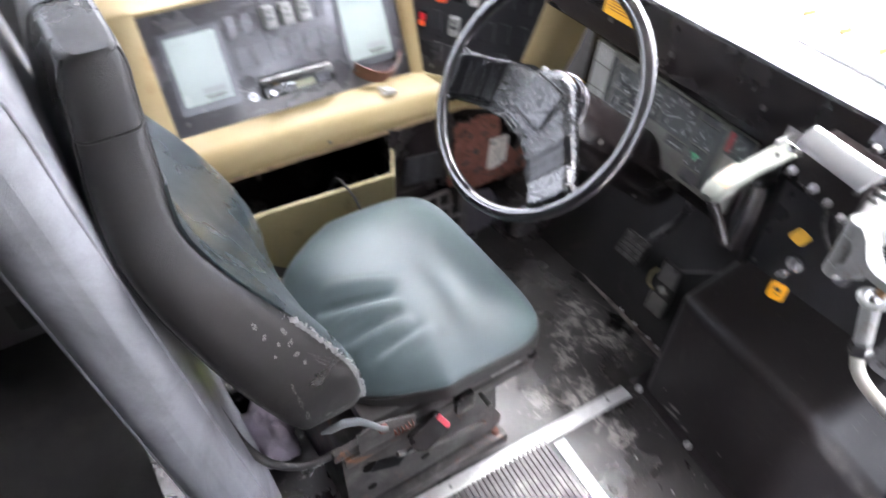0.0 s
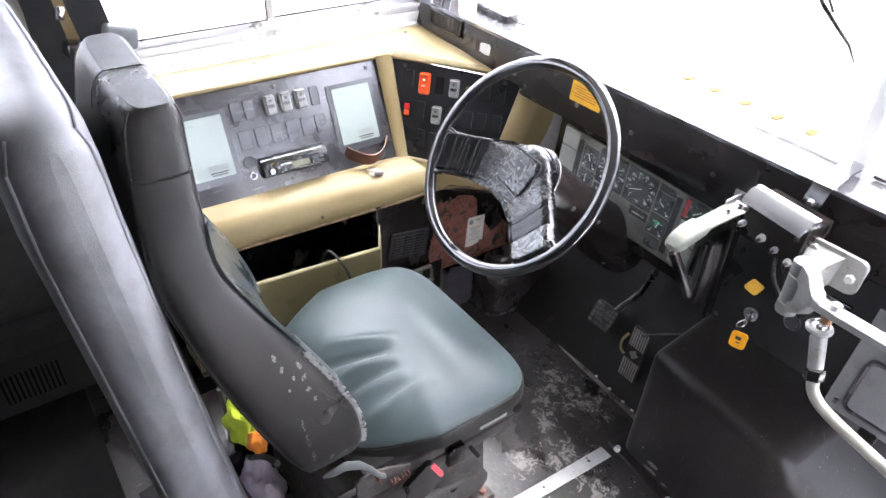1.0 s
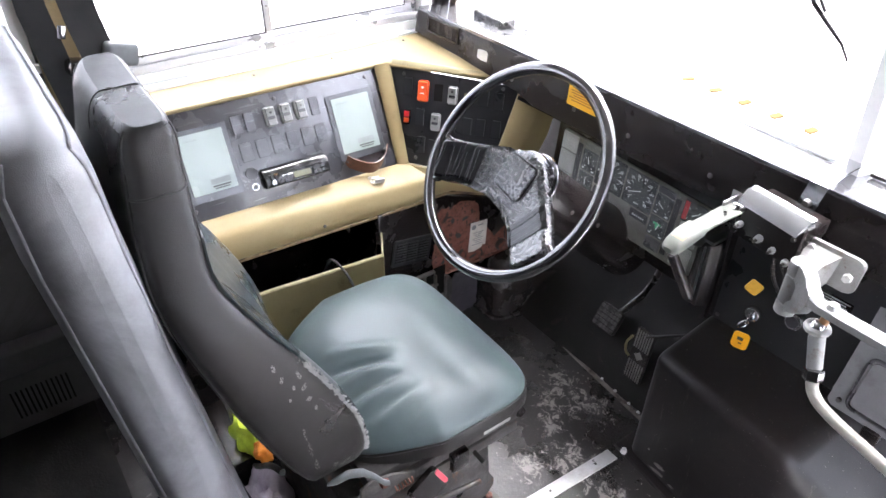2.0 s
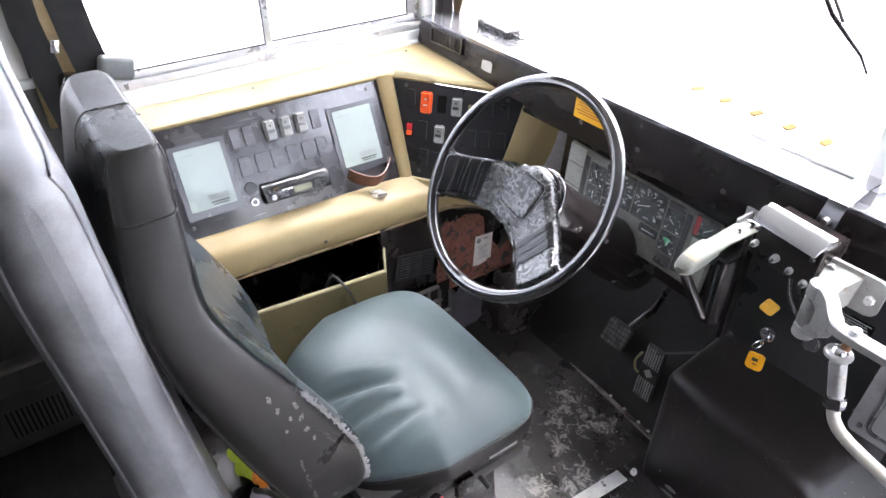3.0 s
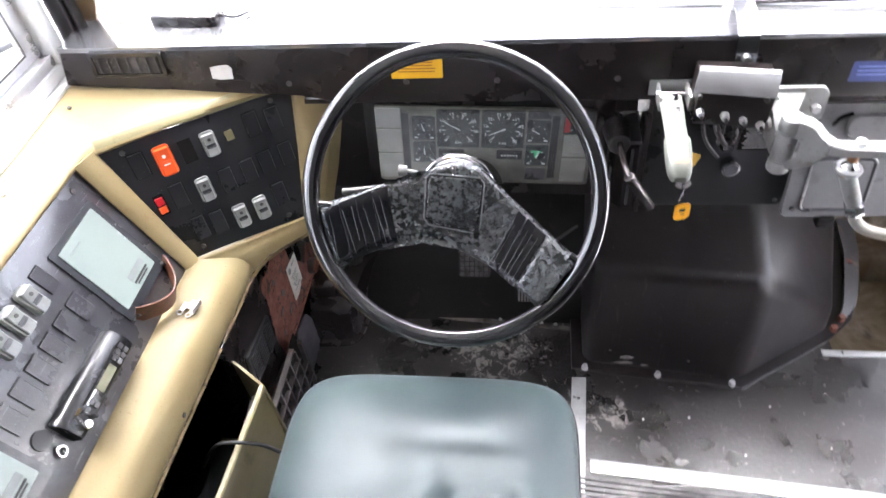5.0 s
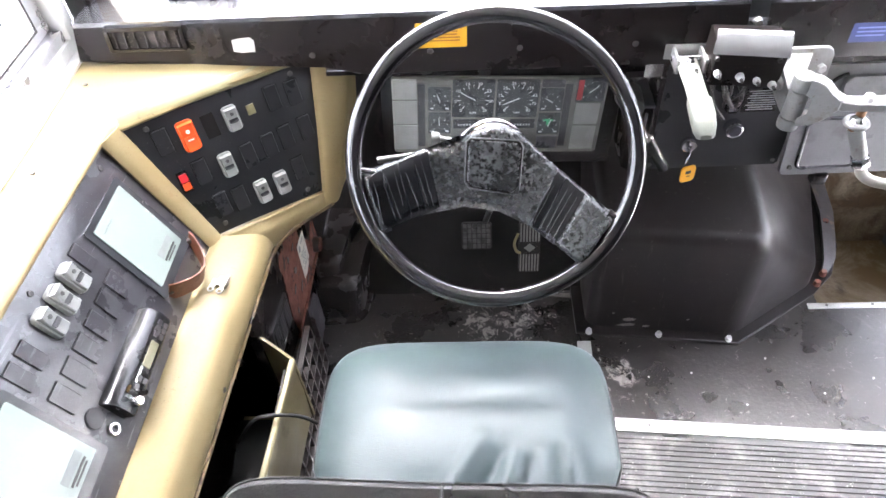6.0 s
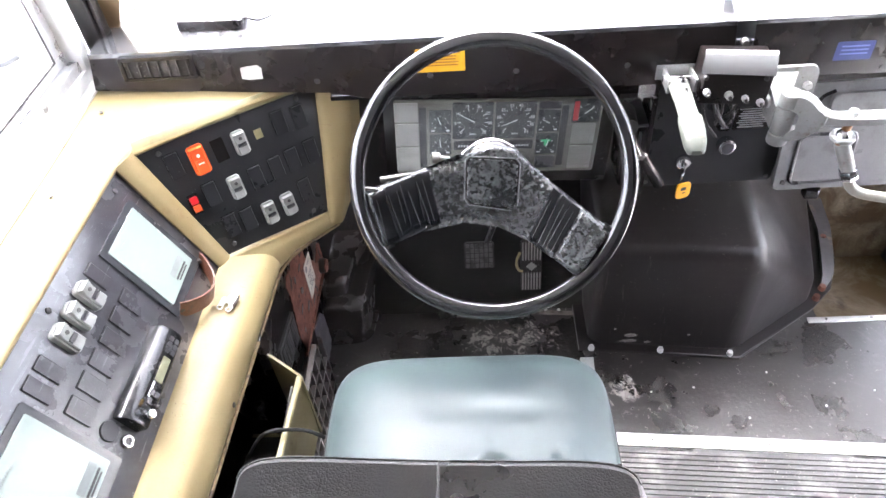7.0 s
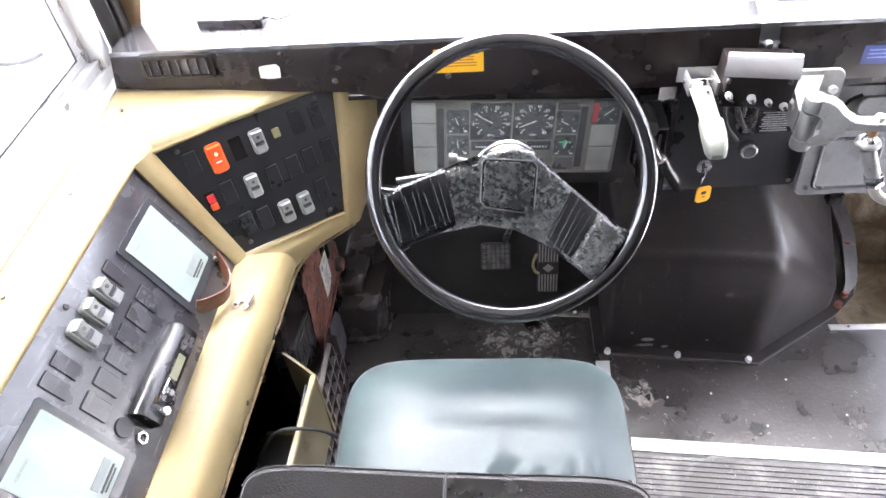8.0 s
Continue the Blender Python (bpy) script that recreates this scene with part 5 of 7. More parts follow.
for k in range(520):
    f = (rng.random() ** 1.1) * (len(edge) - 1.01)
    a = edge[int(f)].lerp(edge[int(f) + 1], f % 1) + Vector((rng.uniform(-0.002, 0.003), rng.uniform(-0.005, 0.004), rng.uniform(-0.004, 0.004)))
    bmesh.ops.create_icosphere(FRAY, subdivisions=1, radius=rng.uniform(0.0008, 0.0024), matrix=Matrix.Translation(a) @ Matrix.Rotation(rng.uniform(0, 3), 4, "X") @ Matrix.Diagonal((0.6, rng.uniform(0.7, 2.2), rng.uniform(0.6, 2.6), 1)))
tagged(part("frayed_edge", FRAY, WORN, back, "frayed pale edge of the worn bolster"), kind="stuff")
def on_side(y, z, out=0.0):
    """A place on the aisle side of the backrest."""
    lo = max(k for k in range(len(BACK_RINGS)) if BACK_RINGS[k][0].z <= z)
    f = (z - BACK_RINGS[lo][0].z) / (BACK_RINGS[lo + 1][0].z - BACK_RINGS[lo][0].z)
    ring = [p.lerp(q, f) for p, q in zip(BACK_RINGS[lo], BACK_RINGS[lo + 1])]
    side = [ring[k % NB] for k in range(-9, 10)]
    for p, q in zip(side, side[1:]):
        if p.y <= y <= q.y:
            g = (y - p.y) / (q.y - p.y)
            return Vector((p.x + (q.x - p.x) * g + out, y, z))
    near = min(side, key=lambda p: abs(p.y - y))
    return Vector((near.x + out, near.y, z))
def scuff(y, z, ry, rz, turn, seed):
    """Many thin torn flakes scattered over a patch of the aisle side."""
    rnd = random.Random(seed)
    out = bmesh.new()
    for _ in range(int(40 + 26000 * (ry * rz) ** 0.9)):
        a, r = rnd.uniform(0, math.tau), math.sqrt(rnd.random())
        u, v = ry * 1.25 * r * math.cos(a), rz * 1.15 * r * math.sin(a)
        cy, cz = y + u * math.cos(turn) - v * math.sin(turn), z + u * math.sin(turn) + v * math.cos(turn)
        size, tilt = rnd.uniform(0.0004, 0.0011), rnd.uniform(0, 3)
        ring = [on_side(cy + size * rnd.uniform(0.5, 1.3) * math.cos(tilt + w), cz + size * rnd.uniform(0.7, 2.2) * math.sin(tilt + w), 0.0006 + rnd.uniform(0, 0.0004)) for w in (0, 1.1, 2.3, 3.3, 4.4, 5.4)]
        out.faces.new([out.verts.new(p) for p in ring])
    return out
for k, (y, z, ry, rz, tw) in enumerate(((-0.606, 0.815, 0.006, 0.017, -0.4), (-0.612, 0.842, 0.004, 0.010, -0.3), (-0.628, 0.650, 0.0022, 0.014, 0.1), (-0.622, 0.605, 0.0030, 0.020, 0.12), (-0.615, 0.556, 0.0034, 0.016, 0.1), (-0.577, 0.528, 0.005, 0.006, 0.0), (-0.658, 0.818, 0.0026, 0.007, 0.2),
                                        (-0.650, 0.790, 0.0030, 0.006, -0.3), (-0.620, 0.785, 0.003, 0.008, 0.3), (-0.615, 0.757, 0.0036, 0.007, -0.2), (-0.610, 0.727, 0.0042, 0.004, 0.5), (-0.632, 0.765, 0.002, 0.004, 0.0), (-0.642, 0.742, 0.0016, 0.003, 0.0), (-0.556, 0.520, 0.010, 0.003, 0.4), (-0.600, 0.700, 0.002, 0.005, 0.0))):
    part("scuff", scuff(y, z, ry, rz, tw, 11 + k), WORN, back, "pale scuff through the vinyl", 0)
rng = random.Random(21)
for k in range(15):
    y0, z0 = -0.590 + 0.075 * k / 15 + rng.uniform(-0.006, 0.006), 0.715 - 0.120 * k / 15 + rng.uniform(-0.01, 0.01)
    length = rng.uniform(0.020, 0.055)
    pts = [on_side(y0 + 0.55 * length * f + rng.uniform(-0.0012, 0.0012), z0 - 0.85 * length * f, 0.0002) for f in (j / 7 for j in range(8))]
    part("crease", tube(pts, lambda f: 0.0004 + 0.0012 * math.sin(math.pi * f), 6), VINYL_DARK, back, "cracked crease")
# grey-green front of the backrest, a darker copy of the cushion vinyl
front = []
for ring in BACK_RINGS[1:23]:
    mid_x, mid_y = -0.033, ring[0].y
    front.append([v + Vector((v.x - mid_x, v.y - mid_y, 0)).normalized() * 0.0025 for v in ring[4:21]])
part("front_cover", shell(front, 0), VINYL_FRONT, back, "dark grey-green vinyl front", 70)
part("seat_frame", block(-0.26, 0.205, -0.50, -0.07, 0.335, 0.375, 0.006), STEEL_DIRTY, seat, "dirty steel seat frame")
for x in (-0.268, 0.212):
    rail = part("slide_rail", join(block(x - 0.008, x + 0.008, -0.58, -0.085, 0.318, 0.348, 0.003), block(x - 0.013, x + 0.013, -0.56, -0.10, 0.285, 0.316, 0.003)), STEEL_DIRTY, seat, "scratched steel slide rail")
    part("slot", block(x - 0.010, x + 0.0095, -0.20, -0.12, 0.328, 0.340, 0.002), STRIP, rail)
    part("rail_end", rod((x - 0.012, -0.088, 0.333), (x + 0.013, -0.088, 0.333), 0.013, None, 14, 0.003), BLACK, rail)
part("catch_box", block(0.205, 0.238, -0.30, -0.255, 0.28, 0.335, 0.003), BLACK, seat)
part("pedestal", join(prism([(-0.26, -0.56), (0.19, -0.56), (0.19, -0.14), (-0.26, -0.14)], 0.255, Matrix.Translation((0, 0, 0.03)), 0.01, 2, 0.06)), STEEL_DIRTY, seat, "dirty grey steel pedestal")
for x in (-0.24, 0.19):
    part("floor_rail", prism([(x - 0.025, -0.60), (x + 0.035, -0.60), (x + 0.035, -0.13), (x - 0.025, -0.13)], 0.035, None, 0.006), STEEL_DIRTY, seat, "rusty floor rail")
    part("bolt", rod((x + 0.015, -0.155, 0.035), (x + 0.015, -0.155, 0.048), 0.010, 0.009, 6), RUSTY, seat)
PALE = mat("pale grey lever plastic", (0.13, 0.14, 0.14), 0.4, scale=20)
part("recline_lever", loft([[p + Vector((w * math.cos(a) * 0.35, 0, w * math.sin(a))) for a in (k * math.tau / 12 for k in range(12))] for p, w in zip([Vector(q) for q in ((0.236, -0.600, 0.480), (0.246, -0.585, 0.492), (0.250, -0.560, 0.498), (0.252, -0.530, 0.482), (0.252, -0.505, 0.448), (0.250, -0.485, 0.412), (0.246, -0.470, 0.395))], (0.004, 0.011, 0.013, 0.013, 0.012, 0.011, 0.008))]), PALE, seat, "pale grey recline lever", 60)
hg = part("hinge_plate", prism([(-0.53, 0.33), (-0.40, 0.33), (-0.40, 0.365), (-0.455, 0.395), (-0.50, 0.41), (-0.53, 0.40)], 0.006, Matrix(((0, 0, 1, 0.228), (1, 0, 0, 0), (0, 1, 0, 0), (0, 0, 0, 1))), 0.001), STEEL_DIRTY, seat, "dusty steel hinge plate")
part("pivot_bolt", rod((0.234, -0.478, 0.392), (0.246, -0.478, 0.392), 0.012, 0.010, 6, 0.002), RUSTY, hg, "rusty pivot bolt")
part("spring", tube([(0.240 + 0.006 * math.cos(k * 0.9), -0.455 + 0.006 * k / 5, 0.352 + 0.006 * math.sin(k * 0.9)) for k in range(40)], 0.0016, 6), RUSTY, seat, "rusty coil spring")
sd = part("side_plate", prism([(-0.56, 0.045), (-0.16, 0.045), (-0.14, 0.075), (-0.14, 0.10), (-0.19, 0.205), (-0.22, 0.275), (-0.56, 0.275)], 0.005, Matrix(((0, 0, 1, 0.196), (1, 0, 0, 0), (0, 1, 0, 0), (0, 0, 0, 1))), 0.001), STEEL_DIRTY, seat, "dusty steel side plate of the pedestal")
for y, z, r in ((-0.50, 0.20, 0.018), (-0.50, 0.11, 0.012), (-0.36, 0.11, 0.012), (-0.25, 0.12, 0.010)):
    part("hole", rod((0.1995, y, z), (0.2018, y, z), r, None, 16), HOLE, sd)
part("cross_rod", rod((0.20, -0.23, 0.295), (0.262, -0.23, 0.295), 0.006, None, 12), SCREW, seat)
part("adjuster_bar", tube([(0.258, -0.46, 0.300), (0.262, -0.36, 0.262), (0.262, -0.24, 0.235)], 0.007, 10, 1), STEEL_DIRTY, seat, "bare steel adjuster bar")
bk = thing("belt_buckle", (0.245, -0.36, 0.3), "black seat belt buckle with a red button", "buckle")
BKM = frame_of((0.252, -0.385, 0.325), (0.0, 0.85, 0.5), (0.85, -0.2, 0.45))
part("housing", prism(rounded(0.085, 0.048, 0.012), 0.022, BKM, 0.005, 3), BLACK, bk)
part("button", prism(rounded(0.012, 0.036, 0.004), 0.006, BKM @ Matrix.Translation((0.038, 0, 0.018)), 0.002), mat("red button plastic", (0.6, 0.05, 0.08), 0.35), bk, "red release button")
part("stalk", ribbon([BKM @ Vector((-0.04, 0, 0.01)), BKM @ Vector((-0.08, -0.01, 0.0)), (0.225, -0.50, 0.24)], (0.003, 0.008, 0.02), 0.004), WEBBING, bk)

# ---- padded barrier behind the seat ----
bar = thing("crash_barrier", (-0.2, -0.8, 0.0), "glossy grey vinyl padded barrier behind the driver's seat", "barrier")
def bar_ring(x, k):
    pts = []
    for y, z in ((-0.682, 0.10), (-0.750, 0.65), (-0.797, 1.08), (-0.803, 1.17), (-0.809, 1.215), (-0.820, 1.238), (-0.838, 1.250), (-0.875, 1.254), (-0.908, 1.240), (-0.922, 1.20), (-0.920, 1.08), (-0.880, 0.65), (-0.825, 0.10)):
        yy = -0.810 - 0.08 * (z - 0.65)
        pts.append((x, yy + (y - yy) * k, 0.65 + (z - 0.65) * (1 - (1 - k) * 0.06)))
    return pts
ENDS = [math.sin(math.radians(5.4 * k)) for k in range(17)]
BAR = [bar_ring(-0.30 - 0.10 * s, (1 - s ** 2.7) ** (1 / 2.7)) for s in ENDS[::-1]] + [bar_ring(0.085 + 0.125 * s, (1 - s ** 2.7) ** (1 / 2.7)) for s in ENDS]
part("pad", loft(BAR), BARRIER, bar, "", 60)
turn_at = len(BAR) - 8
part("seam", tube([Vector(r[5]) + Vector((0, 0.0008, 0.0008)) for r in BAR[8:turn_at + 1]] + [Vector(p) + Vector((0.0012, 0.0006, 0)) for p in BAR[turn_at][4::-1]], 0.0026, 8), BARRIER, bar, "piped seam along the edge")
part("seam", tube([Vector(p) + Vector((0.0012, 0, 0)) for p in BAR[turn_at][8:]], 0.0024, 8), BARRIER, bar, "piped seam along the edge")
for x in (-0.3, 0.08):
    part("leg", rod((x, -0.77, 0.0), (x, -0.77, 0.13), 0.018, None, 16), BLACK, bar)

# ---- lower side: pocket, heater box ----
part("back_panel", block(-0.80, -0.785, -0.66, 0.10, 0.0, 0.52), BLACK, con, "black lower side panel")
pk = thing("door_pocket", (-0.45, -0.4, 0.3), "olive beige plastic storage pocket with a cable over its lip", "storage pocket")
def lip(y, x, z):
    return [(x - 0.008, y, 0.20), (x - 0.002, y, 0.32), (x - 0.004, y, z - 0.05), (x + 0.0, y, z - 0.014), (x + 0.003, y, z - 0.004), (x, y, z), (x - 0.007, y, z + 0.0005), (x - 0.0105, y, z - 0.004), (x - 0.011, y, z - 0.05), (x - 0.012, y, 0.32), (x - 0.018, y, 0.20)]
part("outer_wall", loft([lip(y, x, z) for y, x, z in ((-0.64, -0.416, 0.456), (-0.43, -0.407, 0.451), (-0.25, -0.402, 0.441), (-0.092, -0.397, 0.433))]), BEIGE_DARK, pk)
EW = frame_of((-0.397, -0.092, 0.0), (-0.072, 0.040, 0), (0.040, 0.072, 0))
part("end_wall", prism([(0.0, 0.20), (0.086, 0.20), (0.086, 0.452), (0.080, 0.458), (0.058, 0.452), (0.006, 0.433), (0.0, 0.425)], 0.006, EW @ Matrix.Translation((0, 0, -0.003)), 0.0012), BEIGE_DARK, pk)
part("bottom", block(-0.56, -0.415, -0.64, -0.10, 0.20, 0.21), BEIGE_DARK, pk)
# Black sheets put the pocket's inner shade into colour; no lining is known.
part("inner_dark", join(block(-0.4160, -0.4128, -0.62, -0.112, 0.212, 0.425), block(-0.56, -0.42, -0.62, -0.112, 0.2105, 0.214)), WEBBING, pk, "black sheets darkening the inside of the pocket", 0)
hb = thing("heater_box", (-0.55, 0.2, 0.0), "black heater box with flaking red-brown rust", "heater box")
SIDE_M = Matrix(((0, 0, 1, -0.49), (1, 0, 0, 0), (0, 1, 0, 0), (0, 0, 0, 1)))
part("side_panel", prism([(-0.06, 0.24), (-0.06, 0.515), (0.16, 0.515), (0.40, 0.42), (0.47, 0.37), (0.47, 0.20), (0.15, 0.195)], 0.02, SIDE_M, 0.004), BLACK, hb, "worn black painted panel")
def ragged(poly, seed, step=0.008, amp=0.0045):
    """Breaks the sides of an outline into short uneven steps."""
    out = []
    for (x0, y0), (x1, y1) in zip(poly, poly[1:] + poly[:1]):
        d = math.hypot(x1 - x0, y1 - y0)
        n = max(1, int(d / step))
        for k in range(n):
            f = k / n
            x, y = x0 + (x1 - x0) * f, y0 + (y1 - y0) * f
            a = 0 if k == 0 else amp * (noise.noise((x * 90, y * 90, seed)) + 0.5 * noise.noise((x * 260, y * 260, seed)))
            out.append((x - (y1 - y0) / d * a * 1.4, y + (x1 - x0) / d * a * 1.4))
    return out
RUST_OUT = [(0.140, 0.205), (0.132, 0.285), (0.146, 0.345), (0.158, 0.400), (0.150, 0.440), (0.168, 0.461), (0.205, 0.452), (0.245, 0.462), (0.300, 0.445), (0.317, 0.426), (0.322, 0.362), (0.352, 0.330), (0.392, 0.272), (0.440, 0.300), (0.462, 0.280), (0.462, 0.205), (0.30, 0.202)]
part("rusted_area", prism(ragged(RUST_OUT, 3.1), 0.0015, SIDE_M @ Matrix.Translation((0, 0, 0.0202))), RUSTY, hb, "bare patch of red-brown rust", 0)
FLAKED = mat("flaking black paint", (0.020, 0.016, 0.015), 0.4, scale=20, grain=120, bump=0.5, stain=(0.10, 0.045, 0.03), stain_scale=22, stain_at=0.66)
for cy, cz, ry, rz, tw, sd in ((0.198, 0.305, 0.016, 0.008, 0.4, 4.2), (0.236, 0.335, 0.010, 0.016, 0.9, 7.7), (0.262, 0.392, 0.014, 0.007, 0.2, 9.1), (0.212, 0.400, 0.008, 0.012, 0.0, 2.3), (0.246, 0.262, 0.020, 0.009, 0.6, 5.9), (0.175, 0.250, 0.007, 0.010, 0.0, 8.4), (0.30, 0.225, 0.018, 0.006, 0.2, 1.7)):
    flake = blot(cy, cz, ry, rz, tw, sd, 0.0010, 24)
    flake.transform(SIDE_M @ Matrix.Translation((0, 0, 0.0217)))
    part("paint_flake", flake, FLAKED, hb, "remaining flake of black paint", 0)
part("bottom_lip", tube([(-0.468, 0.128, 0.200), (-0.466, 0.30, 0.198), (-0.466, 0.468, 0.197)], 0.004, 8), RUSTY, hb, "rusty folded lower edge")
part("body", block(-0.79, -0.491, 0.0, 0.52, 0.0, 0.50), BLACK, hb)
GR = frame_of((-0.470, 0.053, 0.348), (0, 1, -0.16), (1, 0, 0))
gr = part("grille", prism(rounded(0.140, 0.094, 0.006), 0.006, GR, 0.002), PANEL_BLACK, hb, "slotted black air grille")
for i in range(3):
    part("slot", prism(rounded(0.036, 0.074, 0.003), 0.0008, GR @ Matrix.Translation((-0.042 + 0.042 * i, 0, 0.0062))), HOLE, gr)
    for k in range(8):
        part("slat", box(0.036, 0.0045, 0.0035, GR @ Matrix.Translation((-0.042 + 0.042 * i, -0.0335 + 0.0096 * k, 0.0062)), 0.0008), BLANK, gr)
lb = frame_of((-0.4675, 0.318, 0.303), (0, 1, -0.05), (1, 0, 0))
lab = part("paper_label", prism([(-0.036, -0.056), (-0.010, -0.060), (0.020, -0.052), (0.024, -0.043), (0.037, -0.046), (0.036, 0.054), (-0.034, 0.058)], 0.001, lb), PAPER, hb, "pale printed paper label with a torn corner")
part("print", join(*[prism(rounded(0.045 - 0.01 * (k % 3), 0.0022, 0.001), 0.0004, lb @ Matrix.Translation((0.0, 0.014 - 0.0078 * k, 0.0012))) for k in range(7)], prism(rounded(0.018, 0.018, 0.008), 0.0004, lb @ Matrix.Translation((-0.020, 0.038, 0.0012))), prism(rounded(0.022, 0.004, 0.001), 0.0004, lb @ Matrix.Translation((0.008, 0.042, 0.0012)))), GREY_INK, lab)
knob = part("rusty_knob", rod((-0.47, 0.422, 0.228), (-0.452, 0.422, 0.228), 0.023, 0.021, 24, 0.003), STEEL_DIRTY, hb, "round knob crusted with rust")
for k, r in enumerate((0.006, 0.012, 0.018)):
    part("ring", torus(frame_of((-0.4515, 0.422, 0.228), (0, 1, 0), (1, 0, 0)), r, 0.0022, 22, 6), RUSTY, knob)
GREY_PLATE = mat("bare dark grey sheet", (0.075, 0.068, 0.078), 0.45, 0.2, scale=14, grain=120, bump=0.3, speck=(0.20, 0.19, 0.19), speck_at=0.66)
part("lower_plate", prism(ragged([(0.205, 0.0), (0.205, 0.15), (0.225, 0.185), (0.30, 0.165), (0.322, 0.115), (0.322, 0.0)], 6.0, 0.012, 0.003), 0.004, SIDE_M @ Matrix.Translation((0, 0, 0.022)), 0.0), GREY_PLATE, hb, "bare dark grey sheet with a torn edge", 0)
part("lower_box", block(-0.50, -0.444, -0.30, 0.20, 0.0, 0.19, 0.006), STEEL_DIRTY, hb)
GRATE = mat("worn grey-brown grille bars", (0.095, 0.082, 0.078), 0.5, scale=30, grain=120, bump=0.4, stain=(0.07, 0.035, 0.025), stain_scale=26, stain_at=0.58)
gd = part("egg_crate_grille", block(-0.444, -0.441, -0.30, 0.165, 0.03, 0.262), HOLE, hb, "open egg-crate grille with a torn end")
for k in range(12):
    y = -0.296 + 0.0418 * k
    part("bar", block(-0.442, -0.430, y - 0.003, y + 0.003, 0.03, 0.262 - 0.02 * (k > 9) * (k - 9)), GRATE, gd)
for k in range(5):
    part("bar", block(-0.441, -0.429, -0.300, 0.166 - 0.012 * k * (k > 2), 0.03 + 0.057 * k - 0.0035, 0.03 + 0.057 * k + 0.0035), GRATE, gd)
DUCT = mat("dusty black moulding", (0.032, 0.026, 0.025), 0.26, scale=8, grain=150, bump=0.10, spec=0.6, stain=(0.036, 0.028, 0.025), stain_scale=14, stain_at=0.66, stain_soft=0.09, smear=1.0, stain2=(0.06, 0.028, 0.018), stain2_scale=11, stain2_at=0.71, speck=(0.15, 0.135, 0.125), speck_scale=260, speck_at=0.66)
duct = thing("air_duct", (-0.36, 0.45, 0.0), "black moulded air duct on the floor", "duct")
def arc_path(*pts, r=0.035, n=6):
    """An outline whose inner corners are rounded."""
    out = []
    for i, p in enumerate(pts):
        a, b, c = Vector(pts[i - 1]), Vector(p), Vector(pts[(i + 1) % len(pts)])
        u, v = (a - b), (c - b)
        t = min(r, u.length * 0.45, v.length * 0.45)
        if i in (0, len(pts) - 1, len(pts) - 2):
            out.append(tuple(b))
            continue
        p0, p1 = b + u.normalized() * t, b + v.normalized() * t
        out += [tuple(p0.lerp(b, f).lerp(b.lerp(p1, f), f)) for f in (k / n for k in range(n + 1))]
    return out
part("casing", prism(arc_path((-0.468, 0.322), (-0.352, 0.334), (-0.338, 0.500), (-0.275, 0.605), (-0.10, 0.76), (-0.468, 0.76)), 0.150, None, 0.020, 5, 0.02), DUCT, duct, "", 60)
part("upper_step", prism(arc_path((-0.468, 0.365), (-0.398, 0.372), (-0.380, 0.520), (-0.320, 0.630), (-0.17, 0.76), (-0.468, 0.76)), 0.060, Matrix.Translation((0, 0, 0.140)), 0.018, 5, 0.04), DUCT, duct, "raised upper step", 60)
part("foot", prism(arc_path((-0.468, 0.308), (-0.345, 0.316), (-0.318, 0.500), (-0.250, 0.600), (-0.08, 0.76), (-0.468, 0.76), r=0.045), 0.010, None, 0.004), DUCT, duct)

# ---- right-hand dash: key panel, glove panel, levers ----
KM = frame_of((0.535, 0.362, 0.69), (1, 0.043, -0.02), (0.04, -1, 0.03))
key = thing("ignition_panel", KM.translation, "black control panel with key switch and wiring", "control panel")
def km(u, v, d=0.0):
    return KM @ Matrix.Translation((u, v, d))
part("plate", prism(rounded(0.315, 0.315, 0.006), 0.012, km(0, 0, -0.012), 0.002), PANEL_BLACK, key)
part("return_wall", block(0.372, 0.382, 0.33, 0.46, 0.535, 0.85), BLACK, key)
gl = thing("access_panel", (0.84, 0.37, 0.65), "dark grey access panel with an embossed square", "access panel")
GM = frame_of((0.833, 0.366, 0.652), (1, 0.043, -0.02), (0.04, -1, 0.20))
GREYP = mat("dark grey moulded plastic", (0.18, 0.178, 0.18), 0.34, scale=10, grain=240, stain=(0.10, 0.096, 0.092), stain_scale=9, stain_at=0.62)
part("plate", prism(rounded(0.300, 0.260, 0.012), 0.012, GM, 0.003), GREYP, gl)
EMB = rounded(0.128, 0.122, 0.014)
part("embossed_square", tube([GM @ Vector((p[0] - 0.052, p[1] - 0.052, 0.0125)) for p in EMB + EMB[:1]], 0.0042, 8), PANEL, gl, "darker embossed square")
part("inset", prism(rounded(0.118, 0.112, 0.012), 0.002, GM @ Matrix.Translation((-0.052, -0.052, 0.012)), 0.001), GREYP, gl)

# ---- dash details ----
def dm(u, v, d=0.0):
    return DM @ Matrix.Translation((u, v, d))
vent = thing("air_vent", dm(-0.326, -0.025).translation, "black louvred air vent in the dash", "air vent")
part("frame", join(prism(rounded(0.146, 0.008, 0.002), 0.005, dm(-0.326, -0.004), 0.002), prism(rounded(0.146, 0.006, 0.002), 0.005, dm(-0.326, -0.047), 0.002),
                   prism(rounded(0.008, 0.048, 0.002), 0.005, dm(-0.396, -0.025), 0.002), prism(rounded(0.008, 0.048, 0.002), 0.005, dm(-0.256, -0.025), 0.002)), BLACK, vent)
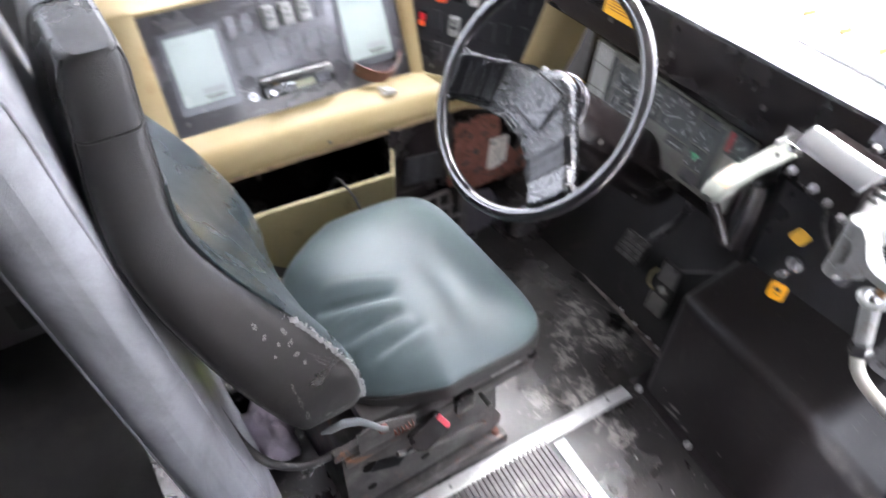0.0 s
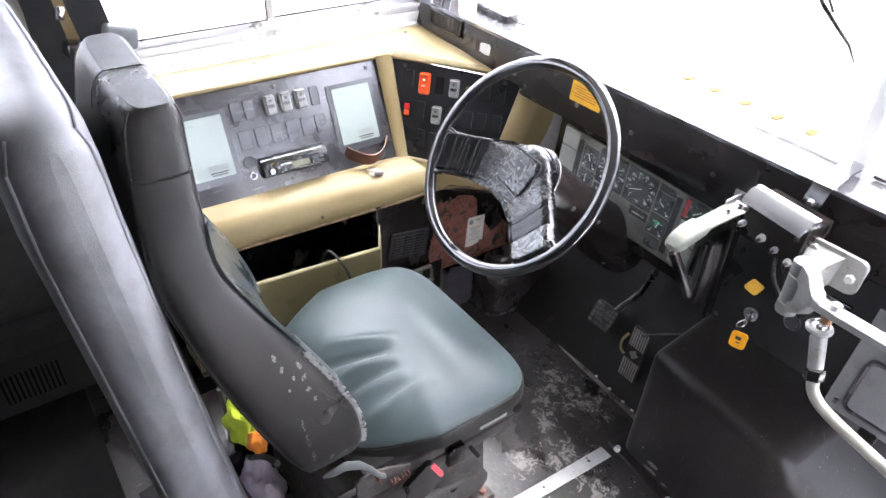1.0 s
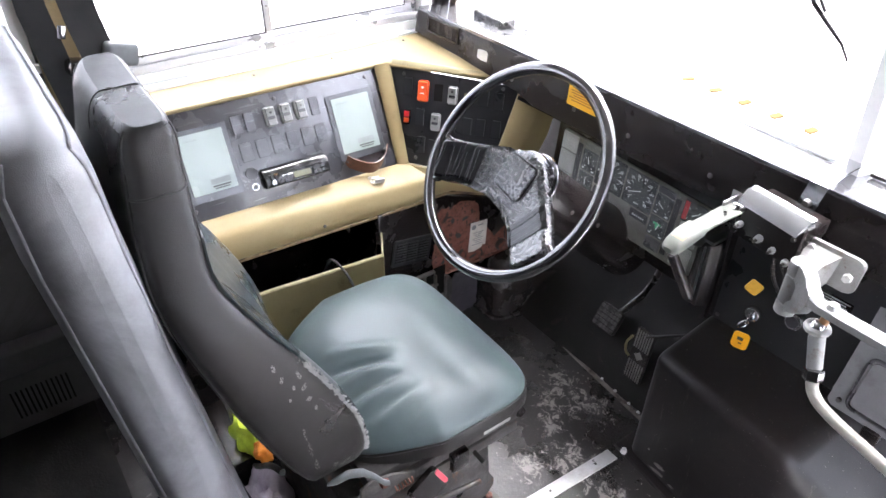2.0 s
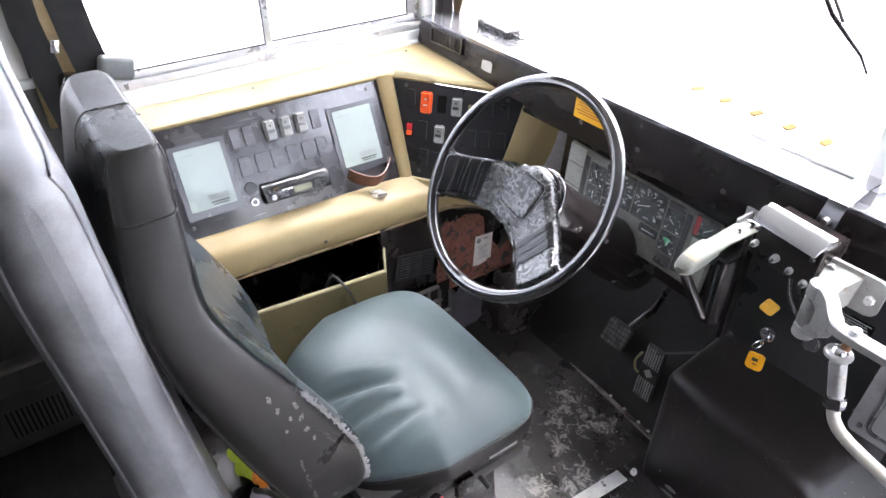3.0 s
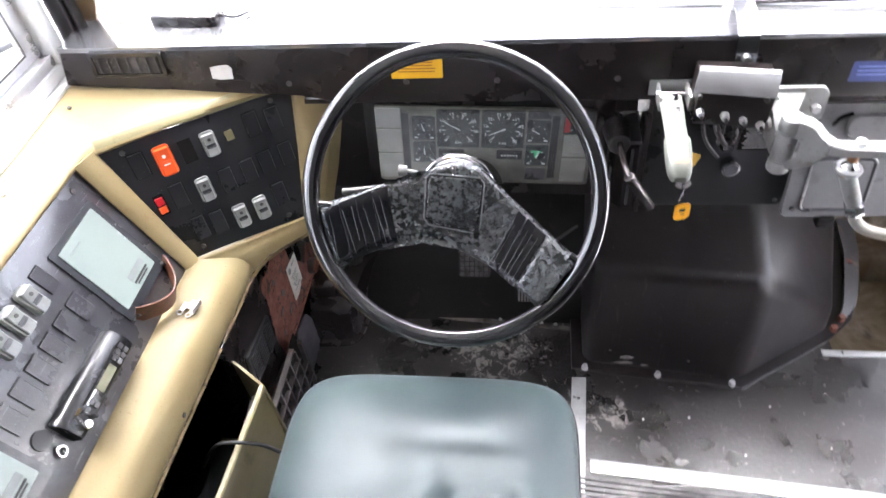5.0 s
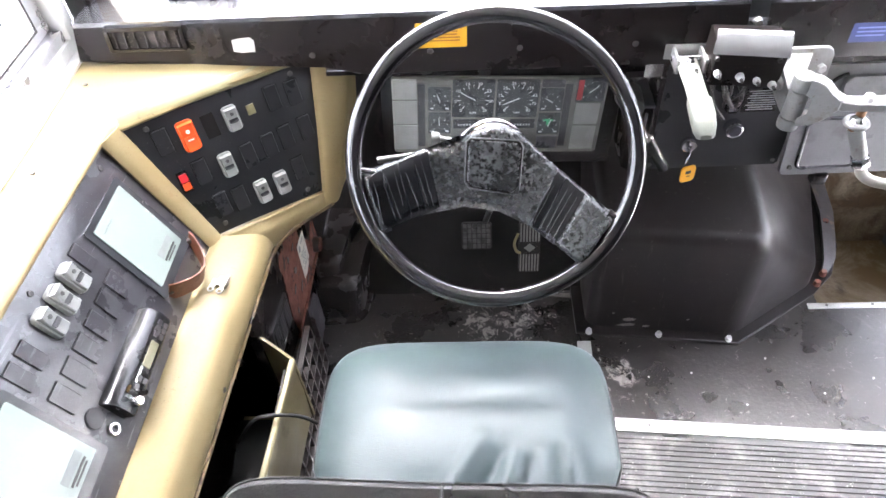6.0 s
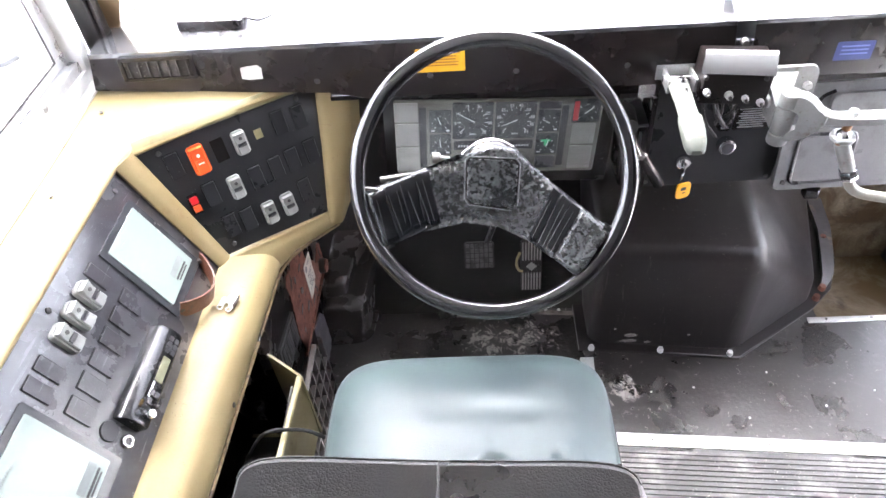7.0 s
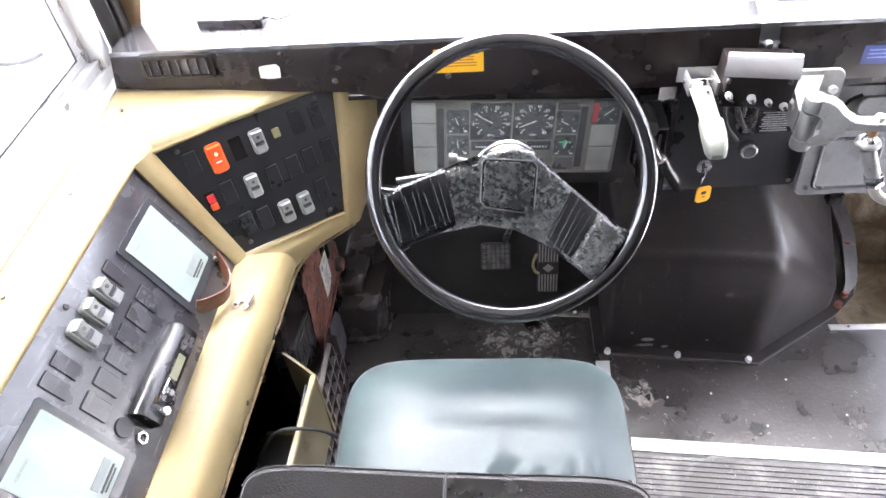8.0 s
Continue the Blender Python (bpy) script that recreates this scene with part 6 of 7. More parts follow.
part("throat", prism(rounded(0.138, 0.040, 0.002), 0.001, dm(-0.326, -0.025)), RUBBER, vent)
for k in range(7):
    part("louvre", box(0.013, 0.038, 0.0022, dm(-0.384 + 0.0193 * k, -0.025, -0.001) @ Matrix.Rotation(radians(-48), 4, "Y"), 0.0006), RUBBER, vent)
stk = thing("torn_sticker", dm(-0.145, -0.045).translation, "torn white paper sticker on the dash", "sticker")
part("paper", prism([(-0.022, -0.013), (-0.006, -0.016), (0.019, -0.015), (0.021, 0.008), (0.014, 0.015), (-0.008, 0.013), (-0.021, 0.010)], 0.0008, dm(-0.145, -0.045)), PAPER, stk)
ylw = thing("yellow_sticker", dm(0.232, -0.037).translation, "yellow warning sticker with rows of small print", "sticker")
part("sheet", prism(rounded(0.098, 0.050, 0.002), 0.0006, dm(0.232, -0.040)), YELLOW, ylw)
part("print", join(*[prism(rounded(0.080 - 0.02 * ((k * 7) % 3) * 0.5, 0.0024, 0.0008), 0.0004, dm(0.232 - 0.004 * (k % 2), -0.026 - 0.0062 * k, 0.0008)) for k in range(5)]), mat("faded brown print", (0.35, 0.14, 0.02), 0.6), ylw)
blu = thing("blue_sticker", dm(1.05, -0.075).translation, "blue sticker on the dash rail", "sticker")
part("sheet", prism(rounded(0.075, 0.040, 0.002), 0.0008, dm(1.055, -0.066)), BLUE, blu)
part("print", join(*[prism(rounded(0.055, 0.003, 0.001), 0.0004, dm(1.055, -0.056 - 0.008 * k, 0.001)) for k in range(3)]), mat("pale blue print", (0.2, 0.25, 0.6), 0.5), blu)
dev = thing("dash_device", (-0.535, 0.395, 0.99), "small black plastic box with a cable on the dash shelf", "device")
DVM = frame_of((-0.535, 0.398, 0.984), (1, 0.0, -0.03), (0.03, 0.0, 1))
part("case", box(0.135, 0.050, 0.024, DVM, 0.004), BLACK, dev)
part("cable", tube([(-0.47, 0.395, 0.996), (-0.455, 0.39, 1.0), (-0.44, 0.395, 0.990), (-0.42, 0.43, 0.985)], 0.0025, 8, 2), BLACK, dev)
sign = thing("number_card", (-0.70, 0.43, 0.98), "white card with a yellow number facing out through the windscreen", "card")
SGM = frame_of((-0.705, 0.432, 1.03), (1, 0, 0), (0, -1, -0.14))
part("sheet", prism(rounded(0.095, 0.105, 0.003), 0.001, SGM), THIN_PAPER, sign)
words(sign, "16", SGM @ Matrix.Translation((0.006, -0.017, 0.0026)) @ Matrix.Diagonal((-1, 1, 1, 1)), 0.030, mat("ochre print", (0.28, 0.16, 0.02), 0.6))
wiper = thing("windscreen_wiper", (0.42, 0.47, 1.17), "black wiper arm resting outside the windscreen", "wiper")
part("arm", tube([(0.436, 0.450, 1.150), (0.420, 0.440, 1.180), (0.386, 0.435, 1.209), (0.352, 0.431, 1.238), (0.25, 0.412, 1.38)], lambda f: 0.0022 + 0.0022 * min(1.0, 1.6 * f), 8), BLACK, wiper)
part("blade", tube([(0.372, 0.438, 1.228), (0.262, 0.420, 1.385)], 0.0032, 8), RUBBER, wiper)
mir = thing("outside_mirror", (-1.25, 0.66, 0.75), "round convex mirror outside the side window", "mirror")
MM = frame_of((-1.20, 0.63, 0.945), (0.7, 0.7, 0), (0.6, -0.75, 0.2))
# White rim stands for glare; a grey arc puts in the shade below.
RIM_SHADE = mat("grey mirror rim shade", (0.12, 0.125, 0.13), 0.6, scale=10)
part("bowl", torus(MM, 0.13, 0.010, 40, 10), HOOD, mir)
part("rim_shade", torus(MM @ Matrix.Translation((0, 0, 0.004)), 0.131, 0.0105, 14, 10, 1.0, radians(232), radians(285)), RIM_SHADE, mir, "grey arc put in as shade along the lower rim")
part("glass", prism([(0.128 * math.cos(a), 0.128 * math.sin(a)) for a in (k * math.tau / 36 for k in range(36))], 0.004, MM), HOOD, mir, "pale back of the mirror")
part("arm", tube([(-1.22, 0.63, 0.82), (-1.15, 0.66, 0.62), (-0.9, 0.66, 0.55)], 0.008, 10, 1), FRAME_PAINT, mir)
CLIPM = mat("dull zinc bracket", (0.40, 0.385, 0.35), 0.4, 0.15, scale=40)
clip = thing("metal_clip", (-0.515, -0.03, 0.604), "small bright metal bracket on the console ledge", "bracket")
CLM = frame_of((-0.516, -0.028, 0.6065), (1, -0.2, -0.2), (0.2, 0, 1)) @ Matrix.Scale(1.2, 4)
part("plate", prism([(-0.013, -0.012), (-0.004, -0.012), (-0.004, -0.004), (0.004, -0.004), (0.004, -0.012), (0.013, -0.012), (0.013, 0.014), (-0.004, 0.014), (-0.004, 0.006), (-0.013, 0.006)], 0.0022, CLM, 0.0005), CLIPM, clip)
part("lip", box(0.003, 0.024, 0.009, CLM @ Matrix.Translation((0.0125, 0.001, 0.0035)), 0.0008), CLIPM, clip)
for u in (-0.008, 0.007):
    part("loop", torus(CLM @ Matrix.Translation((u, -0.0165, 0.003)), 0.0042, 0.0013, 20, 8), CLIPM, clip)
for p in ((-0.742, -0.56, 0.9035), (-0.744, -0.266, 0.9035), (-0.742, -0.029, 0.9035), (-0.742, 0.216, 0.909)):
    screw(con, p, (0.3, 0, 1), 0.0045)
for x, y in ((-0.496, -0.60), (-0.481, -0.225), (-0.467, 0.10)):
    screw(con, (x, y, 0.538), (1, 0, 0.1), 0.0055)

# ---- right-hand controls ----
for u, v in ((-0.14, -0.145), (0.145, -0.145), (-0.13, 0.10)):
    screw(key, km(u, v).translation, KM.to_3x3() @ Vector((0, 0, 1)), 0.005)
ks = part("key_switch", rod((0.471, 0.362, 0.604), (0.471, 0.344, 0.604), 0.019, 0.017, 24, 0.003), CHROME, key, "chrome key switch")
part("key", prism(rounded(0.010, 0.030, 0.004), 0.003, frame_of((0.470, 0.335, 0.598), (0, 1, 0), (1, 0, 0))), CHROME, ks)
part("push_button", rod((0.559, 0.362, 0.646), (0.559, 0.340, 0.648), 0.020, 0.019, 24, 0.002), CHROME, key, "chrome-ringed push button")
part("button_face", rod((0.559, 0.341, 0.648), (0.559, 0.337, 0.6485), 0.0135, None, 20), PANEL, key)
for u, v in ((-0.055, 0.115), (-0.01, 0.105), (0.035, 0.110), (0.07, 0.100)):
    part("fitting", rod(km(u, v, 0).translation, km(u, v, 0.03).translation, 0.009, 0.006, 12, 0.002), mat("dull brass", (0.35, 0.27, 0.14), 0.35, 0.9, scale=40), key, "brass hose fitting")
part("connector", prism(rounded(0.024, 0.034, 0.003), 0.020, km(0.006, 0.020, 0.0), 0.003), BLACK, key, "black ribbed connector")
for k in range(2):
    part("rib", prism(rounded(0.018, 0.006, 0.001), 0.002, km(0.006, 0.028 - 0.015 * k, 0.0202)), PANEL, key)
for k, (u, v) in enumerate(((-0.05, 0.07), (-0.028, 0.06), (0.0, 0.065))):
    part("wire", tube([km(u, v + 0.06, 0.03).translation, km(u + 0.012, v + 0.01, 0.038).translation, km(u + 0.03 - 0.02 * k, v - 0.03, 0.02).translation, km(u + 0.05 - 0.03 * k, v - 0.05, 0.002).translation], 0.0032, 8, 2), RUBBER, key)
part("wire", tube([km(-0.04, 0.10, 0.02).translation, km(-0.02, 0.05, 0.035).translation, km(0.0, 0.02, 0.03).translation, km(0.015, 0.05, 0.03).translation, km(-0.005, 0.09, 0.02).translation], 0.005, 8, 2), RUBBER, key, "looped black wire")
part("wire", tube([km(-0.06, 0.10, 0.02).translation, km(-0.05, 0.04, 0.03).translation, km(-0.01, -0.01, 0.02).translation], 0.004, 8, 2), RUBBER, key)
inf = part("printed_label", prism(rounded(0.078, 0.058, 0.003), 0.001, km(0.070, 0.022, 0.001)), BLACK, key, "black label with pale print")
DIM_INK = mat("dim grey print", (0.30, 0.30, 0.30), 0.6, scale=300, amount=0.8)
for k in range(9):
    part("print_line", prism(rounded(0.066 - 0.007 * ((k * 5) % 3), 0.0024, 0.0008), 0.0004, km(0.071, 0.046 - 0.0058 * k, 0.0024)), DIM_INK, inf)
tag = thing("key_tag", (0.473, 0.33, 0.54), "amber plastic key tag on a ring", "key tag")
part("ring", torus(frame_of((0.468, 0.328, 0.584), (0.4, 0, 1), (0.9, -0.4, -0.2)), 0.013, 0.0016, 28, 8), CHROME, tag)
TGM = frame_of((0.475, 0.326, 0.541), (1, 0.3, 0), (0.3, -1, 0.05))
part("fob", prism(rounded(0.036, 0.044, 0.009), 0.004, TGM, 0.0012), TAGY, tag)
part("print", join(prism(rounded(0.013, 0.009, 0.001), 0.0005, TGM @ Matrix.Translation((-0.001, 0.006, 0.0042))), prism(rounded(0.008, 0.003, 0.001), 0.0005, TGM @ Matrix.Translation((0.001, -0.006, 0.0042)))), INK, tag)
tag2 = thing("hanging_tag", (0.469, 0.33, 0.69), "yellow diamond-shaped tag hanging behind the lever", "tag")
part("plate", prism(rounded(0.030, 0.033, 0.006), 0.002, frame_of((0.469, 0.318, 0.693), (0.8, 0.3, -0.4), (0.3, -1, 0.0)), 0.0008), mat("dull yellow plastic", (0.55, 0.30, 0.03), 0.5, scale=30), tag2)
lev = thing("brake_lever", (0.40, 0.31, 0.86), "cream painted paddle lever with a worn orange tip", "lever")
part("bracket", join(box(0.085, 0.004, 0.032, Matrix.Translation((0.405, 0.316, 0.852)), 0.001), box(0.005, 0.05, 0.030, Matrix.Translation((0.378, 0.29, 0.850)), 0.001), box(0.005, 0.05, 0.030, Matrix.Translation((0.430, 0.29, 0.850)), 0.001)), CAST, lev, "steel hinge bracket")
rings = []
for y, z, w, h in ((0.300, 0.866, 0.021, 0.003), (0.26, 0.868, 0.021, 0.003), (0.20, 0.866, 0.019, 0.004), (0.170, 0.864, 0.019, 0.005), (0.160, 0.863, 0.022, 0.012), (0.125, 0.856, 0.022, 0.015), (0.10, 0.848, 0.020, 0.014), (0.088, 0.844, 0.017, 0.010), (0.083, 0.842, 0.010, 0.005)):
    cx = 0.397 - 0.004 * (0.3 - y) / 0.2
    rings.append([(cx + w * math.copysign(abs(math.cos(a)) ** 0.6, math.cos(a)), y, z + h * math.copysign(abs(math.sin(a)) ** 0.6, math.sin(a))) for a in (k * math.tau / 20 for k in range(20))])
part("paddle", loft(rings), CREAM, lev, "", 50)
PATCH = mat("worn orange paint", (0.40, 0.21, 0.12), 0.45, scale=30)
rows = []
for y, z, h in ((0.156, 0.8622, 0.0115), (0.150, 0.8610, 0.0140), (0.136, 0.8582, 0.0152), (0.122, 0.8554, 0.0158), (0.106, 0.8500, 0.0152), (0.100, 0.8482, 0.0125)):
    rows.append([(0.3935 + 0.0165 * math.copysign(abs(math.cos(a)) ** 0.5, math.cos(a)), y, z + h * math.copysign(abs(math.sin(a)) ** 0.5, math.sin(a))) for a in (k * math.tau / 20 for k in range(20))])
part("worn_patch", loft(rows), PATCH, lev, "worn orange patch", 50)
part("pivot", rod((0.372, 0.295, 0.866), (0.437, 0.295, 0.866), 0.006, None, 12), CHROME, lev)
for y in (0.275, 0.235):
    part("rivet", rod((0.403, y, 0.873), (0.403, y, 0.879), 0.008 if y > 0.25 else 0.004, 0.005 if y > 0.25 else 0.003, 12), CHROME, lev)
gs = thing("gear_lever", (0.33, 0.22, 0.70), "black lever with a glossy cylindrical grip", "lever")
part("grip", rod((0.330, 0.205, 0.745), (0.382, 0.223, 0.652), 0.0115, 0.0125, 20, 0.003), BLACK, gs)
part("stem", tube([(0.331, 0.206, 0.742), (0.322, 0.240, 0.752), (0.32, 0.33, 0.745)], 0.006, 10, 1), BLACK, gs)
part("boot", rod((0.32, 0.30, 0.745), (0.32, 0.37, 0.735), 0.022, 0.03, 18, 0.004), RUBBER, gs)
rl = thing("relay_box", (0.35, 0.37, 0.68), "black relay box with moulded ribs beside the cluster", "relay box")
part("case", prism([(0.318, 0.42), (0.318, 0.318), (0.336, 0.300), (0.360, 0.300), (0.370, 0.318), (0.370, 0.42)], 0.17, Matrix.Translation((0, 0, 0.575)), 0.008), BLACK, rl)
part("seam", block(0.345, 0.350, 0.297, 0.302, 0.585, 0.735, 0.001), BLANK, rl)
part("lid", block(0.325, 0.363, 0.302, 0.40, 0.744, 0.752, 0.002), PANEL_BLACK, rl)
bx = thing("control_box", (0.495, 0.26, 0.85), "black control box with a bright polished metal lid", "control box")
BXM = frame_of((0.497, 0.262, 0.838), (1, -0.06, -0.03), (0.04, 0.0, 1))
part("case", box(0.128, 0.080, 0.084, BXM @ Matrix.Translation((0, 0.012, 0)), 0.004), DASH, bx)
LID = mat("dull polished box lid", (0.23, 0.235, 0.24), 0.20, 0.75, scale=12, grain=100, amount=0.3, rough_var=0.06)
part("lid", loft([[(0.424, 0.230, 0.914), (0.556, 0.214, 0.910), (0.556, 0.218, 0.917), (0.424, 0.234, 0.921)],
                  [(0.430, 0.246, 0.934), (0.563, 0.236, 0.929), (0.561, 0.234, 0.935), (0.428, 0.243, 0.940)],
                  [(0.434, 0.262, 0.940), (0.566, 0.253, 0.934), (0.566, 0.253, 0.940), (0.434, 0.262, 0.946)]]), LID, bx, "bright white metal lid", 50)
for x in (-0.062, 0.05):
    part("screw", rod(BXM @ Vector((x, -0.028, 0.060)), BXM @ Vector((x, -0.034, 0.060)), 0.005, 0.004, 12), SCREW, bx)
for k, (x, z) in enumerate(((0.441, 0.872), (0.485, 0.862), (0.517, 0.854), (0.548, 0.844))):
    nut = part("nut", rod((x, 0.236, z), (x, 0.222, z), 0.0068 + 0.0015 * (k % 2), 0.0065, 6 + 10 * (k % 2), 0.0015), STRIP, bx, "bright steel nut")
    part("stud", rod((x, 0.224, z), (x, 0.214, z), 0.0035, 0.003, 12), SCREW, nut)
post = thing("post_foot", (0.52, 0.35, 0.93), "polished metal foot of the windscreen post", "bracket")
part("strap", ribbon([(0.517, 0.300, 0.868), (0.518, 0.303, 0.93), (0.520, 0.32, 0.968), (0.522, 0.37, 0.982), (0.523, 0.44, 0.985)], (0.018, 0.0, 0.0), 0.004), CHROME, post)
part("bolt", rod((0.518, 0.303, 0.935), (0.518, 0.293, 0.935), 0.008, 0.006, 12), SCREW, post)

door = thing("door_control", (0.64, 0.25, 0.85), "cast aluminium door-opening lever with a hinge and rod", "door control")
PLM = frame_of((0.607, 0.274, 0.858), (1, 0.05, -0.03), (0.05, -1, 0.12))
pl = part("mounting_plate", prism(rounded(0.112, 0.070, 0.014), 0.010, PLM, 0.003), CAST, door)
for u, v in ((0.038, -0.004), (-0.038, 0.018)):
    part("bolt", rod(PLM @ Vector((u, v, 0.010)), PLM @ Vector((u, v, 0.020)), 0.009, 0.008, 6), STRIP, pl)
part("web", loft([[PLM @ Vector(p) for p in ((-0.050, -0.030, 0.008), (0.012, -0.030, 0.008), (0.016, 0.028, 0.008), (-0.050, 0.028, 0.008))],
                  [(0.566, 0.240, 0.808), (0.606, 0.240, 0.806), (0.608, 0.240, 0.868), (0.564, 0.240, 0.870)],
                  [(0.568, 0.205, 0.800), (0.603, 0.205, 0.798), (0.603, 0.205, 0.846), (0.568, 0.205, 0.848)]]), CAST, door, "", 50)
part("ear", rod((0.556, 0.232, 0.842), (0.570, 0.238, 0.842), 0.012, 0.014, 16, 0.002), CAST, door)
part("hinge_pin", rod((0.588, 0.200, 0.762), (0.588, 0.200, 0.884), 0.008, None, 16, 0.002), CHROME, door)
part("barrel", rod((0.588, 0.200, 0.794), (0.588, 0.200, 0.852), 0.0185, None, 28, 0.002), CAST, door, "smooth hinge barrel")
YM = frame_of((0.588, 0.200, 0.0), (0.82, -0.57, 0), (-0.57, -0.82, 0))
C_OUT = [(0.000, 0.884), (0.026, 0.886), (0.042, 0.880), (0.054, 0.868), (0.060, 0.862), (0.072, 0.862), (0.072, 0.838), (0.062, 0.828), (0.052, 0.806), (0.036, 0.792), (0.018, 0.784), (0.000, 0.778), (0.000, 0.793), (0.022, 0.806), (0.029, 0.815), (0.029, 0.846), (0.022, 0.853), (0.000, 0.853)]
yk = bmesh.new()
lo, hi = [yk.verts.new(YM @ Vector((u, z, -0.012))) for u, z in C_OUT], [yk.verts.new(YM @ Vector((u, z, 0.013))) for u, z in C_OUT]
caps = [yk.faces.new(lo[::-1]), yk.faces.new(hi)]
for k in range(len(C_OUT)):
    yk.faces.new((lo[k], lo[(k + 1) % len(C_OUT)], hi[(k + 1) % len(C_OUT)], hi[k]))
bmesh.ops.bevel(yk, geom=[e for f in caps for e in f.edges], offset=0.003, segments=2, profile=0.5, affect="EDGES")
part("yoke", yk, CAST, door, "C-shaped cast yoke", 40)
for z0, z1 in ((0.768, 0.792), (0.854, 0.884)):
    part("knuckle", rod((0.588, 0.200, z0), (0.588, 0.200, z1), 0.0195, None, 28, 0.004), CAST, door)
rings = []
for x, y, z, hw, hh in ((0.640, 0.158, 0.851, 0.012, 0.0115), (0.660, 0.148, 0.855, 0.014, 0.010), (0.70, 0.140, 0.860, 0.015, 0.009), (0.80, 0.130, 0.866, 0.015, 0.009), (0.92, 0.100, 0.866, 0.014, 0.009), (1.06, 0.045, 0.86, 0.013, 0.009)):
    rings.append([(x, y + hw * s1, z + hh * z1) for s1, z1 in ((-1, -0.7), (-0.7, -1), (0.7, -1), (1, -0.7), (1, 0.7), (0.7, 1), (-0.7, 1), (-1, 0.7))])
part("arm", loft(rings), CAST, door, "", 40)
COPPER = mat("rusted coppery steel", (0.30, 0.16, 0.08), 0.4, 0.6, scale=60, grain=200)
RODM = mat("worn beige rod paint", (0.40, 0.38, 0.33), 0.38, 0.2, scale=14, grain=120, stain=(0.2, 0.12, 0.07), stain_scale=20, stain_at=0.66)
part("arm_bolt", rod((0.681, 0.143, 0.866), (0.681, 0.143, 0.876), 0.011, 0.008, 12), STRIP, door)
bm = bmesh.new()
bmesh.ops.create_uvsphere(bm, u_segments=24, v_segments=16, radius=0.015, matrix=Matrix.Translation((0.674, 0.135, 0.823)))
rd = part("rod_end", bm, CHROME, door, "polished ball joint")
part("eye", torus(Matrix.Translation((0.674, 0.135, 0.823)), 0.0165, 0.0062, 28, 10), CAST, rd)
part("pin", rod((0.674, 0.136, 0.805), (0.680, 0.142, 0.855), 0.008, None, 14), COPPER, rd, "coppery rusted pin")
part("shank", rod((0.678, 0.136, 0.808), (0.700, 0.120, 0.757), 0.014, 0.013, 16, 0.002), CAST, door)
part("nut", rod((0.700, 0.120, 0.757), (0.706, 0.115, 0.737), 0.017, None, 6, 0.002), CHROME, door)
part("pull_rod", tube([(0.705, 0.116, 0.742), (0.713, 0.112, 0.717), (0.745, 0.105, 0.700), (0.87, 0.070, 0.705), (1.10, 0.01, 0.70)], 0.0105, 14, 2), RODM, door, "bent beige painted pull rod")
for u, v in ((-0.13, 0.10), (0.12, 0.10), (-0.13, -0.11)):
    part("screw", rod(GM @ Vector((u, v, 0.012)), GM @ Vector((u, v, 0.017)), 0.006, 0.005, 12), SCREW, gl)
part("finger_hook", tube([GM @ Vector(p) for p in ((-0.095, 0.085, 0.012), (-0.092, 0.105, 0.022), (-0.07, 0.115, 0.024))], 0.004, 8, 1), BLACK, gl)
part("raised_tray", prism(rounded(0.14, 0.045, 0.014), 0.012, GM @ Matrix.Translation((0.0, 0.085, 0.012)), 0.005), GREYP, gl)
part("catch", block(0.762, 0.795, 0.318, 0.345, 0.500, 0.530, 0.004), BLACK, gl, "small black catch")

# ---- pedals and floor details ----
PEDAL = mat("worn grey pedal tread", (0.11, 0.108, 0.102), 0.5, scale=40, grain=150, bump=0.3, stain=(0.04, 0.037, 0.034), stain_scale=40, stain_at=0.55)
bp = thing("brake_pedal", (-0.013, 0.49, 0.15), "black rubber brake pedal with a square tread", "pedal")
BPM = frame_of((-0.013, 0.489, 0.174), (1, 0, 0), (0, -0.85, 0.53))
part("pad", prism(rounded(0.088, 0.080, 0.010), 0.014, BPM @ Matrix.Translation((0, 0, -0.014)), 0.003), RUBBER, bp)
for i in range(6):
    for j in range(5):
        part("tread", prism(rounded(0.011, 0.012, 0.002), 0.003, BPM @ Matrix.Translation((-0.034 + 0.0136 * i, -0.030 + 0.015 * j, 0)), 0.001), PEDAL, bp)
part("arm", tube([BPM @ Vector((0.02, 0.03, -0.012)), (0.06, 0.58, 0.30), (0.08, 0.60, 0.50)], 0.010, 10, 1), BLACK, bp)
ap = thing("accelerator_pedal", (0.139, 0.46, 0.05), "ribbed accelerator pedal with a diamond mark", "pedal")
APM = frame_of((0.1395, 0.470, 0.140), (1, 0.0, 0), (0, -0.985, 0.15))
part("pad", prism(rounded(0.062, 0.185, 0.006), 0.010, APM @ Matrix.Translation((0, 0, -0.010)), 0.002), RUBBER, ap)
RIB = mat("pale worn pedal rib", (0.34, 0.33, 0.31), 0.5, scale=40, grain=150, bump=0.3, stain=(0.16, 0.15, 0.14), stain_scale=60, stain_at=0.6)
for u in (-0.0255, -0.017, -0.0085, 0.0, 0.0085, 0.017, 0.0255):
    for v0, v1 in ((0.024, 0.088), (-0.088, -0.024)):
        part("rib", prism([(u - 0.0022, v0), (u + 0.0022, v0), (u + 0.0022, v1), (u - 0.0022, v1)], 0.003, APM, 0.0007), RIB, ap)
part("diamond", prism([(0.016, 0), (0, 0.016), (-0.016, 0), (0, -0.016)], 0.002, APM), FADED, ap, "pale diamond mark")
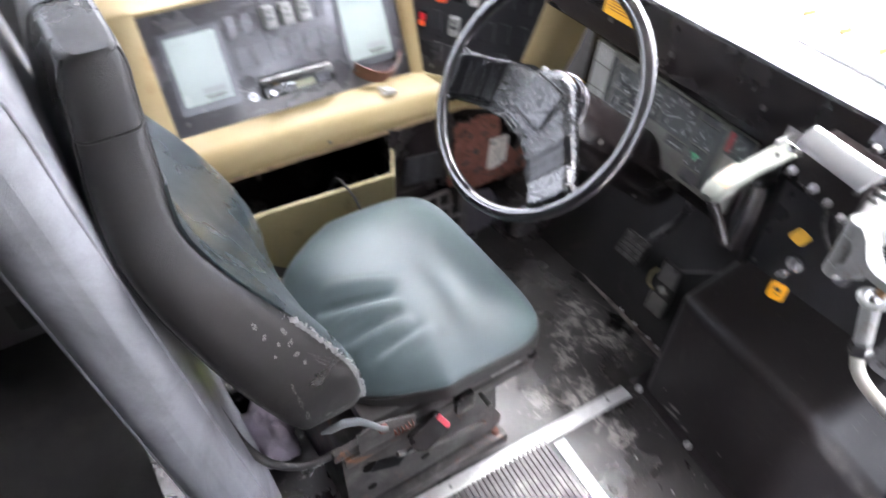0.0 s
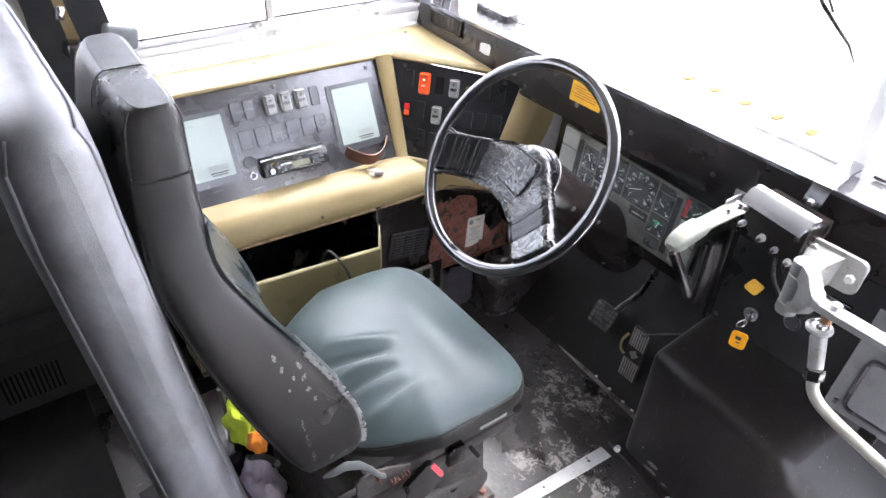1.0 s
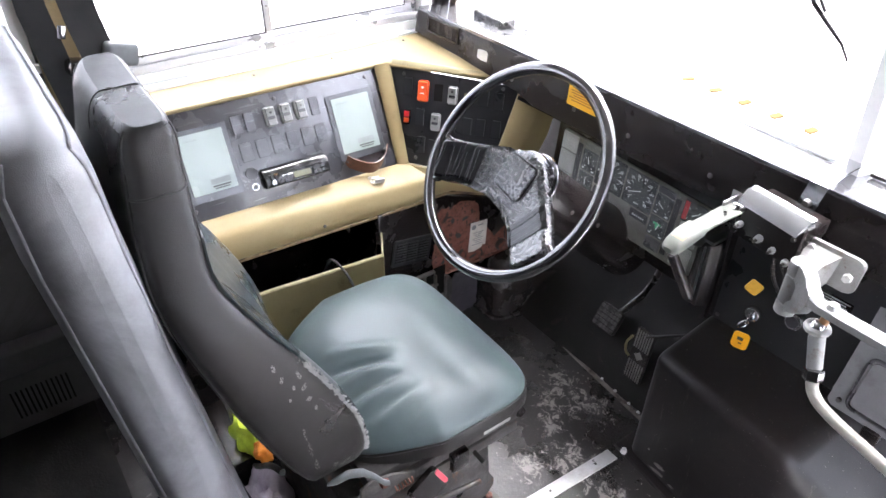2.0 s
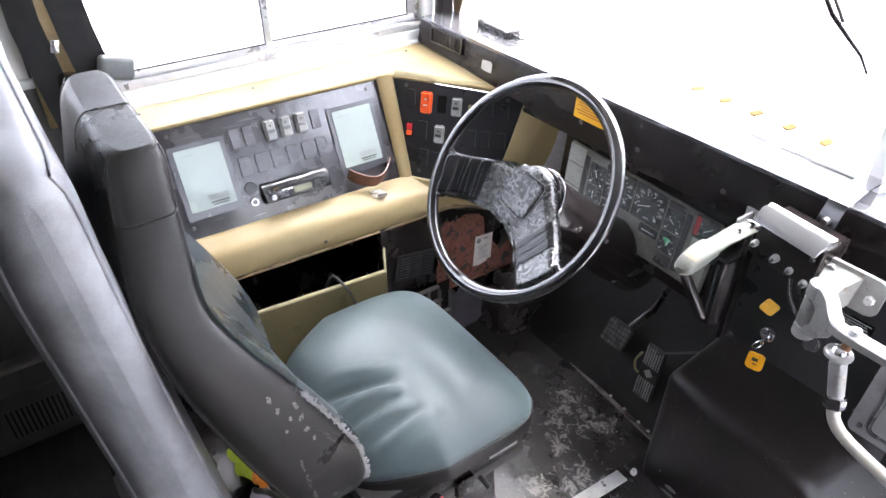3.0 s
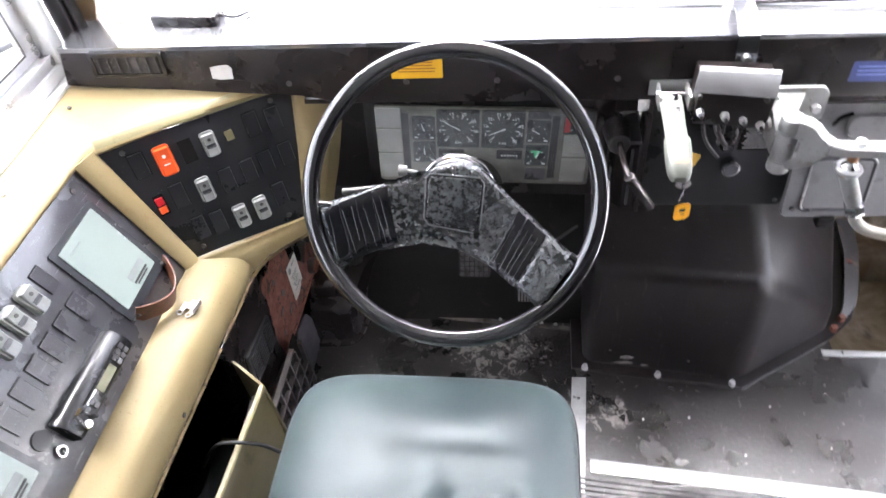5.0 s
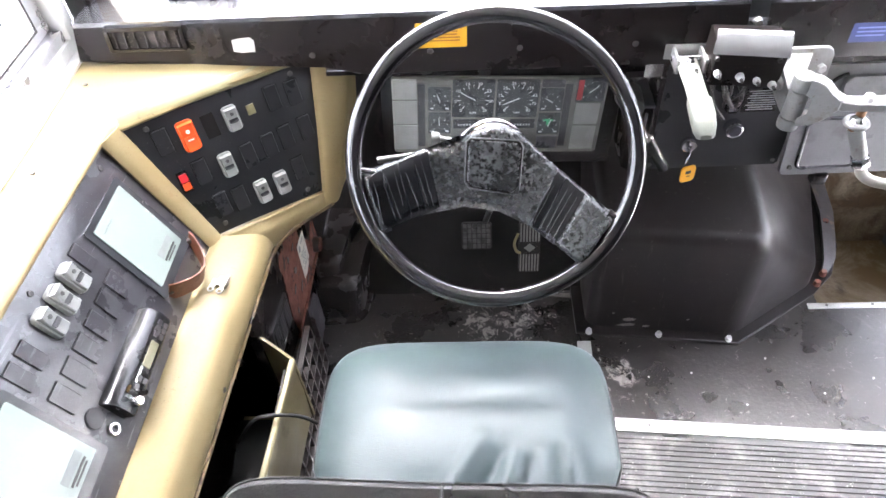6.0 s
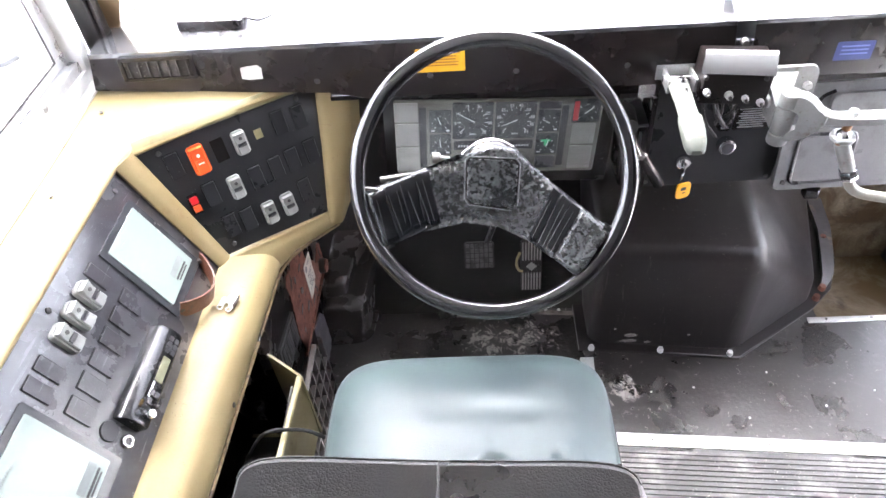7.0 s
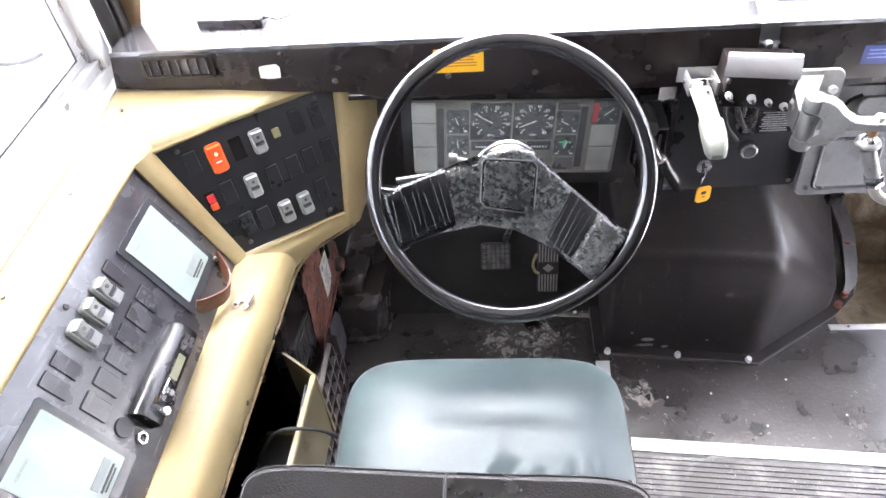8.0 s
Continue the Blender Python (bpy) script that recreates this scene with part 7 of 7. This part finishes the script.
part("spring", tube([(0.105, 0.47, 0.20), (0.092, 0.46, 0.17), (0.10, 0.455, 0.14), (0.112, 0.46, 0.13)], 0.004, 8, 2), mat("yellowed steel", (0.45, 0.38, 0.2), 0.4, 0.7), ap, "yellowed steel loop")
part("link", tube([(0.15, 0.475, 0.225), (0.22, 0.50, 0.27), (0.27, 0.52, 0.30)], 0.004, 8), STEEL_DIRTY, ap)
SEAM = mat("worn steel edging", (0.22, 0.20, 0.18), 0.45, 0.3, scale=20, grain=100, bump=0.3, stain=(0.05, 0.04, 0.035), stain_scale=18, stain_at=0.55)
seam = thing("floor_seam", (-0.05, 0.425, 0.0), "worn metal seam strip at the toe board", "floor strip")
part("strip", prism([(-0.30, 0.452), (0.26, 0.406), (0.26, 0.392), (-0.30, 0.438)], 0.005, None, 0.0015), SEAM, seam)
for x in (0.06, 0.12, 0.18, 0.22):
    part("bolt", rod((x, 0.442 - 0.082 * (x + 0.16) - 0.0, 0.003), (x, 0.442 - 0.082 * (x + 0.16), 0.008), 0.006, 0.004, 10), STRIP, seam)
fx = thing("floor_studs", (0.8, 0.1, 0), "small bright screw heads sunk in the rubber floor", "screws")
rng = random.Random(3)
for k in range(9):
    x, y = 0.45 + 0.11 * k + rng.uniform(-0.02, 0.02), rng.uniform(0.02, 0.20)
    part("screw_head", rod((x, y, 0), (x, y, 0.003), 0.003, 0.002, 8), STRIP, fx)

# ---- cable over the pocket, seat belt, items behind the seat ----
cb = thing("cable", (-0.41, -0.23, 0.45), "black cable hooked over the pocket lip", "cable")
part("wire", tube([(-0.50, -0.24, 0.36), (-0.45, -0.235, 0.448), (-0.408, -0.235, 0.462), (-0.36, -0.225, 0.44), (-0.335, -0.22, 0.40)], 0.0038, 8, 2), WEBBING, cb)
belt = thing("seat_belt", (-0.76, -0.66, 1.0), "black seat belt webbing and grey guide on the wall post", "seat belt")
part("guide", box(0.07, 0.075, 0.055, frame_of((-0.735, -0.595, 1.005), (1, 0.1, 0.0), (-0.1, 0.25, 1)), 0.012, 3), PALE, belt, "grey plastic belt guide")
part("clamp", box(0.06, 0.095, 0.035, frame_of((-0.735, -0.665, 0.995), (1, 0.1, 0.0), (-0.1, 0.2, 1)), 0.008), BLACK, belt)
part("webbing", ribbon([(-0.735, -0.632, 1.03), (-0.745, -0.645, 1.12), (-0.765, -0.665, 1.35), (-0.785, -0.68, 1.60)], (0.006, 0.036, 0.006), 0.003), WEBBING, belt)
part("webbing", ribbon([(-0.745, -0.70, 0.85), (-0.75, -0.722, 1.01), (-0.755, -0.738, 1.15), (-0.785, -0.73, 1.58)], (0.006, 0.030, 0.006), 0.003), WEBBING, belt)
part("anchor", rod((-0.80, -0.70, 1.60), (-0.772, -0.70, 1.60), 0.03, 0.026, 18, 0.003), CHROME, belt, "bright metal anchor")
part("buckle_tongue", box(0.004, 0.018, 0.03, frame_of((-0.735, -0.70, 1.085), (1, 0, 0), (0, 0.3, 1)), 0.0015), CHROME, belt, "bright buckle tongue")
vest = thing("safety_vest", (-0.2, -0.63, 0.15), "crumpled yellow-green vest with an orange patch on a crate", "vest")
def crumple(c, r, sx, sy, sz, seed, sub=4):
    bm = bmesh.new()
    bmesh.ops.create_icosphere(bm, subdivisions=sub, radius=r)
    for v in bm.verts:
        d = noise.noise(v.co * (4.5 / r * 0.35) + Vector((seed, 0, 0))) + 0.5 * noise.noise(v.co * (9 / r * 0.35) + Vector((0, seed, 0)))
        v.co *= 1 + 0.45 * d
        v.co.x, v.co.y, v.co.z = v.co.x * sx, v.co.y * sy, max(v.co.z * sz, -r * 0.4)
    bm.transform(Matrix.Translation(c))
    return bm
part("cloth", crumple((-0.165, -0.628, 0.255), 0.062, 0.9, 0.6, 1.15, 2.0), HIVIS, vest, "", 60)
part("patch", crumple((-0.085, -0.622, 0.262), 0.030, 0.9, 0.7, 0.9, 6.0, 3), mat("orange fabric", (0.8, 0.25, 0.02), 0.8), vest, "orange patch", 60)
part("label_flap", crumple((-0.305, -0.632, 0.160), 0.018, 0.6, 0.6, 1.4, 4.0, 3), mat("faded pink fabric", (0.55, 0.16, 0.17), 0.8), vest, "pink flap", 60)
crate = thing("tool_crate", (-0.22, -0.64, 0.0), "black plastic crate on the floor behind the seat", "crate")
part("tub", prism([(-0.36, -0.715), (-0.13, -0.715), (-0.13, -0.575), (-0.36, -0.575)], 0.205, None, 0.006), BLACK, crate)
part("rim", join(block(-0.365, -0.125, -0.72, -0.705, 0.195, 0.215, 0.003), block(-0.365, -0.125, -0.585, -0.57, 0.195, 0.215, 0.003)), BLACK, crate)
rag = thing("rag", (-0.07, -0.62, 0.0), "pale lilac rag crumpled on the floor", "rag")
part("cloth", crumple((-0.085, -0.640, 0.060), 0.100, 0.75, 0.6, 1.25, 9.0), RAG, rag, "", 60)
hose = thing("hose", (0.13, -0.65, 0.3), "black hose behind the seat", "hose")
part("pipe", tube([(0.10, -0.74, 0.50), (0.115, -0.72, 0.36), (0.14, -0.68, 0.28), (0.17, -0.60, 0.26), (0.16, -0.50, 0.27)], 0.009, 10, 2), RUBBER, hose)
part("pipe", tube([(-0.22, -0.650, 0.34), (-0.235, -0.640, 0.24), (-0.270, -0.640, 0.125), (-0.255, -0.640, 0.075), (-0.130, -0.640, 0.165), (0.02, -0.640, 0.34), (0.10, -0.64, 0.40)], 0.007, 10, 2), RUBBER, hose)
ht = thing("wall_heater", (-0.76, -1.1, 0.0), "grey wall heater casing with narrow slots", "heater")
part("casing", block(-0.80, -0.755, -1.5, -0.86, 0.015, 0.21, 0.006), WALL_PAINT, ht)
part("ledge", block(-0.80, -0.735, -1.6, -0.84, 0.225, 0.30, 0.006), WALL_PAINT, ht)
for k in range(12):
    part("slot", block(-0.757, -0.7535, -1.10 + 0.013 * k, -1.095 + 0.013 * k, 0.06, 0.16), HOLE, ht)

for u in (-0.220, 0.214):
    words(sp, "FUSE PANEL", at_s(u - 0.028, 0.006, 0.0066), 0.0068, GREY_INK)
